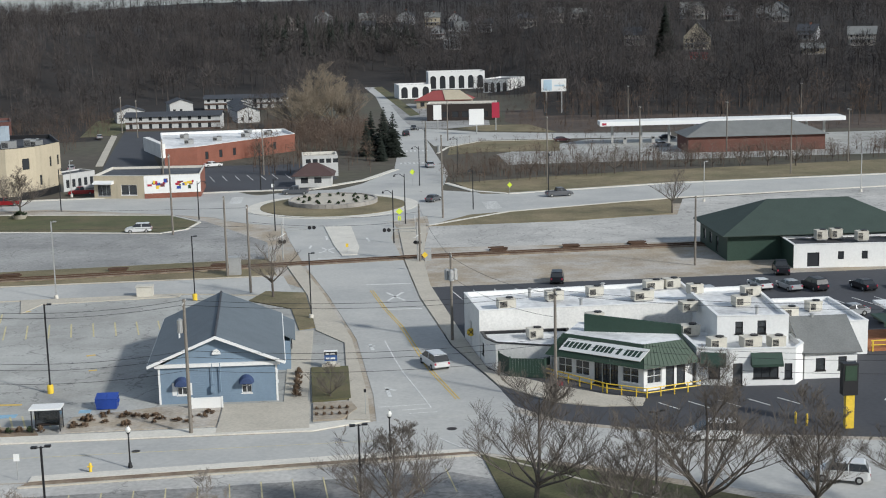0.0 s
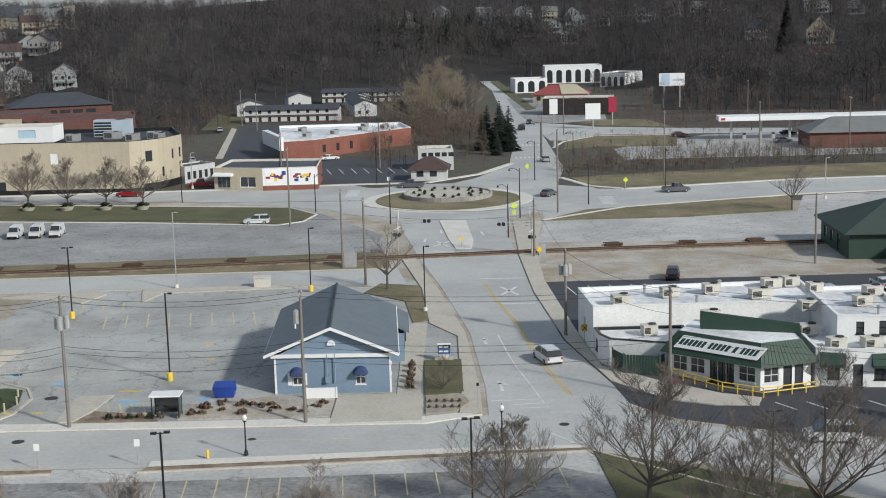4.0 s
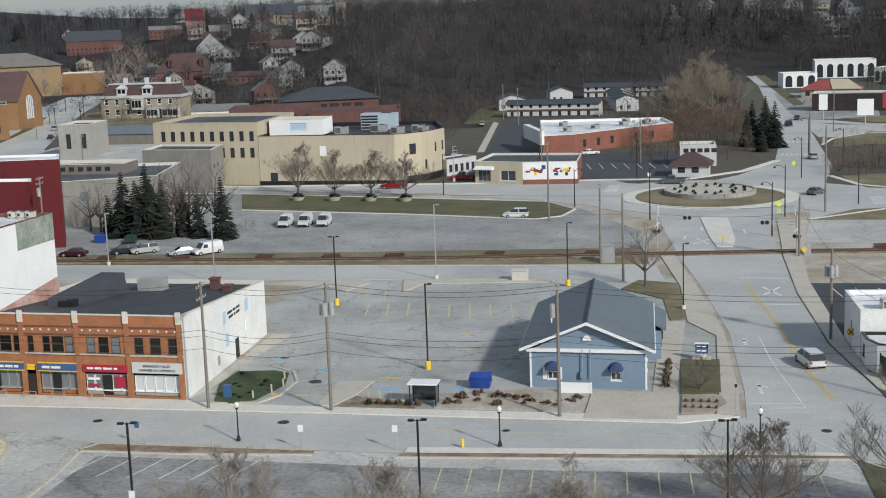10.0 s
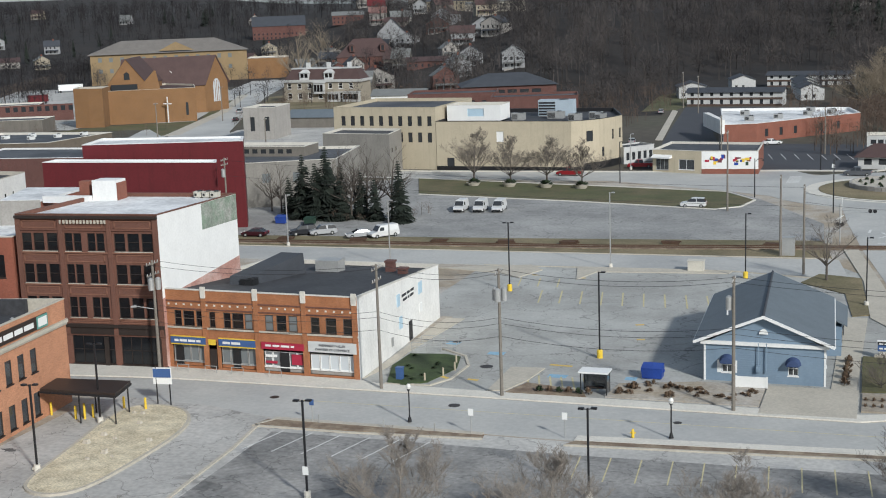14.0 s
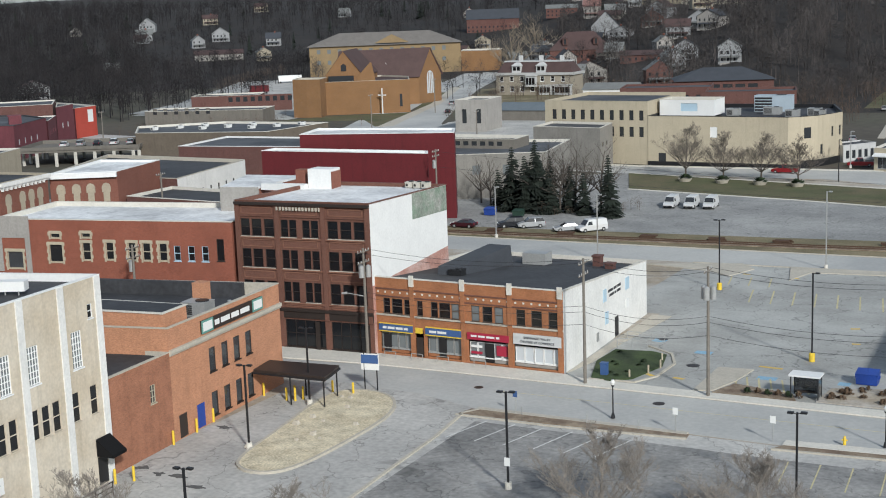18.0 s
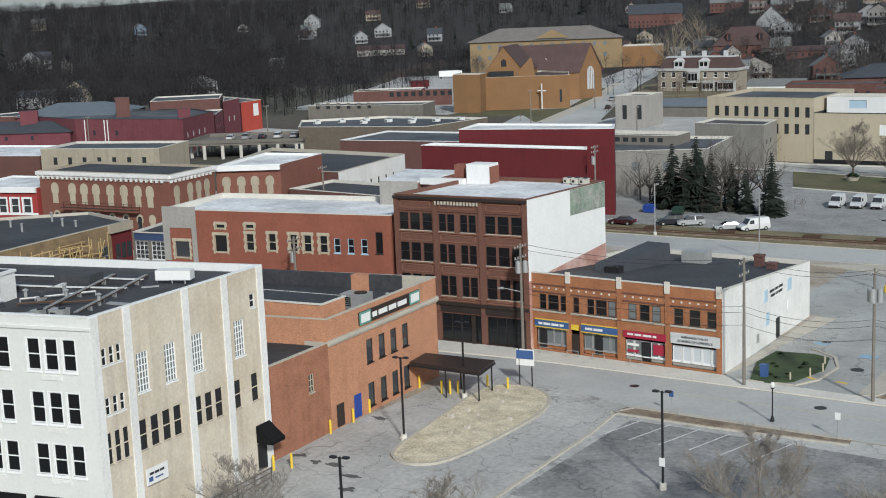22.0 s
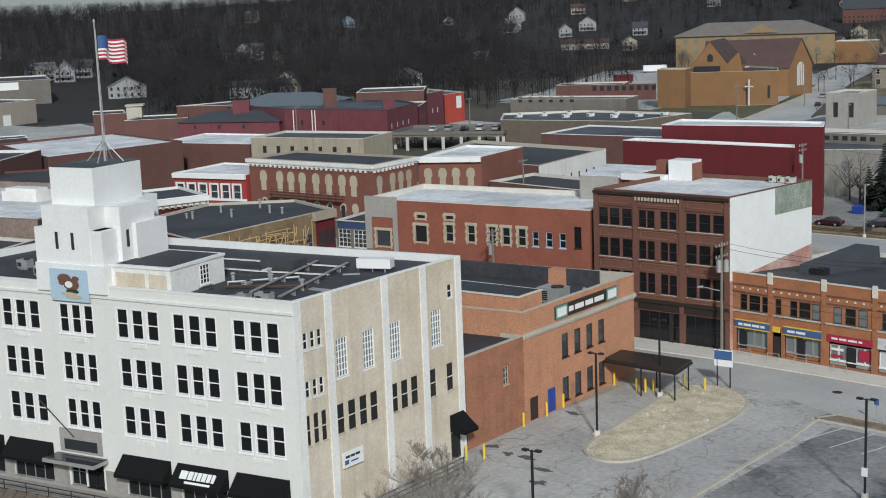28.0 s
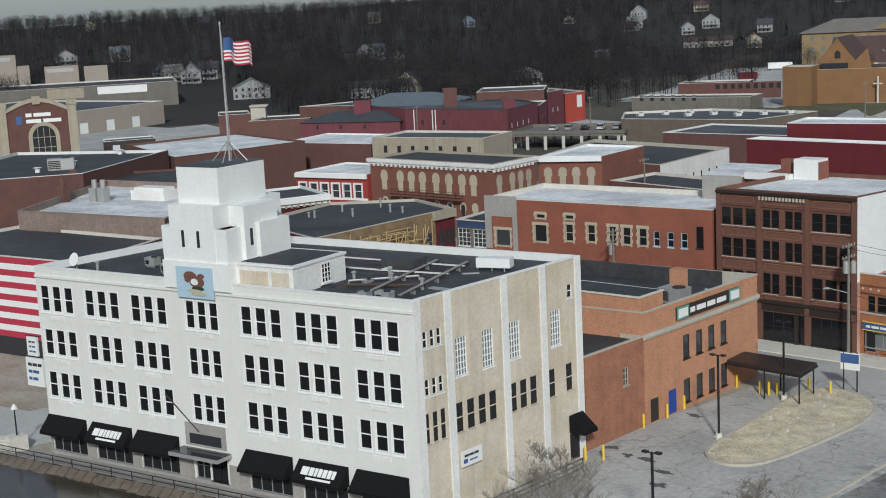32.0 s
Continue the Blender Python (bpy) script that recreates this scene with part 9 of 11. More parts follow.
def mass(name, places, templates, material, label, category, kind="stuff"):
    """places: rows x, y, z, height, spread, turn."""
    out = []
    for k, (x, y, z, h, sp, a) in enumerate(places):
        t = templates[k % len(templates)]
        c, s = math.cos(a), math.sin(a)
        v = np.empty_like(t)
        v[..., 0] = (t[..., 0] * c - t[..., 1] * s) * h * sp + x
        v[..., 1] = (t[..., 0] * s + t[..., 1] * c) * h * sp + y
        v[..., 2] = t[..., 2] * h + z
        out.append(v.reshape(-1, 3))
    v = np.concatenate(out)
    me = bpy.data.meshes.new(name)
    n = len(v)
    me.vertices.add(n)
    me.loops.add(n)
    me.polygons.add(n // 3)
    me.vertices.foreach_set("co", v.ravel())
    me.loops.foreach_set("vertex_index", np.arange(n, dtype=np.int32))
    me.polygons.foreach_set("loop_start", np.arange(0, n, 3, dtype=np.int32))
    me.polygons.foreach_set("loop_total", np.full(n // 3, 3, dtype=np.int32))
    me.materials.append(material)
    me.update(calc_edges=True)
    ob = new(name, me)
    return tagged(ob, label, category, "", kind)


CLEAR = ((-60, 480, 34), (-45, 535, 40), (-265, 430, 60), (-373, 645, 50), (48, 630, 42), (40, 540, 30), (-140, 482, 26), (-218, 492, 34), (-180, 470, 20), (-300, 520, 60), (-390, 190, 40), (-520, 290, 70), (-600, 340, 60), (-310, 310, 40), (-310, 250, 40), (-340, 560, 40), (-345, 300, 30), (-250, 300, 60), (75, 492, 12))


def is_clear(x, y):
    if 2 < x < 30 and y < 770:
        return False
    t = (y - 480) / 350
    if -0.3 < t < 1 and abs(x - (-252 - 135 * t)) < 11:
        return False
    return all((x - a) ** 2 + (y - b) ** 2 > r * r for a, b, r in CLEAR)


# houses that stand free of the trees: x, y, width
OPEN = ((-273, 667, 32), (-285, 736, 17), (-226, 687, 13), (-168, 581, 16), (-226, 630, 20), (-222, 710, 11), (-300, 897, 40), (-255, 858, 38), (-451, 930, 40), (-407, 961, 24), (-469, 378, 28), (-642, 512, 12),
        (-754, 899, 22), (-545, 715, 31), (-636, 842, 13), (180, 691, 14), (226, 649, 11), (257, 668, 13), (-613, 332, 8), (-532, 354, 17), (-512, 723, 9), (-620, 795, 8), (-573, 821, 9), (-648, 395, 12), (-662, 415, 8), (-357, 897, 12), (-317, 874, 9), (-314, 830, 13),
        (19, 1024, 10), (48, 1040, 12), (66, 1001, 12), (82, 995, 9), (-14, 1033, 12), (232, 906, 12), (269, 837, 11), (240, 700, 9))


def in_garden(x, y):
    r, az = math.hypot(x, y), math.atan2(-x, y)
    for a, b, w in OPEN:
        q = math.hypot(a, b)
        if q - 110 < r < q + w and abs(math.atan2(-a, b) - az) < (w * 0.5 + 2) / q:
            return True
    return False


def scatter(rng, n, a0, a1, r0, r1, h0, h1, need=None, power=1.0):
    out = []
    while len(out) < n:
        az, f = rng.uniform(a0, a1), rng.random() ** power
        s = float(np.interp(az, AZ, R_START))
        r = (s - 12 + r0) + (r1 - s - r0) * f
        x, y = -math.sin(radians(az)) * r, math.cos(radians(az)) * r
        if is_clear(x, y) and (rng.random() < 0.3 or not in_garden(x, y)):
            out.append((x, y, hz(x, y) - 0.2, rng.uniform(h0, h1), rng.uniform(0.8, 1.3), rng.uniform(0, 6.28)))
    return out


wr = random.Random(77)
TW = [wood_template(wr) for _ in range(6)]
TWS = [wood_template(wr, 96) for _ in range(4)]
TC = [conifer_template(wr) for _ in range(3)]
mass("woods_east", scatter(wr, 2700, -27, 23, 0, 1020, 14, 22, power=0.75), TW, WOODS, "dense bare winter woods on the hillside", "woods")
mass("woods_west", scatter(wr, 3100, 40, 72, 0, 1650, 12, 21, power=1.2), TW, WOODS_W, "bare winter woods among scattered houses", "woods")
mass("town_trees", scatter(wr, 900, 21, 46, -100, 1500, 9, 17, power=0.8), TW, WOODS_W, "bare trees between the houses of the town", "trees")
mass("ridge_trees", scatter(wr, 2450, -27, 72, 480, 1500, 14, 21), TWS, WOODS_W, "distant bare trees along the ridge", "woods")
mass("town_trees", [(-math.sin(a) * r, math.cos(a) * r, hz(-math.sin(a) * r, math.cos(a) * r) - 0.2, wr.uniform(8, 14), wr.uniform(1.0, 1.5), wr.uniform(0, 6.28)) for a, r in [(radians(wr.uniform(15, 34)), wr.uniform(520, 900)) for _ in range(430)] if wr.random() < 0.4 or not in_garden(-math.sin(a) * r, math.cos(a) * r) and is_clear(-math.sin(a) * r, math.cos(a) * r)], TW, WOODS, "bare trees between the hillside houses", "trees")
mass("evergreens", [q for q in scatter(wr, 60, -3, 3.5, 160, 900, 13, 18)] + scatter(wr, 70, 20, 70, 60, 1400, 9, 15), TC, NEEDLES, "scattered dark evergreen trees", "trees")
sc = []
for k in range(820):
    x = wr.uniform(22, 260)
    y = 300 + wr.uniform(0, 26) + (x - 20) * 0.12 + (8 if x > 60 else 0)
    sc.append((x, y, -0.1, wr.uniform(2.4, 5.2), wr.uniform(1.0, 1.9), wr.uniform(0, 6.28)))
for k in range(110):
    sc.append((wr.uniform(28, 70), wr.uniform(322, 366), -0.1, wr.uniform(2, 5), 1.5, wr.uniform(0, 6.28)))
for k in range(140):
    sc.append((wr.uniform(-24, 6), wr.uniform(325, 440), -0.1, wr.uniform(4, 9), 1.4, wr.uniform(0, 6.28)))
for k in range(60):
    sc.append((wr.uniform(-108, -84), wr.uniform(224, 236), 0, wr.uniform(1.0, 3.0), 1.6, wr.uniform(0, 6.28)))
for k in range(34):
    t = k / 33
    sc.append((-384 - 62 * t, 505 + 145 * t, 0, 7.5, 1.5, k * 1.7))
for k in range(60):
    sc.append((wr.uniform(-300, -215), wr.uniform(330, 400), 0, wr.uniform(1.5, 4), 1.6, wr.uniform(0, 6.28)))
mass("scrub", sc, TWS, TWIG_R, "brown bare scrub on the bank", "bushes")
KEEP = ((-315, 290, 58), (-375, 255, 30), (-290, 375, 34), (-390, 545, 66), (-265, 430, 58), (-500, 240, 80), (-600, 300, 66), (-365, 165, 34), (-395, 225, 50), (-240, 345, 34), (-445, 290, 30))
edge = []
while len(edge) < 760:
    az, r = radians(wr.uniform(31, 67)), wr.uniform(420, 800)
    x, y = -math.sin(az) * r, math.cos(az) * r
    if all((x - a) ** 2 + (y - b) ** 2 > c * c for a, b, c in KEEP) and is_clear(x, y):
        edge.append((x, y, hz(x, y) - 0.2, wr.uniform(11, 18), wr.uniform(0.9, 1.5), wr.uniform(0, 6.28)))
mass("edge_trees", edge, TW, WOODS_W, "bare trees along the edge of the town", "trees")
yard = []
for k in range(90):
    yard.append((wr.uniform(-232, -130), wr.uniform(455, 540), 0, wr.uniform(4, 9), 1.4, wr.uniform(0, 6.28)))
for k in range(26):
    yard.append((-209 - 1.1 * k + wr.uniform(-1, 1), 395 + 4.2 * k, 0, wr.uniform(3, 6), 1.4, wr.uniform(0, 6.28)))
mass("garden_trees", yard, TWS, TWIG_R, "bare garden trees and bushes on the lawn", "trees")
slope = []
for k in range(200):
    slope.append((wr.uniform(78, 230), wr.uniform(430, 660), 0, wr.uniform(11, 18), wr.uniform(0.9, 1.4), wr.uniform(0, 6.28)))
for k in range(90):
    slope.append((wr.uniform(-34, 0), wr.uniform(470, 660), 0, wr.uniform(7, 13), 1.2, wr.uniform(0, 6.28)))
for k in range(70):
    slope.append((wr.uniform(-115, -86), wr.uniform(430, 540), 0, wr.uniform(7, 12), 1.2, wr.uniform(0, 6.28)))
for k in range(90):
    slope.append((wr.uniform(52, 80), wr.uniform(560, 700), 0, wr.uniform(6, 11), 1.2, wr.uniform(0, 6.28)))
mass("slope_trees", [(x, y, hz(x, y) - 0.2, h, sp, a) for x, y, z, h, sp, a in slope if not (30 < x < 82 and 600 < y < 690)], TW, WOODS, "bare trees on the lower slope by the road", "trees")
brush = []
for k in range(420):
    x, y = wr.uniform(26, 80), wr.uniform(385, 620)
    if not (22 < x < 56 and (462 < y < 492 or 528 < y < 560 or 580 < y < 610 or 405 < y < 445)):
        brush.append((x, y, -0.1, wr.uniform(1.0, 2.6), 1.7, wr.uniform(0, 6.28)))
for k in range(520):
    x, y = wr.uniform(58, 250), wr.uniform(398, 500)
    brush.append((x, y, hz(x, y) - 0.1, wr.uniform(1.2, 4.0), 1.5, wr.uniform(0, 6.28)))
for k in range(90):
    x, y = wr.uniform(60, 250), wr.uniform(400, 500)
    brush.append((x, y, hz(x, y) - 0.1, wr.uniform(9, 16), 1.0, wr.uniform(0, 6.28)))
for k in range(170):
    x, y = wr.uniform(-128, -78), wr.uniform(385, 520)
    brush.append((x, y, hz(x, y) - 0.1, wr.uniform(3, 8), 1.3, wr.uniform(0, 6.28)))
for k in range(120):
    x, y = wr.uniform(-40, 6), wr.uniform(400, 470)
    brush.append((x, y, -0.1, wr.uniform(3, 8), 1.3, wr.uniform(0, 6.28)))
thicket = []
for k in range(95):
    x, y = wr.uniform(-14, 7), wr.uniform(372, 440)
    thicket.append((x, y, -0.1, wr.uniform(4, 7.5), 1.5, wr.uniform(0, 6.28)))
mass("thicket", thicket, TW, TWIG_R, "dense brown thicket beside the spruces", "bushes")
mass("brush", brush, TWS, TWIG_R, "low brown brush beside the hillside road", "bushes")

# ---- poles, lamps and wires ----
def utility_pole(x, y, h, arms=(0.5,), cans=0, lamp=None, label="weathered timber utility pole with crossarm", rz=90.0):
    e = thing("utility_pole", x, y, 0, label, "utility pole", "utility poles")
    part("pole", M().tube((x, y, -0.1), (x, y, h), 0.19, 0.13, 8), POLE_W, e)
    c, s = math.cos(radians(rz)), math.sin(radians(rz))
    for d in arms:
        z = h - d
        a, b = (x - c * 1.2, y - s * 1.2, z), (x + c * 1.2, y + s * 1.2, z)
        ob = part("crossarm", M().tube(a, b, 0.08, 0.08, 4), POLE_W, e)
        for t in (-1.1, -0.5, 0.5, 1.1):
            part("insulator", M().tube((x + c * t, y + s * t, z + 0.05), (x + c * t, y + s * t, z + 0.28), 0.06, 0.04, 6), METAL_G, ob)
    for k in range(cans):
        a = radians(rz) + 1.2 + k * 1.9
        cx, cy = x + 0.5 * math.cos(a), y + 0.5 * math.sin(a)
        part("transformer", M().tube((cx, cy, h - 3.2), (cx, cy, h - 2.0), 0.3, 0.3, 12).tube((cx, cy, h - 2.0), (cx, cy, h - 1.85), 0.3, 0.12, 12), METAL_G, e, "grey transformer can")
    if lamp:
        dx, dy, z = lamp
        ob = part("lamp_arm", M().tube((x, y, z - 0.4), (x + dx, y + dy, z), 0.045, 0.04, 6), METAL_G, e)
        part("lamp_head", M().tube((x + dx, y + dy, z), (x + dx * 1.3, y + dy * 1.3, z - 0.05), 0.16, 0.1, 8), METAL_G, ob)
    return e


POLES = {"w": (-77.2, 125.6, 12.6), "a": (-51.0, 124.9, 13.1), "b": (-38.2, 125.1, 13.0), "c": (-15.5, 125.0, 13.0), "e": (20.0, 130.3, 11.5), "d": (11.8, 157.1, 10.6), "f": (60.0, 118, 11.5)}
utility_pole(*POLES["w"], arms=(0.4, 1.6), cans=3, lamp=(-1.9, -0.7, 7.6))
utility_pole(*POLES["a"], arms=(0.5, 1.7))
utility_pole(*POLES["b"], arms=(0.4,), cans=3)
utility_pole(*POLES["c"], arms=(0.4,), cans=1)
utility_pole(*POLES["e"], arms=(0.4,))
utility_pole(*POLES["d"], arms=(0.3,), cans=3)
utility_pole(-105, 120, 12.5, arms=(0.4, 1.5), cans=1)
utility_pole(-18.4, 202.7, 12.1, arms=(0.4,))
utility_pole(-14.1, 189.9, 12.5, arms=(0.4,))
utility_pole(-31.4, 243.7, 14.5, arms=(0.6,))
utility_pole(17.7, 252.6, 15.6, arms=(0.5,), cans=1)
utility_pole(10.9, 208.6, 9.1, arms=(0.2, 0.8))
utility_pole(51.6, 197.8, 10.5, arms=())
utility_pole(-110, 204, 14, arms=(0.4, 1.2), cans=2)
for x, y, h in ((44, 296, 15), (72, 330, 14), (96, 338, 14), (100, 300, 14), (120, 318, 13), (143, 420, 13), (90, 430, 13), (30, 400, 12), (-66, 440, 12), (-74, 460, 12), (-150, 300, 12), (-210, 350, 12), (-226, 420, 12), (-270, 300, 11), (-290, 250, 12), (-150, 180, 12), (20, 340, 11), (-40, 300, 12), (-20, 330, 11)):
    utility_pole(x, y, h, arms=(0.4,))


def wire(p, q, sag):
    """One thin hanging tube of shared rings."""
    a, b, m = Vector(p), Vector(q), M()
    d = (b - a).normalized()
    side = d.cross(Vector((0, 0, 1))).normalized() * 0.022
    up = Vector((0, 0, 0.022))
    for k in range(9):
        t = k / 8
        v = a.lerp(b, t)
        v.z -= sag * 4 * t * (1 - t)
        m.v += [tuple(v + side), tuple(v - side * 0.5 + up * 0.87), tuple(v - side * 0.5 - up * 0.87)]
        if k:
            o = 3 * (k - 1)
            for e in range(3):
                m.f.append((o + e, o + (e + 1) % 3, o + 3 + (e + 1) % 3, o + 3 + e))
                m.i.append(0)
    return m


def span(k1, k2, drops):
    (x1, y1, h1), (x2, y2, h2) = POLES[k1], POLES[k2]
    for d, off in drops:
        solo("overhead_wire", wire((x1, y1 + off, h1 - d), (x2, y2 + off, h2 - d), 0.8), METAL_BK, "thin black overhead wire between poles", "wire", group="overhead wires", origin=(x1, y1, h1 - d))


for k1, k2 in (("w", "a"), ("a", "b"), ("b", "c"), ("c", "e"), ("e", "f")):
    span(k1, k2, ((0.3, 1.1), (0.3, -1.1), (4.9, 0.0), (5.5, 0.0), (6.8, 0.0)))
span("e", "d", ((0.4, 0), (2.8, 0)))
POLES["g"], POLES["h"], POLES["i"] = (10.9, 208.6, 9.1), (-14.1, 189.9, 12.5), (-110, 204, 14)
span("d", "g", ((0.4, 0),))
span("h", "g", ((1.2, 0), (2.4, 0)))
span("i", "h", ((0.4, 0), (3.0, 0)))


def lot_lamp(x, y, h, heads=2, rz=0.0, yellow=False, sign=False, label="black steel car park lamp post", material=None):
    material = material or METAL_BK
    e = thing("lamp_post", x, y, 0, label, "lamp post", "car park lamps")
    if yellow:
        part("base", M().tube((x, y, 0), (x, y, 0.85), 0.33, 0.33, 12).tube((x, y, 0.85), (x, y, 0.95), 0.33, 0.25, 12), YELLOW, e, "yellow concrete base")
    else:
        part("base", M().tube((x, y, 0), (x, y, 0.6), 0.3, 0.28, 12), CONCRETE, e)
    part("pole", M().box(x - 0.075, y - 0.075, 0.5, x + 0.075, y + 0.075, h), material, e)
    c, s = math.cos(radians(rz)), math.sin(radians(rz))
    for k in range(heads):
        d = 1 if k == 0 else -1
        part("arm", M().tube((x, y, h - 0.1), (x + c * 0.5 * d, y + s * 0.5 * d, h - 0.05), 0.04, 0.04, 6), material, e)
        part("lamp_head", M().prism(rect(x + c * 0.5 * d - 0.23, y + s * 0.5 * d - 0.16, 0.46, 0.32), h - 0.1, h + 0.05), material, e)
    if sign:
        part("notice", M().box(x - 0.25, y - 0.14, 2.0, x + 0.25, y - 0.1, 2.7), SIGN_W, e)
    return e


lot_lamp(-31.9, 141.4, 9.6, 1, 0, True)
lot_lamp(-51.2, 172.7, 9.4, 2, 20, True)
lot_lamp(-21.5, 186.1, 9.0, 1, 0, True)
lot_lamp(-45.5, 94.7, 8.2, 2, 15, False, True)
lot_lamp(-23.6, 100.0, 7.4, 2, 15)
lot_lamp(0.2, 102.0, 7.4, 2, 15)
lot_lamp(24.0, 103.5, 7.0, 2, 15)
lot_lamp(-71.4, 95.1, 7.8, 2, 15)
lot_lamp(-73.7, 108.5, 7.9, 2, 15)
lot_lamp(-59.5, 71.5, 7.6, 2, 15)
lot_lamp(-5.2, 171.9, 8.6, 1, 0)
lot_lamp(-74.0, 187.0, 9.9, 1, 0, material=METAL_G, label="grey steel lane lamp post")
lot_lamp(-41.2, 190.5, 11.0, 1, 0, material=METAL_G, label="grey steel lane lamp post")
for x, y, h in ((-97, 200, 8.5), (70, 262, 8), (104, 268, 8), (-84, 300, 8), (-60, 300, 8)):
    lot_lamp(x, y, h, 1, 0, material=METAL_G, label="slim grey street lamp post")


def globe_lamp(x, y, h=3.8):
    e = thing("street_lamp", x, y, 0.1, "black post-top street lamp with a white globe", "street lamp", "globe lamps")
    part("base", M().tube((x, y, 0.1), (x, y, 0.55), 0.22, 0.12, 10), METAL_BK, e)
    part("post", M().tube((x, y, 0.5), (x, y, h - 0.65), 0.075, 0.06, 8), METAL_BK, e)
    part("collar", M().tube((x, y, h - 0.68), (x, y, h - 0.5), 0.1, 0.2, 10), METAL_BK, e)
    part("globe", M().tube((x, y, h - 0.5), (x, y, h - 0.25), 0.17, 0.24, 12).tube((x, y, h - 0.25), (x, y, h), 0.24, 0.1, 12), LAMP_GL, e, "white acorn globe")
    part("finial", M().tube((x, y, h), (x, y, h + 0.15), 0.05, 0.02, 6), METAL_BK, e)


for x, y in ((-44.3, 115.2), (-19.8, 115.9), (3.0, 117.2), (-131, 51)):
    globe_lamp(x, y)


def arm_lamp(x, y, h, dx, dy):
    e = thing("road_lamp", x, y, 0, "tall black road lamp with a curved arm", "street lamp", "road lamps")
    part("pole", M().tube((x, y, 0), (x, y, h), 0.12, 0.08, 8), METAL_BK, e)
    part("arm", M().tube((x, y, h - 0.6), (x + dx * 0.5, y + dy * 0.5, h), 0.05, 0.05, 6).tube((x + dx * 0.5, y + dy * 0.5, h), (x + dx, y + dy, h - 0.15), 0.05, 0.05, 6), METAL_BK, e)
    part("lamp_head", M().tube((x + dx, y + dy, h - 0.15), (x + dx, y + dy, h - 0.5), 0.08, 0.25, 10), METAL_BK, e)


for x, y, h, dx, dy in ((7.5, 226.5, 9.0, -1.6, 0.4), (10.4, 247.2, 9.2, -1.8, 0.5), (24.3, 261.9, 7.8, -0.6, 1.4), (-28.5, 260.6, 7.4, 1.5, 0.6), (-13.2, 243.7, 9.5, 0.4, 1.6), (-19, 300, 8.8, 0.6, -1.6), (16, 300, 8.8, -1.5, -0.7), (-58, 278.5, 8.6, 0.3, 1.6), (26, 318, 8.8, -1.6, 0.2), (20, 345, 8.8, -1.6, 0.2), (-40, 297, 8.2, 0.4, -1.5), (42, 281, 8.6, 0, -1.5)):
    arm_lamp(x, y, h, dx, dy)


def road_sign(x, y, h, shape, material, w=0.6, label="small road sign on a slim post", z=0.0):
    e = thing("road_sign", x, y, z, label, "road sign", "road signs")
    part("post", M().tube((x, y, z), (x, y, z + h), 0.04, 0.04, 6), METAL_G, e)
    m = M()
    if shape == "round":
        m.tube((x, y - 0.05, z + h - w / 2), (x, y - 0.08, z + h - w / 2), w / 2, w / 2, 16)
    elif shape == "diamond":
        r = [(x + a * w * 0.7, z + h - w * 0.6 + b * w * 0.7) for a, b in ((0, -1), (1, 0), (0, 1), (-1, 0))]
        m.face(*[(a, y - 0.06, b) for a, b in r]).face(*[(a, y - 0.03, b) for a, b in r[::-1]])
    else:
        m.box(x - w / 2, y - 0.08, z + h - w * 1.3, x + w / 2, y - 0.05, z + h)
    f = part("face", m, material, e)
    return e


YG = mat("fluorescent_sign", (0.62, 0.75, 0.06), 0.5, var=0.05)
road_sign(13.6, 152.5, 2.6, "round", YELLOW, 0.95, "round yellow railway warning sign")
part_x = thing("warning_cross", 13.6, 152.4, 0, "black cross strokes of the railway sign", "road sign")
part("stroke", M().hexa([(13.25, 152.34, 1.8), (13.35, 152.34, 1.8), (13.35, 152.4, 1.8), (13.25, 152.4, 1.8)], [(13.85, 152.34, 2.45), (13.95, 152.34, 2.45), (13.95, 152.4, 2.45), (13.85, 152.4, 2.45)]), INK, part_x)
part("stroke", M().hexa([(13.85, 152.34, 1.8), (13.95, 152.34, 1.8), (13.95, 152.4, 1.8), (13.85, 152.4, 1.8)], [(13.25, 152.34, 2.45), (13.35, 152.34, 2.45), (13.35, 152.4, 2.45), (13.25, 152.4, 2.45)]), INK, part_x)
road_sign(9.2, 243.6, 3.4, "diamond", YG, 0.9, "yellow-green diamond crossing sign")
road_sign(9.2, 243.7, 2.0, "plate", YG, 0.6, "yellow-green arrow plate under a sign")
road_sign(14.5, 301, 3.6, "diamond", YG, 0.9, "yellow-green diamond crossing sign")
road_sign(33.8, 281, 2.6, "diamond", YG, 0.8, "yellow-green diamond crossing sign")
road_sign(-0.4, 219, 1.4, "plate", YELLOW, 0.45, "yellow traffic marker on the island", 0.15)
road_sign(11.2, 200.5, 3.0, "diamond", YELLOW, 0.7, "yellow diamond warning sign")
road_sign(20.6, 131.2, 2.0, "round", SIGN_RD, 0.65, "red stop sign beside the street")
road_sign(-37.6, 113.3, 2.3, "plate", SIGN_W, 0.5, "small white parking sign on a post", 0.1)
road_sign(-29.0, 114.0, 2.3, "plate", SIGN_W, 0.5, "small white parking sign on a post", 0.1)
road_sign(-53.4, 113.2, 2.2, "plate", SIGN_BL, 0.45, "small blue disabled parking sign", 0.1)
road_sign(-16, 293, 2.4, "plate", SIGN_W, 0.6, "small white street sign")
road_sign(1.0, 128.5, 2.6, "plate", METAL_BK, 0.25, "slim dark street sign post", 0.1)
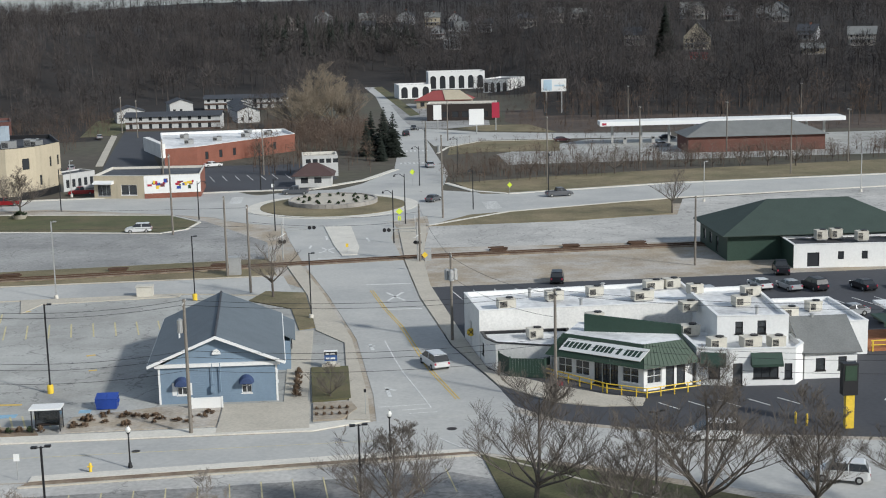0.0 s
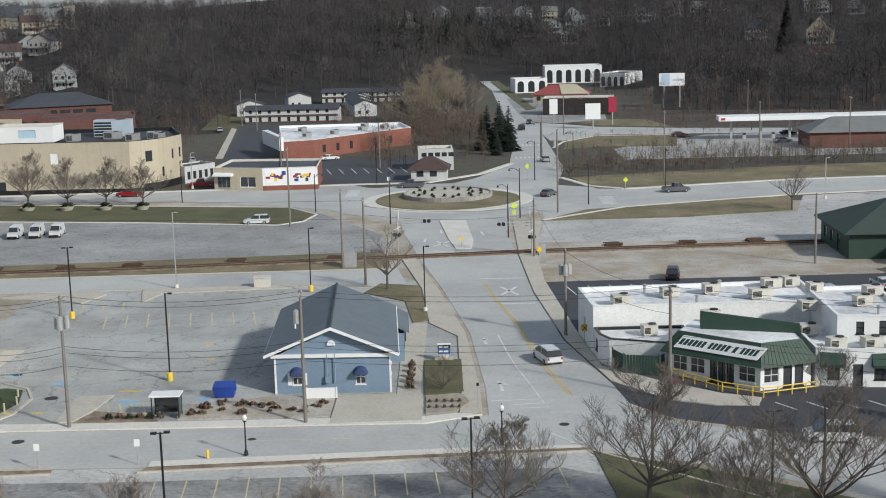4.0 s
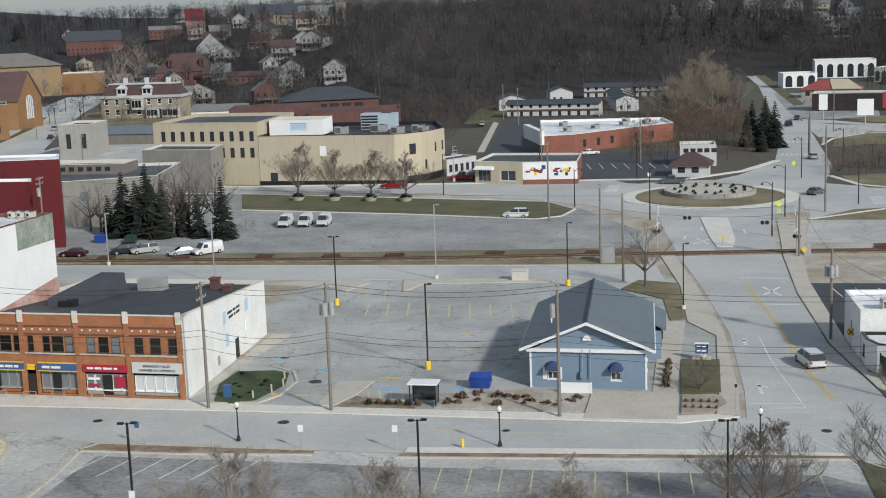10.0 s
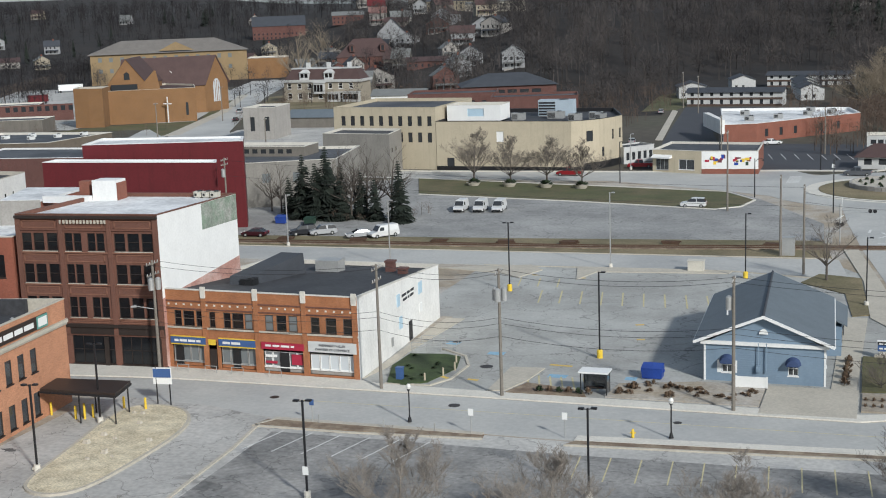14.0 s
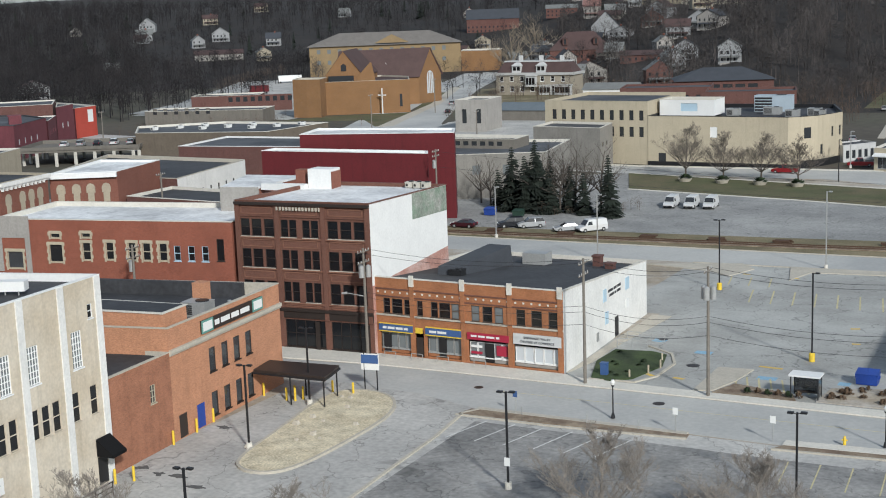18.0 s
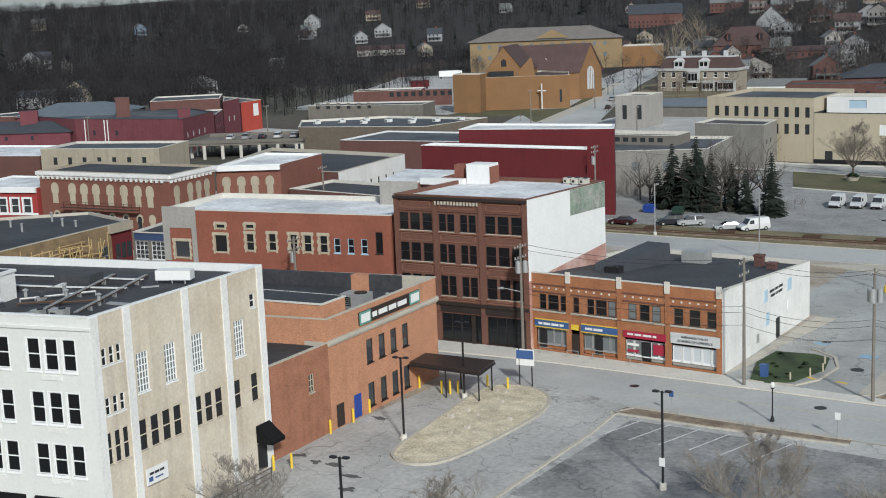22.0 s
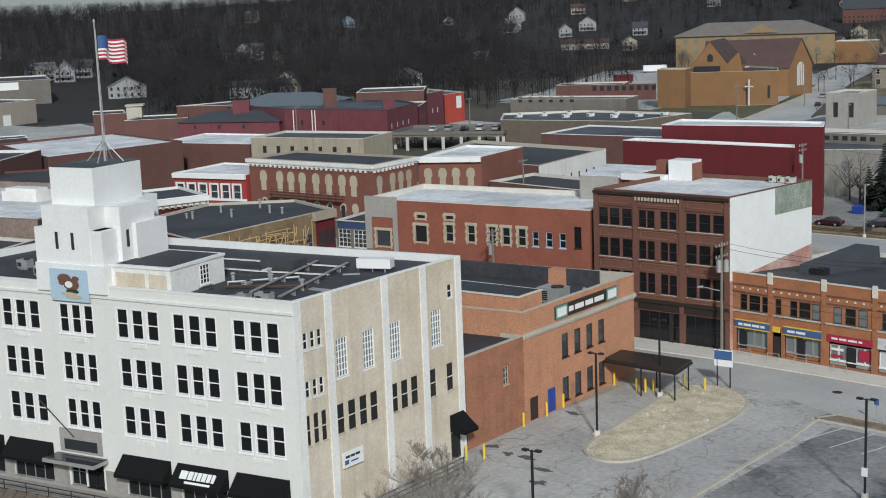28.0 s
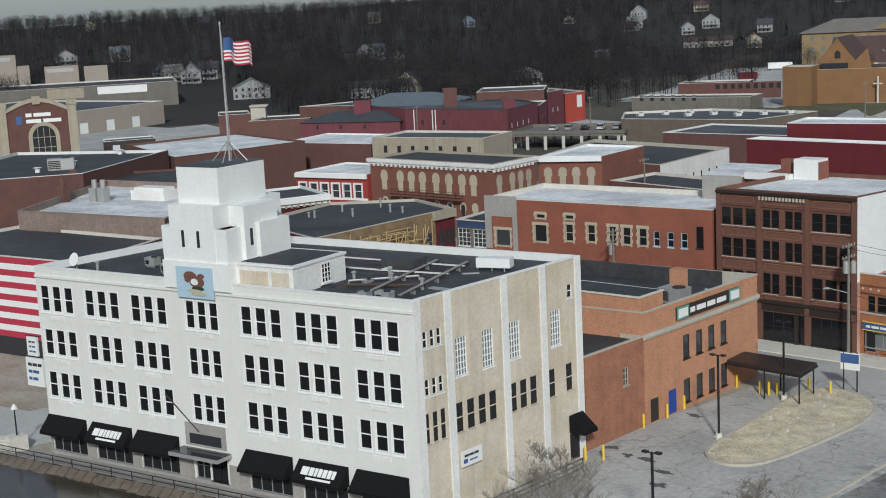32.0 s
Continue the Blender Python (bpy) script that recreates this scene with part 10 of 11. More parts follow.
for k, (x, y) in enumerate(((-52.6, 112.9), (-46, 112.8), (-41, 112.9))):
    solo("marker_post", M().tube((x, y, 0.1), (x, y, 0.9), 0.04, 0.04, 6).tube((x, y, 0.9), (x, y, 0.96), 0.05, 0.02, 6), METAL_G, "thin grey marker post at the verge", "post", group="marker posts", origin=(x, y, 0.1))


# direction sign of the clinic
ds = thing("direction_sign", -70.6, 115.2, 0, "blue and white clinic sign on two dark posts", "sign")
part("post", M().tube((-71.2, 115.0, 0), (-71.2, 115.0, 4.0), 0.07), METAL_BK, ds)
part("post", M().tube((-69.9, 115.3, 0), (-69.9, 115.3, 4.0), 0.07), METAL_BK, ds)
dp = part("panel", M().hexa([(-71.5, 114.9, 2.2), (-69.6, 115.2, 2.2), (-69.6, 115.3, 2.2), (-71.5, 115.0, 2.2)], [(-71.5, 114.9, 3.9), (-69.6, 115.2, 3.9), (-69.6, 115.3, 3.9), (-71.5, 115.0, 3.9)]), SIGN_W, ds)
part("band", M().hexa([(-71.45, 114.86, 2.9), (-69.65, 115.16, 2.9), (-69.65, 115.2, 2.9), (-71.45, 114.9, 2.9)], [(-71.45, 114.86, 3.8), (-69.65, 115.16, 3.8), (-69.65, 115.2, 3.8), (-71.45, 114.9, 3.8)]), SIGN_BL, dp)

# house sign in the garden
hs = thing("office_sign", -2.6, 147.2, 0.1, "blue and white electronic office sign on a brick foot", "sign")
part("foot", M().box(-3.0, 147.05, 0.1, -2.0, 147.35, 0.8), CONCRETE, hs)
part("planter", M().box(-3.5, 146.7, 0.1, -1.5, 147.6, 0.4), CONCRETE_TAN, hs)
part("screen", M().box(-3.2, 147.0, 0.8, -1.8, 147.4, 1.45), SIGN_BL, hs, "blue electronic screen")
part("header", M().box(-3.2, 147.0, 1.45, -1.8, 147.4, 1.85), METAL_BK, hs)
part("frame", M().box(-3.26, 146.98, 1.85, -1.74, 147.42, 1.95), SIGN_W, hs)
bars(hs, (-3.2, 147.0), (1.0, 0.0), 0.15, 1.55, (0.4, 0.5), 0.14, SIGN_W)
bars(hs, (-3.2, 147.0), (1.0, 0.0), 0.15, 1.0, (0.4, 0.5), 0.2, SIGN_W)


# railway crossing: cantilever lights and gates
def crossing(x, y, side):
    e = thing("crossing_signal", x, y, 0, "grey railway crossing signal with arm and twin lights", "railway signal", "crossing signals")
    part("mast", M().tube((x, y, 0), (x, y, 6.2), 0.13, 0.1, 8), METAL_G, e)
    part("arm", M().tube((x, y, 5.2), (x + side * 5.2, y, 5.3), 0.08, 0.06, 6).tube((x, y, 4.7), (x + side * 5.2, y, 4.9), 0.05, 0.05, 6), METAL_G, e)
    for d in (4.4, 5.1, 0.35, -0.35):
        z = 5.1 if d > 1 else 3.0
        part("light", M().tube((x + side * d, y - 0.15, z), (x + side * d, y - 0.3, z), 0.3, 0.3, 12), METAL_BK, e)
    part("crossbuck", M().hexa([(x - 0.6, y - 0.14, 3.7), (x - 0.5, y - 0.14, 3.6), (x - 0.5, y - 0.1, 3.6), (x - 0.6, y - 0.1, 3.7)], [(x + 0.5, y - 0.14, 4.4), (x + 0.6, y - 0.14, 4.3), (x + 0.6, y - 0.1, 4.3), (x + 0.5, y - 0.1, 4.4)]), SIGN_W, e)
    part("gate", M().tube((x, y + 0.3, 1.1), (x + side * 0.3, y + 0.3, 7.2), 0.06, 0.04, 6), SIGN_W, e, "raised white barrier arm")
    part("cabinet", M().box(x - side * 1.6 - 0.5, y - 0.4, 0, x - side * 1.6 + 0.5, y + 0.4, 1.9), METAL_G, e)


crossing(10.6, 209.6, -1)
crossing(-10.6, 214.5, 1)
cb = thing("signal_cabinet", -17.3, 203.6, 0, "tall grey railway signal cabinet", "cabinet")
part("body", M().box(-18.2, 203.0, 0, -16.4, 204.2, 2.6), METAL_G, cb)
part("roof", M().box(-18.3, 202.9, 2.6, -16.3, 204.3, 2.75), METAL_G, cb)
tf = thing("pad_transformer", -28.8, 189.8, 0, "squat pale green-grey pad transformer", "transformer box")
part("body", M().box(-29.9, 189.2, 0, -27.7, 190.6, 1.5), AC_TAN, tf)
part("lid", M().box(-30, 189.1, 1.5, -27.6, 190.7, 1.62), AC_TAN, tf)

# bus shelter
sh = thing("bus_shelter", -30.5, 128.4, 0.1, "dark metal and glass bus shelter with white roof", "bus shelter")
for x, y in ((-30.7, 127.3), (-28.1, 127.3), (-30.7, 128.8), (-28.1, 128.8)):
    part("post", M().box(x - 0.05, y - 0.05, 0.1, x + 0.05, y + 0.05, 2.3), METAL_BK, sh)
part("roof", M().box(-30.9, 127.1, 2.3, -27.9, 129.0, 2.45), WHITE, sh)
part("back_panel", M().box(-30.65, 128.78, 0.3, -28.15, 128.82, 2.2), GLASS, sh)
part("side_panel", M().box(-28.12, 127.35, 0.3, -28.08, 128.75, 2.2), GLASS, sh)
part("bench", M().box(-30.4, 128.3, 0.5, -28.6, 128.7, 0.6), METAL_BR, sh)

# skips and bins
def skip(x, y, w, d, h, material, label):
    e = thing("dumpster", x, y, 0, label, "dumpster", "dumpsters")
    part("bin", M().hexa([(x, y, 0.1), (x + w, y, 0.1), (x + w, y + d, 0.1), (x, y + d, 0.1)], [(x - 0.1, y - 0.1, h), (x + w + 0.1, y - 0.1, h), (x + w + 0.1, y + d + 0.1, h), (x - 0.1, y + d + 0.1, h)]), material, e)
    for s in (0, 1):
        part("lid", M().hexa([(x - 0.1 + s * (w / 2 + 0.1), y - 0.15, h), (x + w / 2 - 0.02 + s * (w / 2 + 0.1), y - 0.15, h), (x + w / 2 - 0.02 + s * (w / 2 + 0.1), y + d + 0.1, h + 0.25), (x - 0.1 + s * (w / 2 + 0.1), y + d + 0.1, h + 0.25)], [(x - 0.1 + s * (w / 2 + 0.1), y - 0.15, h + 0.06), (x + w / 2 - 0.02 + s * (w / 2 + 0.1), y - 0.15, h + 0.06), (x + w / 2 - 0.02 + s * (w / 2 + 0.1), y + d + 0.1, h + 0.31), (x - 0.1 + s * (w / 2 + 0.1), y + d + 0.1, h + 0.31)]), material, e)
    part("side_bracket", M().box(x - 0.2, y + d * 0.3, h * 0.6, x - 0.05, y + d * 0.7, h * 0.8), material, e)
    part("side_bracket", M().box(x + w + 0.05, y + d * 0.3, h * 0.6, x + w + 0.2, y + d * 0.7, h * 0.8), material, e)


skip(-25.9, 134.2, 2.0, 1.3, 1.15, BLUE_E, "blue steel dumpster on the car park")
skip(-109.2, 220.4, 1.8, 1.3, 1.2, BLUE_E, "blue steel dumpster by the trees")
skip(-103.4, 220.2, 1.7, 1.2, 1.1, GREEN_D, "dark green dumpster by the trees")
ub = thing("utility_box", -50.2, 128.6, 0.15, "blue utility box in the groundcover", "utility box")
part("body", M().box(-50.7, 128.3, 0.15, -50.0, 128.9, 1.35), SIGN_BL, ub)
part("cap", M().box(-50.75, 128.25, 1.35, -49.95, 128.95, 1.45), SIGN_BL, ub)
hy = thing("fire_hydrant", -23.1, 115.2, 0.1, "yellow fire hydrant on the pavement", "hydrant")
part("barrel", M().tube((-23.1, 115.2, 0.1), (-23.1, 115.2, 0.75), 0.14, 0.12, 10), YELLOW, hy)
part("bonnet", M().tube((-23.1, 115.2, 0.75), (-23.1, 115.2, 0.92), 0.15, 0.05, 10), YELLOW, hy)
part("nozzle", M().tube((-23.35, 115.2, 0.55), (-22.85, 115.2, 0.55), 0.07, 0.07, 8), YELLOW, hy)
for x, y in ((-78.6, 94.9 - 1.5), (-78.9, 97.2), (-79.4, 100.4), (-80.0, 109.6), (-76.8, 109.0), (-76.4, 109.9), (-75.9, 109.2), (-75.4, 109.9), (-73.8, 112.9), (-71.4, 113.0), (-77.6, 84.0 - 1.6), (-76.6, 83.2), (-75.6, 84.4), ):
    solo("bollard", M().tube((x, y, 0), (x, y, 1.3), 0.12, 0.12, 10).tube((x, y, 1.3), (x, y, 1.38), 0.12, 0.04, 10), YELLOW, "yellow steel bollard by the pavement", "bollard", group="bollards", origin=(x, y, 0))
for x, y, r in ((-60.7, 120.0, 0.5), (-41.9, 121.2, 0.6), (-43.0, 135.5, 0.7), (9, 123, 0.5), (-20, 120.5, 0.4), (-49.5, 145, 0.5)):
    solo("manhole_cover", M().tube((x, y, 0.02), (x, y, 0.045), r, r, 16), METAL_BR, "dark iron manhole cover in the road", "manhole cover", group="manhole covers", origin=(x, y, 0.02))

# ramp rail beside the white wall
rr = thing("ramp_railing", -52.6, 141, 0.1, "grey steel ramp railing beside the white wall", "railing")
for a, b in (((-53.3, 140.2), (-48.2, 141.0)), ((-53.3, 143.5), (-49, 143.9))):
    for z in (0.55, 1.0):
        part("rail", M().tube((*a, z), (*b, z), 0.035, 0.035, 6), METAL_G, rr)
    for t in (0, 0.33, 0.66, 1):
        x, y = a[0] + (b[0] - a[0]) * t, a[1] + (b[1] - a[1]) * t
        part("post", M().tube((x, y, 0), (x, y, 1.02), 0.04, 0.04, 6), METAL_G, rr)
sr = thing("shop_railing", -76, 126.4, 0.15, "low steel hand rails before the shop doors", "railing")
for x in (-75.6, -72.2, -69.0, -64.5):
    part("rail", M().tube((x, 126.6, 0.9), (x + 1.4, 126.6, 0.9), 0.035, 0.035, 6).tube((x, 126.6, 0.15), (x, 126.6, 0.9), 0.035, 0.035, 6).tube((x + 1.4, 126.6, 0.15), (x + 1.4, 126.6, 0.9), 0.035, 0.035, 6), METAL_G, sr)

# railing and river wall along the white building
u, n = uv(WA, WB)
fr = thing("river_railing", WA[0], WA[1] - 3, 0, "dark steel railing on the river walk", "railing")
O = lambda s, d, z: (WA[0] + u[0] * s + u[1] * d, WA[1] + u[1] * s - u[0] * d, z)
for z in (0.35, 0.75, 1.15):
    part("rail", M().tube(O(-9, 3.0, z), O(41, 3.0, z), 0.045, 0.045, 6), METAL_BR, fr)
for k in range(21):
    part("post", M().tube(O(-9 + k * 2.5, 3.0, 0), O(-9 + k * 2.5, 3.0, 1.2), 0.05, 0.05, 6), METAL_BR, fr)
area("river_walk", [O(-12, 0, 0)[:2], O(-12, 3.4, 0)[:2], O(44, 3.4, 0)[:2], O(44, 0, 0)[:2]], 0.06, GREY_ST, "concrete river walk before the white building")
area("river_water", [O(-30, 3.4, 0)[:2], O(-30, 16, 0)[:2], O(44, 16, 0)[:2], O(44, 3.4, 0)[:2]], 0.03, WATER, "dark brown shallow river water", "water")
rw2 = thing("river_wall", *O(-12, 3.6, 0), "rough pale stone river wall", "wall")
rg = random.Random(5)
for k in range(34):
    s = -12 + k * 1.15
    part("stone", M().hexa([O(s, 3.5, 0), O(s, 4.3 + rg.random() * 0.5, 0), O(s + 1.1, 4.3 + rg.random() * 0.5, 0), O(s + 1.1, 3.5, 0)], [O(s + 0.1, 3.5, 0.5 + rg.random() * 0.3), O(s + 0.1, 4.0, 0.35), O(s + 1.0, 4.0, 0.4), O(s + 1.0, 3.5, 0.55)]), TANDARK, rw2)
sd = thing("side_railing", *WB, 0, "dark steel railing along the tan side wall", "railing")
v, n2 = uv(WB, WC)
V = lambda s, d, z: (WB[0] + v[0] * s + v[1] * d, WB[1] + v[1] * s - v[0] * d, z)
for z in (0.4, 0.8, 1.2):
    part("rail", M().tube(V(1, 2.4, z), V(17, 2.4, z), 0.045, 0.045, 6), METAL_BR, sd)
for k in range(8):
    part("post", M().tube(V(1 + k * 2.28, 2.4, 0), V(1 + k * 2.28, 2.4, 1.25), 0.05, 0.05, 6), METAL_BR, sd)
# hanging signs at the corner left of the white building
gs = thing("corner_sign", *WA, 6.3, "white projecting sign boards at the building corner", "sign")
W = lambda s2, d2, z2: (WA[0] - u[0] * s2 + u[1] * d2, WA[1] - u[1] * s2 - u[0] * d2, z2)
for s0, s1, z0, z1 in ((0.15, 2.4, 6.3, 9.0), (0.6, 2.0, 9.2, 11.0)):
    bd = part("board", M().hexa([W(s1, 0.1, z0), W(s0, 0.1, z0), W(s0, -0.1, z0), W(s1, -0.1, z0)], [W(s1, 0.1, z1), W(s0, 0.1, z1), W(s0, -0.1, z1), W(s1, -0.1, z1)]), SIGN_W, gs)
    for k, zz in enumerate((0.75, 0.5, 0.25)):
        bars(bd, W(s1 - 0.2, 0.1, 0)[:2], u, 0.1, z0 + (z1 - z0) * zz - 0.1, ((0.5, 0.6, 0.5), (0.5, 0.8), (0.4, 0.7))[k] if s1 > 2.2 else (0.3, 0.4), 0.28 if s1 > 2.2 else 0.16, INK if k == 0 else SIGN_BL)
part("bracket", M().tube(W(0, 0, 11.1), W(2.2, 0, 11.1), 0.05).tube(W(0, 0, 9.1), W(2.4, 0, 9.1), 0.05), METAL_BK, gs)
br = thing("bridge_parapet", -124, 47.6, 0, "pale concrete bridge parapet with recessed panels", "wall")
part("wall", M().prism([(-131, 43.2), (-119.2, 51.0), (-119.6, 51.7), (-131.4, 43.9)], 0, 1.0), CONCRETE, br)
part("coping", M().prism([(-131, 43.0), (-119.0, 50.9), (-119.6, 51.9), (-131.6, 44.0)], 1.0, 1.2), CONCRETE, br)
part("pier", M().box(-120.4, 50.6, 0, -118.9, 52.2, 1.45), CONCRETE, br)
sl = thing("bridge_lamp", -119.7, 51.5, 1.45, "old black bridge lamp with a pale shade", "street lamp")
part("post", M().tube((-119.7, 51.5, 1.45), (-119.7, 51.5, 4.0), 0.09, 0.06), METAL_BK, sl)
part("shade", M().tube((-119.7, 51.5, 4.0), (-119.7, 51.5, 4.45), 0.35, 0.1, 12), LAMP_GL, sl)
for k in range(5):
    x, y = -134 + k * 2.1, 63.5 + 0.9 * (k % 2)
    tc = thing("traffic_cone", x, y, 0.05, "orange traffic cone on the closed street", "traffic cone", "traffic cones")
    part("cone", M().tube((x, y, 0.08), (x, y, 0.75), 0.2, 0.04, 10), ORANGE, tc)
    part("base", M().box(x - 0.25, y - 0.25, 0.05, x + 0.25, y + 0.25, 0.1), RUBBER, tc)


for x, y in ((-47.6, 128.6), (-46.4, 131), (-45.9, 133.4), (-46.6, 136)):
    solo("bollard", M().tube((x, y, 0), (x, y, 0.9), 0.1, 0.1, 10).tube((x, y, 0.9), (x, y, 0.96), 0.1, 0.03, 10), CREAM, "short cream bollard at the lawn edge", "bollard", group="bollards", origin=(x, y, 0))


# ---- vehicles ----
CAR_M = {}


def paint(name, c, metal=0.3):
    if name not in CAR_M:
        CAR_M[name] = mat("car_paint_" + name, c, 0.3, metal, var=0.04, bump=0)
    return CAR_M[name]


def car(x, y, rz, kind, colour, c, label, z=0.05):
    """kind: sedan, suv, van, pickup. The front points along rz (degrees from +x)."""
    L, W, H = {"sedan": (4.7, 1.82, 1.45), "suv": (4.75, 1.9, 1.75), "van": (5.3, 2.0, 2.1), "minivan": (5.1, 1.98, 1.75), "pickup": (5.6, 1.98, 1.85)}[kind]
    e = thing("car" if kind not in ("van", "pickup") else kind, x, y, z, label, kind if kind in ("van", "pickup") else "car", "vehicles")
    cs, sn = math.cos(radians(rz)), math.sin(radians(rz))
    P = lambda i, j, k: (x + cs * i - sn * j, y + sn * i + cs * j, z + k)
    belt = {"sedan": 0.95, "suv": 1.08, "van": 1.15, "minivan": 1.05, "pickup": 1.12}[kind]
    pm = paint(colour, c)

    def loft(rows, wtop=1.0):
        m, prev = M(), None
        for (i0, z0a, z0b, w0), (i1, z1a, z1b, w1) in zip(rows, rows[1:]):
            a = [P(i0, -w0, z0a), P(i1, -w1, z1a), P(i1, w1, z1a), P(i0, w0, z0a)]
            b = [P(i0, -w0 * wtop, z0b), P(i1, -w1 * wtop, z1b), P(i1, w1 * wtop, z1b), P(i0, w0 * wtop, z0b)]
            m.hexa(a, b)
        return m
    h = L / 2
    w = W / 2
    hood = belt - 0.08
    body = [(-h, 0.45, belt - 0.12, w * 0.9), (-h + 0.25, 0.3, belt, w), (h - 1.3, 0.28, belt, w), (h - 0.3, 0.3, hood - 0.12, w * 0.96), (h, 0.42, hood - 0.28, w * 0.84)]
    bo = part("body", loft(body, 0.96), pm, e)
    cab = {"sedan": (-h + 0.5, -h + 1.15, 0.25, 1.15), "suv": (-h + 0.12, -h + 0.45, 0.35, 1.15), "van": (-h + 0.08, -h + 0.2, 0.9, 1.6), "minivan": (-h + 0.1, -h + 0.5, 0.6, 1.7), "pickup": (-0.75, -0.55, 0.75, 1.45)}[kind]
    t0, t1, t2, t3 = cab
    q = M().hexa([P(t0, -w * 0.93, belt - 0.02), P(t3, -w * 0.93, belt - 0.02), P(t3, w * 0.93, belt - 0.02), P(t0, w * 0.93, belt - 0.02)], [P(t1, -w * 0.76, H - 0.05), P(t2, -w * 0.76, H - 0.05), P(t2, w * 0.76, H - 0.05), P(t1, w * 0.76, H - 0.05)])
    part("glazing", q, GLASS_F if kind != "van" else pm, e, "dark tinted windows")
    part("roof", M().hexa([P(t1 - 0.05, -w * 0.78, H - 0.08), P(t2 + 0.05, -w * 0.78, H - 0.08), P(t2 + 0.05, w * 0.78, H - 0.08), P(t1 - 0.05, w * 0.78, H - 0.08)], [P(t1 + 0.08, -w * 0.7, H), P(t2 - 0.08, -w * 0.7, H), P(t2 - 0.08, w * 0.7, H), P(t1 + 0.08, w * 0.7, H)]), pm, e)
    if kind == "van":
        part("windscreen", M().hexa([P(t3 + 0.01, -w * 0.85, belt + 0.05), P(t3 + 0.02, -w * 0.85, belt + 0.05), P(t3 + 0.02, w * 0.85, belt + 0.05), P(t3 + 0.01, w * 0.85, belt + 0.05)], [P(t2 + 0.1, -w * 0.74, H - 0.15), P(t2 + 0.13, -w * 0.74, H - 0.15), P(t2 + 0.13, w * 0.74, H - 0.15), P(t2 + 0.1, w * 0.74, H - 0.15)]), GLASS_F, e)
        for s in (-1, 1):
            part("side_window", M().hexa([P(0.3, s * w * 0.93, belt + 0.05), P(1.2, s * w * 0.93, belt + 0.05), P(1.2, s * w * 0.95, belt + 0.05), P(0.3, s * w * 0.95, belt + 0.05)], [P(0.3, s * w * 0.83, belt + 0.6), P(0.95, s * w * 0.83, belt + 0.6), P(0.95, s * w * 0.85, belt + 0.6), P(0.3, s * w * 0.85, belt + 0.6)]), GLASS_F, e)
    else:
        for s in (-1, 1):
            for i in (t0 + (t3 - t0) * 0.48,):
                part("pillar", M().hexa([P(i - 0.05, s * w * 0.925, belt), P(i + 0.05, s * w * 0.925, belt), P(i + 0.05, s * w * 0.95, belt), P(i - 0.05, s * w * 0.95, belt)], [P(i - 0.05, s * w * 0.76, H - 0.08), P(i + 0.05, s * w * 0.76, H - 0.08), P(i + 0.05, s * w * 0.785, H - 0.08), P(i - 0.05, s * w * 0.785, H - 0.08)]), pm, e)
    if kind == "pickup":
        part("bed", M().hexa([P(-h + 0.15, -w * 0.82, belt - 0.02), P(-0.95, -w * 0.82, belt - 0.02), P(-0.95, w * 0.82, belt - 0.02), P(-h + 0.15, w * 0.82, belt - 0.02)], [P(-h + 0.15, -w * 0.82, belt + 0.03), P(-0.95, -w * 0.82, belt + 0.03), P(-0.95, w * 0.82, belt + 0.03), P(-h + 0.15, w * 0.82, belt + 0.03)]), METAL_BK, e)
    for s in (-1, 1):
        part("headlight", M().tube(P(h - 0.12, s * w * 0.68, 0.68), P(h - 0.02, s * w * 0.68, 0.68), 0.13, 0.12, 8), SIGN_W, e)
        part("tail_light", M().hexa([P(-h - 0.02, s * w * 0.78 - 0.1, 0.7), P(-h + 0.06, s * w * 0.78 - 0.1, 0.7), P(-h + 0.06, s * w * 0.78 + 0.1, 0.7), P(-h - 0.02, s * w * 0.78 + 0.1, 0.7)], [P(-h - 0.02, s * w * 0.78 - 0.1, 0.95), P(-h + 0.06, s * w * 0.78 - 0.1, 0.95), P(-h + 0.06, s * w * 0.78 + 0.1, 0.95), P(-h - 0.02, s * w * 0.78 + 0.1, 0.95)]), SIGN_RD, e)
        for i in (-h + 0.9, h - 0.95):
            wheel = part("wheel", M().tube(P(i, s * (w - 0.2), 0.33), P(i, s * (w + 0.02), 0.33), 0.34, 0.34, 14), RUBBER, e)
            part("rim", M().tube(P(i, s * (w + 0.01), 0.33), P(i, s * (w + 0.035), 0.33), 0.2, 0.17, 10), METAL_G, wheel)
    part("bumper", M().hexa([P(h - 0.12, -w * 0.84, 0.35), P(h + 0.04, -w * 0.8, 0.35), P(h + 0.04, w * 0.8, 0.35), P(h - 0.12, w * 0.84, 0.35)], [P(h - 0.12, -w * 0.84, 0.55), P(h + 0.03, -w * 0.8, 0.55), P(h + 0.03, w * 0.8, 0.55), P(h - 0.12, w * 0.84, 0.55)]), METAL_BK, e)


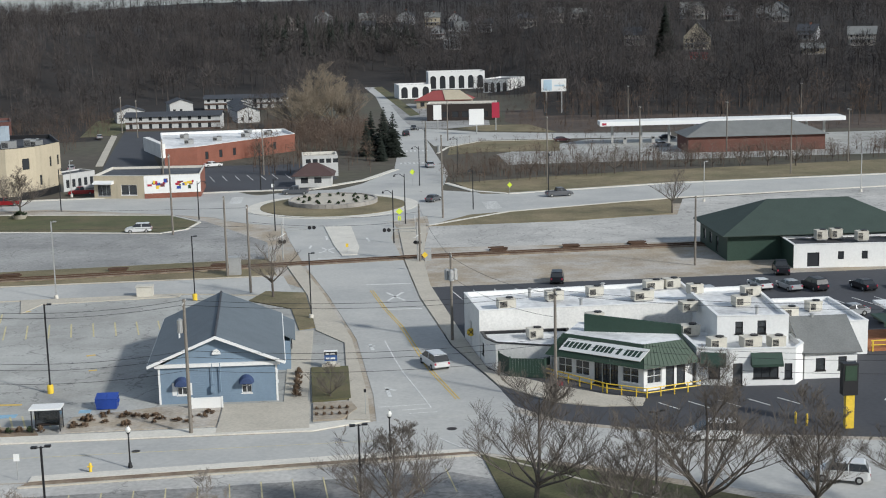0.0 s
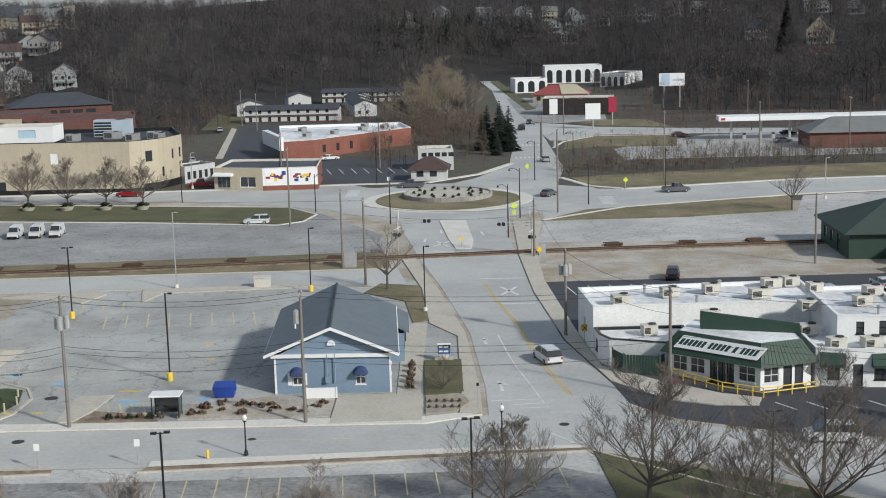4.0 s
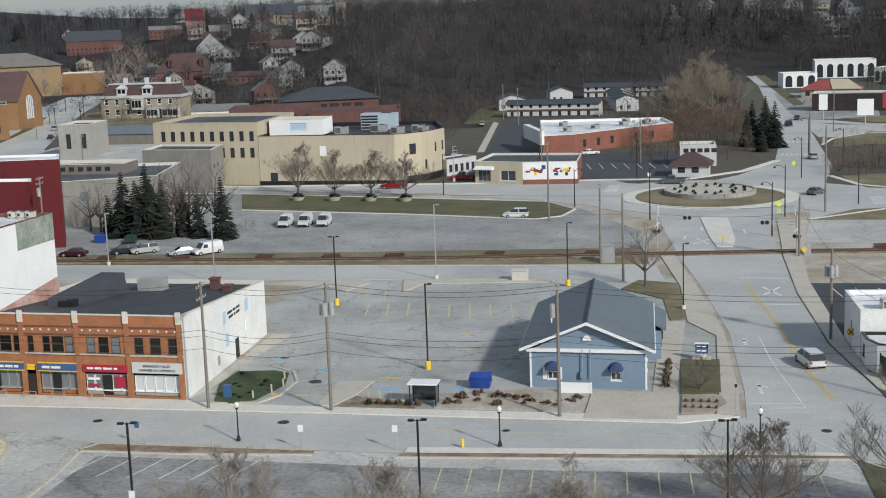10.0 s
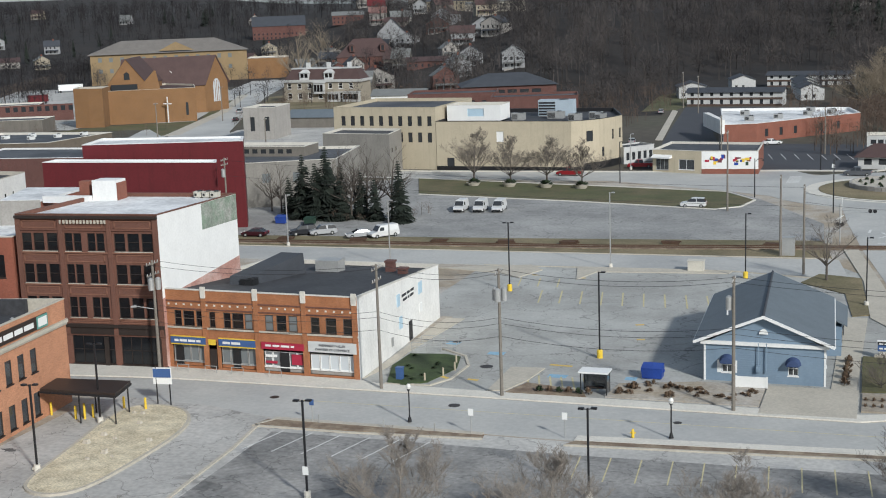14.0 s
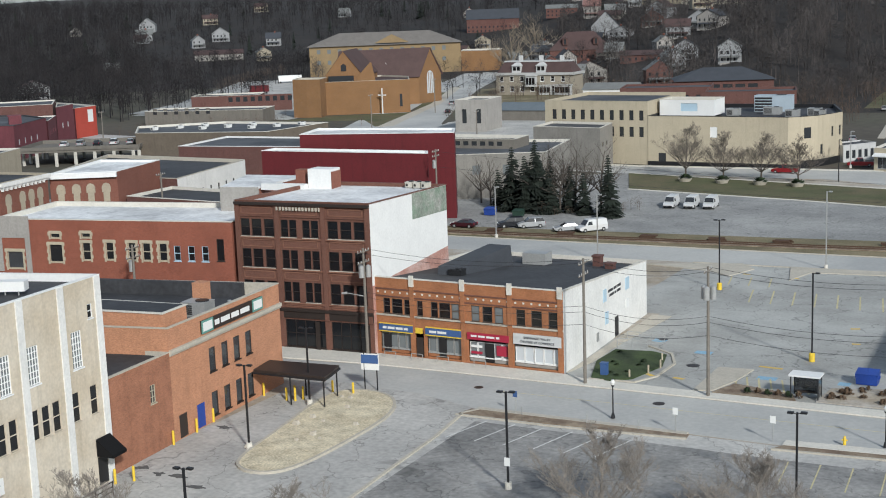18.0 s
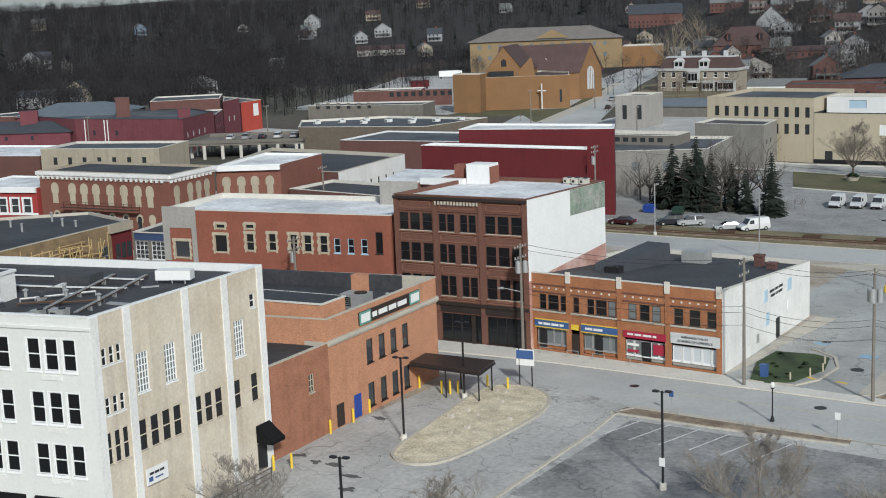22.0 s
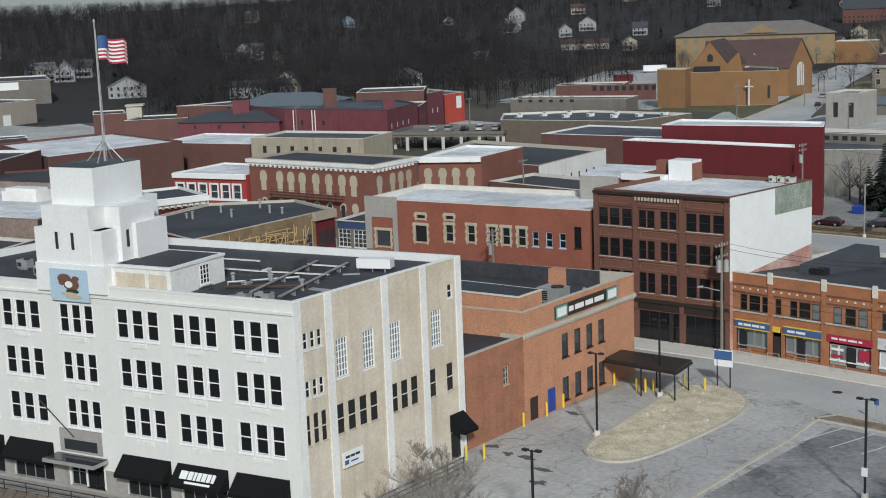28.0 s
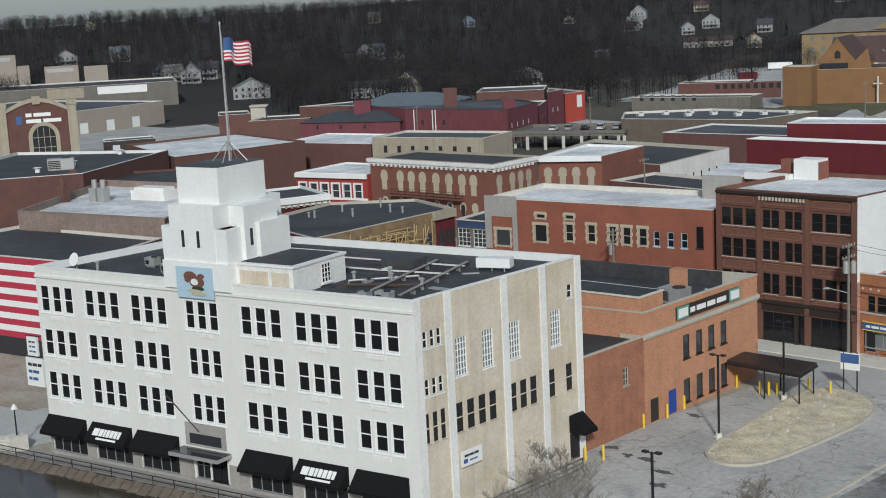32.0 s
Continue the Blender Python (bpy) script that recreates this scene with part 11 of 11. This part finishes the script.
WH, BKC, GYC, RDC, SVC = (0.75, 0.75, 0.74), (0.02, 0.022, 0.028), (0.12, 0.125, 0.135), (0.28, 0.02, 0.025), (0.42, 0.43, 0.44)
for x, y in ((-79.8, 238.6), (-76.1, 239.0), (-72.6, 239.4)):
    car(x, y, 274, "van", "white", WH, "white work van parked on the lot")
car(-38.0, 247.4, 182, "suv", "white", WH, "white estate car standing on the lot")
car(32.3, 116.6, 172, "minivan", "white", WH, "white minivan driving on the street")
car(39.6, 104.6, 160, "suv", "white", WH, "white car driving on the street")
car(8.9, 146.0, 106, "minivan", "white", WH, "white minivan heading up the cross street")
car(43.5, 276.4, 10, "pickup", "grey", GYC, "dark grey pickup truck on the avenue")
car(-71.4, 289.0, 182, "pickup", "red", RDC, "red pickup truck on the avenue")
car(17.4, 275.0, 60, "sedan", "grey", GYC, "dark grey car in the roundabout")
car(-11.1, 292.6, 175, "pickup", "grey", GYC, "dark grey pickup truck entering the roundabout")
for x, y, rz, k, cn, cc in ((29.4, 189.4, 80, "suv", "black", BKC), (62.2, 190.0, 80, "pickup", "black", BKC), (56.0, 180.0, 100, "sedan", "white", WH), (59.6, 178.5, 100, "sedan", "silver", SVC), (63.0, 178.0, 100, "suv", "black", BKC), (69.4, 177.0, 100, "sedan", "black", BKC), (75, 176, 100, "sedan", "blue", (0.1, 0.2, 0.4)), (47.6, 176.5, 100, "sedan", "silver", SVC), (66, 158, 190, "suv", "black", BKC), (62, 162, 190, "sedan", "silver", SVC)):
    car(x, y, rz, k, cn, cc, "parked car behind the restaurant")
for x, y, rz, k, cn, cc in ((-106.9, 207.6, 180, "sedan", "maroon", (0.06, 0.015, 0.02)), (-99.0, 210.2, 215, "suv", "black", BKC), (-95.6, 210.8, 215, "suv", "silver", SVC), (-88.1, 209.0, 215, "sedan", "silver", SVC), (-84.2, 210.2, 230, "van", "white", WH)):
    car(x, y, rz, k, cn, cc, "parked vehicle beside the railway")
for x, y, rz, k, cn, cc in ((86, 366, 10, "sedan", "silver", SVC), (101, 372, 0, "suv", "grey", GYC), (92, 385, 0, "sedan", "black", BKC), (104, 358, 10, "suv", "silver", SVC), (62, 388, 8, "sedan", "maroon", (0.06, 0.015, 0.02)), (20.5, 335, 95, "sedan", "silver", SVC), (18.5, 420, 95, "suv", "black", BKC), (22, 440, 270, "sedan", "black", BKC), (-70, 352, 100, "sedan", "silver", SVC), (-63, 320, 190, "suv", "white", WH), (-34, 350, 20, "sedan", "white", WH), (-78, 440, 100, "sedan", "silver", SVC), (-54, 312, 100, "pickup", "red", RDC), (-58.5, 303, 190, "pickup", "red", RDC)):
    car(x, y, rz, k, cn, cc, "car seen among the northern lots", 0.07)
for k in range(16):
    x, y = -300 - (k % 8) * 9.5, 455 + (k // 8) * 42 + (k % 8) * 14
    car(x, y, 40 + (k % 3) * 90, ("sedan", "suv", "van")[k % 3], ("silver", "black", "white", "red")[k % 4], (SVC, BKC, WH, RDC)[k % 4], "car parked near the church")
for k in range(5):
    car(-257 + k * 3.6, 270.5 + k * 2.4, 120, "suv" if k % 2 else "sedan", ("white", "silver", "black")[k % 3], (WH, SVC, BKC)[k % 3], "car parked on the parking deck", 4.25)
car(-221, 420, 112, "sedan", "black", BKC, "dark car on the side street")
car(-236, 452, 112, "suv", "silver", SVC, "silver car on the side street")

# ---- planting and small things ----
def shrub(x, y, r, h, material, seed, label, z=0.12):
    rng = random.Random(seed)
    e = thing("shrub", x, y, z, label, "shrub", "shrubs")
    m = M()
    for k in range(70):
        a, b = rng.uniform(0, 6.283), rng.uniform(0.1, 1.5)
        d = Vector((math.cos(a) * math.cos(b), math.sin(a) * math.cos(b), math.sin(b)))
        o = Vector((x, y, z)) + Vector((d.x * r * 0.5, d.y * r * 0.5, d.z * h * 0.4))
        t = Vector((x, y, z)) + Vector((d.x * r, d.y * r, d.z * h)) * rng.uniform(0.8, 1.1)
        s = Vector((-math.sin(a), math.cos(a), 0.3)) * r * 0.16
        m.face(o - s, o + s, t + s * 0.6, t - s * 0.6)
    part("foliage", m, material, e)
    part("stem", M().tube((x, y, z - 0.1), (x, y, z + h * 0.6), 0.04, 0.02, 5), BARK, e)


rg = random.Random(8)
for k in range(34):
    x, y = rg.uniform(-27.4, -14), rg.uniform(127.5, 132.5)
    shrub(x, y, rg.uniform(0.3, 0.65), rg.uniform(0.25, 0.55), SHRUB, k, "low brown winter shrub in the gravel bed")
for k in range(6):
    shrub(-35 + k * 1.0, 127.4 + 0.2 * (k % 2), 0.5, 0.6, SHRUB if k % 2 else SHRUB_G, 60 + k, "low shrub in the mulch bed by the shelter")
for k in range(5):
    shrub(-6.0, 136 + k * 2.1, 0.6, 0.8, SHRUB, 80 + k, "reddish-brown shrub beside the blue office")
for k in range(10):
    shrub(-3.8 + (k % 5) * 0.75, 128.6 + (k // 5) * 2.0, 0.25, 0.35, SHRUB, 90 + k, "small shrub in the stone bed", 0.2)
for k in range(9):
    x, y = rg.uniform(-52.6, -46.8), rg.uniform(128.5, 138)
    shrub(x, y, 0.4, 0.2, SHRUB_G, 110 + k, "low dark green groundcover plant", 0.15)
for k, (x, y) in enumerate(((-87.8, 271.4), (-79.7, 270.6), (-71.7, 269.9), (-64.1, 269.2))):
    e = thing("planter", x, y, 0.1, "round concrete planter with dark shrub", "planter", "planters")
    part("bowl", M().tube((x, y, 0.1), (x, y, 0.8), 1.1, 1.5, 14), CONCRETE_TAN, e)
    shrub(x, y, 1.6, 0.9, SHRUB_G, 160 + k, "dark evergreen shrub in a planter", 0.75)
pl_ = thing("roundabout_planter", -3, 277, 0.2, "round stone-walled planting bed on the island", "planter")
for k in range(40):
    a0, a1 = k * math.pi / 20 + 0.004, (k + 1) * math.pi / 20 - 0.004
    q = [(-3 + r * math.cos(a), 277 + r * math.sin(a)) for r, a in ((8.6, a0), (9.1, a0), (9.1, a1), (8.6, a1))]
    part("stone", M().prism(q, 0.2, 0.97 + 0.05 * (k % 3)), GREY_ST, pl_)
part("soil", M().prism(ring_pts(-3, 277, 8.6, 32), 0.2, 0.8), CONCRETE_TAN, pl_)
for k in range(22):
    a = k * 0.286
    r = 7.0 if k % 2 else 5.0
    shrub(-3 + r * math.cos(a), 277 + r * math.sin(a), 0.5, 0.6, SHRUB_G, 180 + k, "small round shrub on the roundabout", 0.8)
for k, (x, y) in enumerate(((-51.7, 208.2), (-35.8, 210.4), (-62, 207.4), (-73, 206.8), (-20, 210.6), (24, 216.6), (36, 217), (47, 217.6), (-87, 206), (-100, 205.4))):
    e = thing("sleeper_stack", x, y, 0.05, "pile of old railway sleepers", "timber pile", "sleeper stacks")
    for j in range(6):
        r = random.Random(k * 10 + j)
        part("sleeper", M().prism(rect(x - 1.3 + r.uniform(-0.3, 0.3), y - 0.7 + (j % 3) * 0.5, 2.6, 0.24, r.uniform(-9, 9)), 0.05 + (j // 3) * 0.24, 0.27 + (j // 3) * 0.24), RUST, e)
for k in range(12):
    r = random.Random(300 + k)
    x, y, s = -72 + r.random() * 6.5, 95 + r.random() * 17, 0.18 + r.random() * 0.25
    solo("boulder", M().hexa([(x - s, y - s * 0.7, 0.15), (x + s * 0.8, y - s, 0.15), (x + s, y + s * 0.6, 0.15), (x - s * 0.7, y + s, 0.15)], [(x - s * 0.5, y - s * 0.4, 0.2 + s), (x + s * 0.5, y - s * 0.5, 0.25 + s * 0.8), (x + s * 0.5, y + s * 0.4, 0.2 + s * 0.9), (x - s * 0.4, y + s * 0.5, 0.22 + s * 0.7)]), CONCRETE_TAN, "pale boulder on the gravel island", "boulder", group="boulders", origin=(x, y, 0.15))


for x, y, z, w, q in ((-364, 502, 0.05, 8.5, RED_P), (-397, 572, 0.05, 12, SIGN_W)):
    tr = thing("box_trailer", x, y, z, "plain box trailer parked in the church lot", "trailer")
    part("box", M().prism(rect(x, y, w, 2.6, 35), z + 0.9, z + 3.8), q, tr)
    for k in (0.8, w - 1.6):
        part("wheel", M().prism(rect(x + k * 0.82, y + k * 0.57, 0.9, 2.5, 35), z, z + 0.9), RUBBER, tr)
# ---- houses on the slopes ----
def far_house(x, y, w, eave, rise, rz, wall, roof, along, label, chimney=False, porch=None, dormers=0, hip=0.0, wing=None):
    """A pitched-roof house on the slope, with panes on two sides, and a porch, dormers or a lower side wing where it has them."""
    z = hz(x, y)
    d = w * 0.8 if w < 22 else w * 0.5
    n = max(2, int(w / 3.2))
    rows = (1.0, 3.9) if eave > 5 else (1.0,)
    hol = {0: [(1.0 + j * (w - 2) / n, zz, 1.0, 1.4, "bare", None, GLASS_F) for j in range(n) for zz in rows], 1: [(d * q, zz, 0.9, 1.4, "bare", None, GLASS_F) for q in (0.25, 0.65) for zz in rows]}
    pts = rect(x - w / 2, y, w, d, rz)
    e = gabled("house", label, pts, z, eave, eave + rise, wall, roof, along=along, over=0.5, holes=hol, group="hill houses", chimney=chimney, hip=hip)
    u, _ = uv(pts[0], pts[1])
    P = lambda i, j, k: (pts[0][0] + u[0] * i + u[1] * j, pts[0][1] + u[1] * i - u[0] * j, z + k)
    if porch is None:
        porch = w < 16
    if porch:
        a, b = w * 0.08, w * 0.92
        part("porch_roof", M().hexa([P(a, 0, 3.0), P(a, 2.2, 2.5), P(b, 2.2, 2.5), P(b, 0, 3.0)], [P(a, 0, 3.25), P(a, 2.2, 2.7), P(b, 2.2, 2.7), P(b, 0, 3.25)]), roof, e)
        for j in range(4):
            part("porch_post", M().tube(P(a + 0.2 + (b - a - 0.4) * j / 3, 2.0, -0.4), P(a + 0.2 + (b - a - 0.4) * j / 3, 2.0, 2.6), 0.12, 0.12, 5), HOUSE_WH, e)
        part("porch_floor", M().hexa([P(a, 0, -0.8), P(a, 2.2, -0.8), P(b, 2.2, -0.8), P(b, 0, -0.8)], [P(a, 0, 0.2), P(a, 2.2, 0.2), P(b, 2.2, 0.2), P(b, 0, 0.2)]), GREY_ST, e)
    for j in range(dormers):
        c = w * (j + 0.5) / dormers
        zb, zt = eave + rise * 0.25, eave + rise * 0.62
        dm = part("dormer", M().hexa([P(c - 1.3, -0.8, zb), P(c + 1.3, -0.8, zb), P(c + 1.3, -d * 0.35, zb), P(c - 1.3, -d * 0.35, zb)], [P(c - 1.3, -0.8, zt), P(c + 1.3, -0.8, zt), P(c + 1.3, -d * 0.35, zt), P(c - 1.3, -d * 0.35, zt)]), wall, e)
        part("dormer_roof", M().hexa([P(c - 1.7, -0.4, zt), P(c + 1.7, -0.4, zt), P(c + 1.7, -d * 0.4, zt), P(c - 1.7, -d * 0.4, zt)], [P(c - 0.2, -0.4, zt + 1.1), P(c + 0.2, -0.4, zt + 1.1), P(c + 0.2, -d * 0.4, zt + 1.1), P(c - 0.2, -d * 0.4, zt + 1.1)]), roof, dm)
        part("pane", M().face(P(c - 0.7, -0.76, zb + 0.3), P(c + 0.7, -0.76, zb + 0.3), P(c + 0.7, -0.76, zt - 0.2), P(c - 0.7, -0.76, zt - 0.2)), GLASS_F, dm)
    if wing:
        ww, wh = wing
        a, b = (w - 0.02, w + ww) if ww > 0 else (ww, 0.02)
        wg = part("wing", M().hexa([P(a, -1.5, -0.5), P(b, -1.5, -0.5), P(b, -d + 1, -0.5), P(a, -d + 1, -0.5)], [P(a, -1.5, wh), P(b, -1.5, wh), P(b, -d + 1, wh), P(a, -d + 1, wh)]), wall, e)
        part("wing_roof", M().hexa([P(a - 0.3, -1.1, wh), P(b + 0.3, -1.1, wh), P(b + 0.3, -d + 0.6, wh), P(a - 0.3, -d + 0.6, wh)], [P(a + 0.2, -d * 0.45, wh + 1.8), P(b - 0.2, -d * 0.45, wh + 1.8), P(b - 0.2, -d * 0.55, wh + 1.8), P(a + 0.2, -d * 0.55, wh + 1.8)]), roof, wg)
        part("pane", M().face(P((a + b) / 2 - 0.6, -1.46, 1.0), P((a + b) / 2 + 0.6, -1.46, 1.0), P((a + b) / 2 + 0.6, -1.46, 2.5), P((a + b) / 2 - 0.6, -1.46, 2.5)), GLASS_F, wg)
    return e


TANSTONE_P = mat("pale_chapel_stone", (0.34, 0.31, 0.26), 0.9, var=0.16, scale=0.2, fine=3, stain=0.15)
SHING_RD = mat("faded_red_shingles", (0.24, 0.13, 0.115), 0.85, var=0.18, scale=0.3, fine=6)
HOUSE_W = (GREY_ST, CREAM_S, GREY_ST, BRICK_S, CREAM_S, HOUSE_WH, SIDING_BL)
HOUSE_R = (SHING_GY, SHING_DK, SHING_BR, SHING_GY)
hr = random.Random(21)
made = 0
while made < 36:
    az, r = hr.uniform(19, 66), hr.uniform(600, 1450)
    if az < 24 and r < 700:
        continue
    x, y = -math.sin(radians(az)) * r, math.cos(radians(az)) * r
    if not is_clear(x, y):
        continue
    wl, rf = HOUSE_W[made % 7], HOUSE_R[hr.randrange(4)]
    w, eave, rise, turn = hr.uniform(8, 13), hr.choice((4.2, 5.8, 6.2)), hr.uniform(2.5, 4), az + hr.uniform(-25, 25)
    made += 1
    # the wooded slope behind the warehouses has few houses
    if 35 < az < 56 and made % 3:
        continue
    far_house(x, y, w, eave, rise, turn, wl, rf, (made - 1) % 2, ("weathered grey clapboard house with pitched roof", "cream house with pitched roof", "pale grey house with pitched roof", "red brick house with pitched roof", "tan house with pitched roof", "white gabled house among bare trees", "blue-grey house with pitched roof")[(made - 1) % 7], made % 3 == 1)
placed = 0
while placed < 26:
    az, r = hr.uniform(16.5, 28), hr.uniform(560, 900)
    x, y = -math.sin(radians(az)) * r, math.cos(radians(az)) * r
    if not is_clear(x, y):
        continue
    k = placed % 6
    far_house(x, y, hr.uniform(9, 15), hr.choice((5.2, 5.8, 6.6)), hr.uniform(2.8, 4.4), az + hr.uniform(-30, 30), (GREY_ST, GREY_BR, BRICK_S, CREAM_S, HOUSE_WH, GREY_BR)[k], HOUSE_R[hr.randrange(4)], placed % 2, ("weathered grey hillside house with porch", "grey-brown clapboard hillside house", "shade-darkened brick hillside house", "faded cream hillside house", "white gabled hillside house", "grey-brown hillside house among trees")[k], placed % 2 == 0)
    placed += 1
for k in range(22):
    az, r = hr.uniform(-19, 3), hr.uniform(860, 1050)
    far_house(-math.sin(radians(az)) * r, math.cos(radians(az)) * r, hr.uniform(9, 13), 6, 3.4, az, HOUSE_WH if k % 3 else GREY_ST, HOUSE_R[k % 4], k % 2, "pale hilltop house among bare trees")
far_house(-273, 667, 32.3, 8.6, 8.8, 22, BRICK_DK, SHING_BR, 1, "large brown-roofed brick house with two dormers", dormers=2, hip=9.0)
far_house(-285, 736, 16.4, 10.5, 8.2, 21, HOUSE_WH, SHING_DK, 0, "tall white gabled house with blue-grey roof", wing=(7, 6))
far_house(-226, 687, 12.6, 6.3, 3.6, 18, HOUSE_WH, SHING_BR, 1, "white house with brown roof on the slope")
far_house(-168, 581, 10.0, 7.2, 3.2, 16, HOUSE_WH, SHING_GY, 0, "white two-storey house at the wood edge")
far_house(-226, 630, 20.3, 3.6, 1.9, 20, BRICK_S, SHING_BR, 1, "low brick garage with brown roof")
far_house(-222, 710, 11.1, 5.5, 3.7, 17, HOUSE_WH, SHING_GY, 0, "small white house with a cupola roof")
far_house(-300, 897, 40.4, 6.7, 7.1, 18, TANSTONE, SHING_DK, 1, "stone gabled house with dark slate roof")
ch_x, ch_y = -255, 858
far_house(ch_x, ch_y, 30, 6.6, 6.2, 16, TANSTONE_P, SHING_GY, 1, "pale stone chapel hall with steep roof", porch=False, wing=(-9, 5))
far_house(ch_x - 9, ch_y - 5, 9, 7.0, 6.0, 16, TANSTONE_P, SHING_GY, 0, "pale stone chapel gable front", porch=False)
solo("chapel_tower", M().prism(rect(ch_x + 9, ch_y + 3, 6.5, 6.5, 16), hz(ch_x, ch_y) - 1, hz(ch_x, ch_y) + 13.5).prism(rect(ch_x + 8.7, ch_y + 2.7, 7.1, 7.1, 16), hz(ch_x, ch_y) + 13.5, hz(ch_x, ch_y) + 14.2), TANSTONE_P, "square pale stone chapel tower", "tower", origin=(ch_x + 12, ch_y + 6, hz(ch_x, ch_y)))
far_house(-451, 930, 39.4, 10.7, 6.9, 26, BRICK_S, SHING_DK, 1, "red brick house with dark roof")
far_house(-407, 961, 23.8, 6.9, 2.6, 23, BRICK_S, SHING_GY, 1, "brick house with white trim and flat roof")
far_house(-393, 986, 13.2, 6.2, 7.9, 22, HOUSE_WH, RED_P, 1, "house with a faded red roof")
far_house(-469, 378, 27.5, 5.0, 2.5, 51, HOUSE_WH, SHING_DK, 1, "long white house with dark roof")
far_house(-642, 512, 11.5, 7.4, 4.6, 44, HOUSE_WH, SHING_GY, 0, "white gabled house among bare trees", wing=(-7, 5))
far_house(-655, 533, 10.0, 6.2, 4.2, 60, HOUSE_WH, SHING_DK, 1, "small white house behind bare trees")
far_house(-620, 520, 8.5, 5.2, 3.2, 52, GREY_ST, SHING_GY, 0, "grey outbuilding among bare trees")
far_house(-754, 899, 13.0, 6.8, 5.0, 32, HOUSE_WH, SHING_GY, 0, "white gabled house among bare trees")
far_house(-545, 715, 31.3, 4.5, 2.6, 37, GREY_ST, SHING_BR, 1, "long pale grey low house")
far_house(-636, 842, 13.1, 6.6, 4.4, 37, HOUSE_WH, SHING_GY, 0, "small white house on the slope")
far_house(180, 691, 13.6, 6.5, 7.1, -15, CREAM_S, SHING_GY, 0, "cream gabled house on the hillside")
far_house(171, 653, 7.8, 2.2, 1.1, -15, RED_B, RED_P, 1, "small red shed on the hillside")
far_house(261, 809, 10.6, 4.6, 3.5, -18, HOUSE_WH, SHING_GY, 0, "white house on the hillside")
far_house(226, 649, 11.4, 2.9, 2.0, -19, CREAM_S, SHING_GY, 1, "tan house on the hillside")
far_house(257, 668, 13.3, 5.3, 3.6, -21, GREY_ST, SHING_GY, 1, "grey house on the hillside")
far_house(155, 721, 12.2, 5.5, 3.7, -12, GREY_ST, SHING_DK, 1, "grey house behind bare trees")
far_house(-613, 332, 7.2, 5.2, 3.5, 62, CREAM_S, SHING_GY, 0, "small cream gabled house")
far_house(-532, 354, 17.2, 5.3, 4.2, 56, HOUSE_WH, SHING_GY, 0, "white house by the yard")
for x, y, w, eave, rise, wall, roof, along, label in (
        (-512, 723, 9.0, 6.0, 2.6, CREAM_S, SHING_GY, 0, "small cream house above the church lot"),
        (-620, 795, 9.5, 5.8, 3.6, HOUSE_WH, SHING_GY, 0, "white gabled house on the wooded slope"),
        (-573, 821, 10.5, 6.0, 3.8, HOUSE_WH, SHING_DK, 1, "white house with dark roof on the slope"),
        (-743, 971, 13.0, 6.0, 3.2, CREAM_S, SHING_BR, 1, "tan house high on the wooded slope"),
        (-702, 833, 12.0, 5.6, 3.6, HOUSE_WH, SHING_GY, 1, "white house among bare trees"),
        (-648, 395, 11.0, 6.4, 4.8, HOUSE_WH, SHING_GY, 0, "white gabled house above the yard"),
        (-662, 415, 11.0, 6.0, 4.0, HOUSE_WH, SHING_DK, 1, "white house beside the gabled house"),
        (-841, 419, 14.0, 6.0, 4.0, HOUSE_WH, SHING_GY, 0, "pale house behind the factory towers"),
        (-825, 450, 13.0, 6.4, 4.4, GREY_ST, SHING_BL, 1, "grey house with blue roof behind the factory"),
        (-357, 897, 12.0, 8.0, 3.8, GREY_ST, SHING_RD, 1, "grey house with a faded pink-red roof"),
        (-317, 874, 9.0, 6.0, 3.4, HOUSE_WH, SHING_GY, 0, "small white house on the hillside street"),
        (-314, 830, 13.0, 6.4, 3.8, GREY_ST, SHING_GY, 1, "grey clapboard house on the hillside street"),
        (19, 1024, 11.0, 6.0, 3.6, GREY_ST, SHING_GY, 1, "grey house on the wooded ridge"),
        (48, 1040, 12.0, 6.6, 3.8, HOUSE_WH, SHING_DK, 0, "white gabled house on the wooded ridge"),
        (66, 1001, 11.0, 6.6, 3.4, CREAM_S, SHING_GY, 1, "cream house on the wooded ridge"),
        (82, 995, 10.0, 6.2, 3.4, HOUSE_WH, SHING_BR, 0, "white house on the wooded ridge"),
        (-14, 1033, 12.0, 6.4, 4.0, HOUSE_WH, SHING_GY, 0, "white gabled house on the wooded ridge"),
        (232, 906, 13.0, 6.6, 4.2, HOUSE_WH, SHING_GY, 1, "pale house high above the filling station"),
        (269, 837, 12.0, 6.6, 4.4, HOUSE_WH, SHING_GY, 0, "white gabled house high on the slope"),
        (240, 700, 10.0, 5.0, 3.0, HOUSE_WH, SHING_DK, 1, "white house behind bare trees")):
    far_house(x, y, w, eave, rise, math.degrees(math.atan2(-x, y)) + (x * 7 + y * 3) % 30 - 15, wall, roof, along, label, chimney=True)
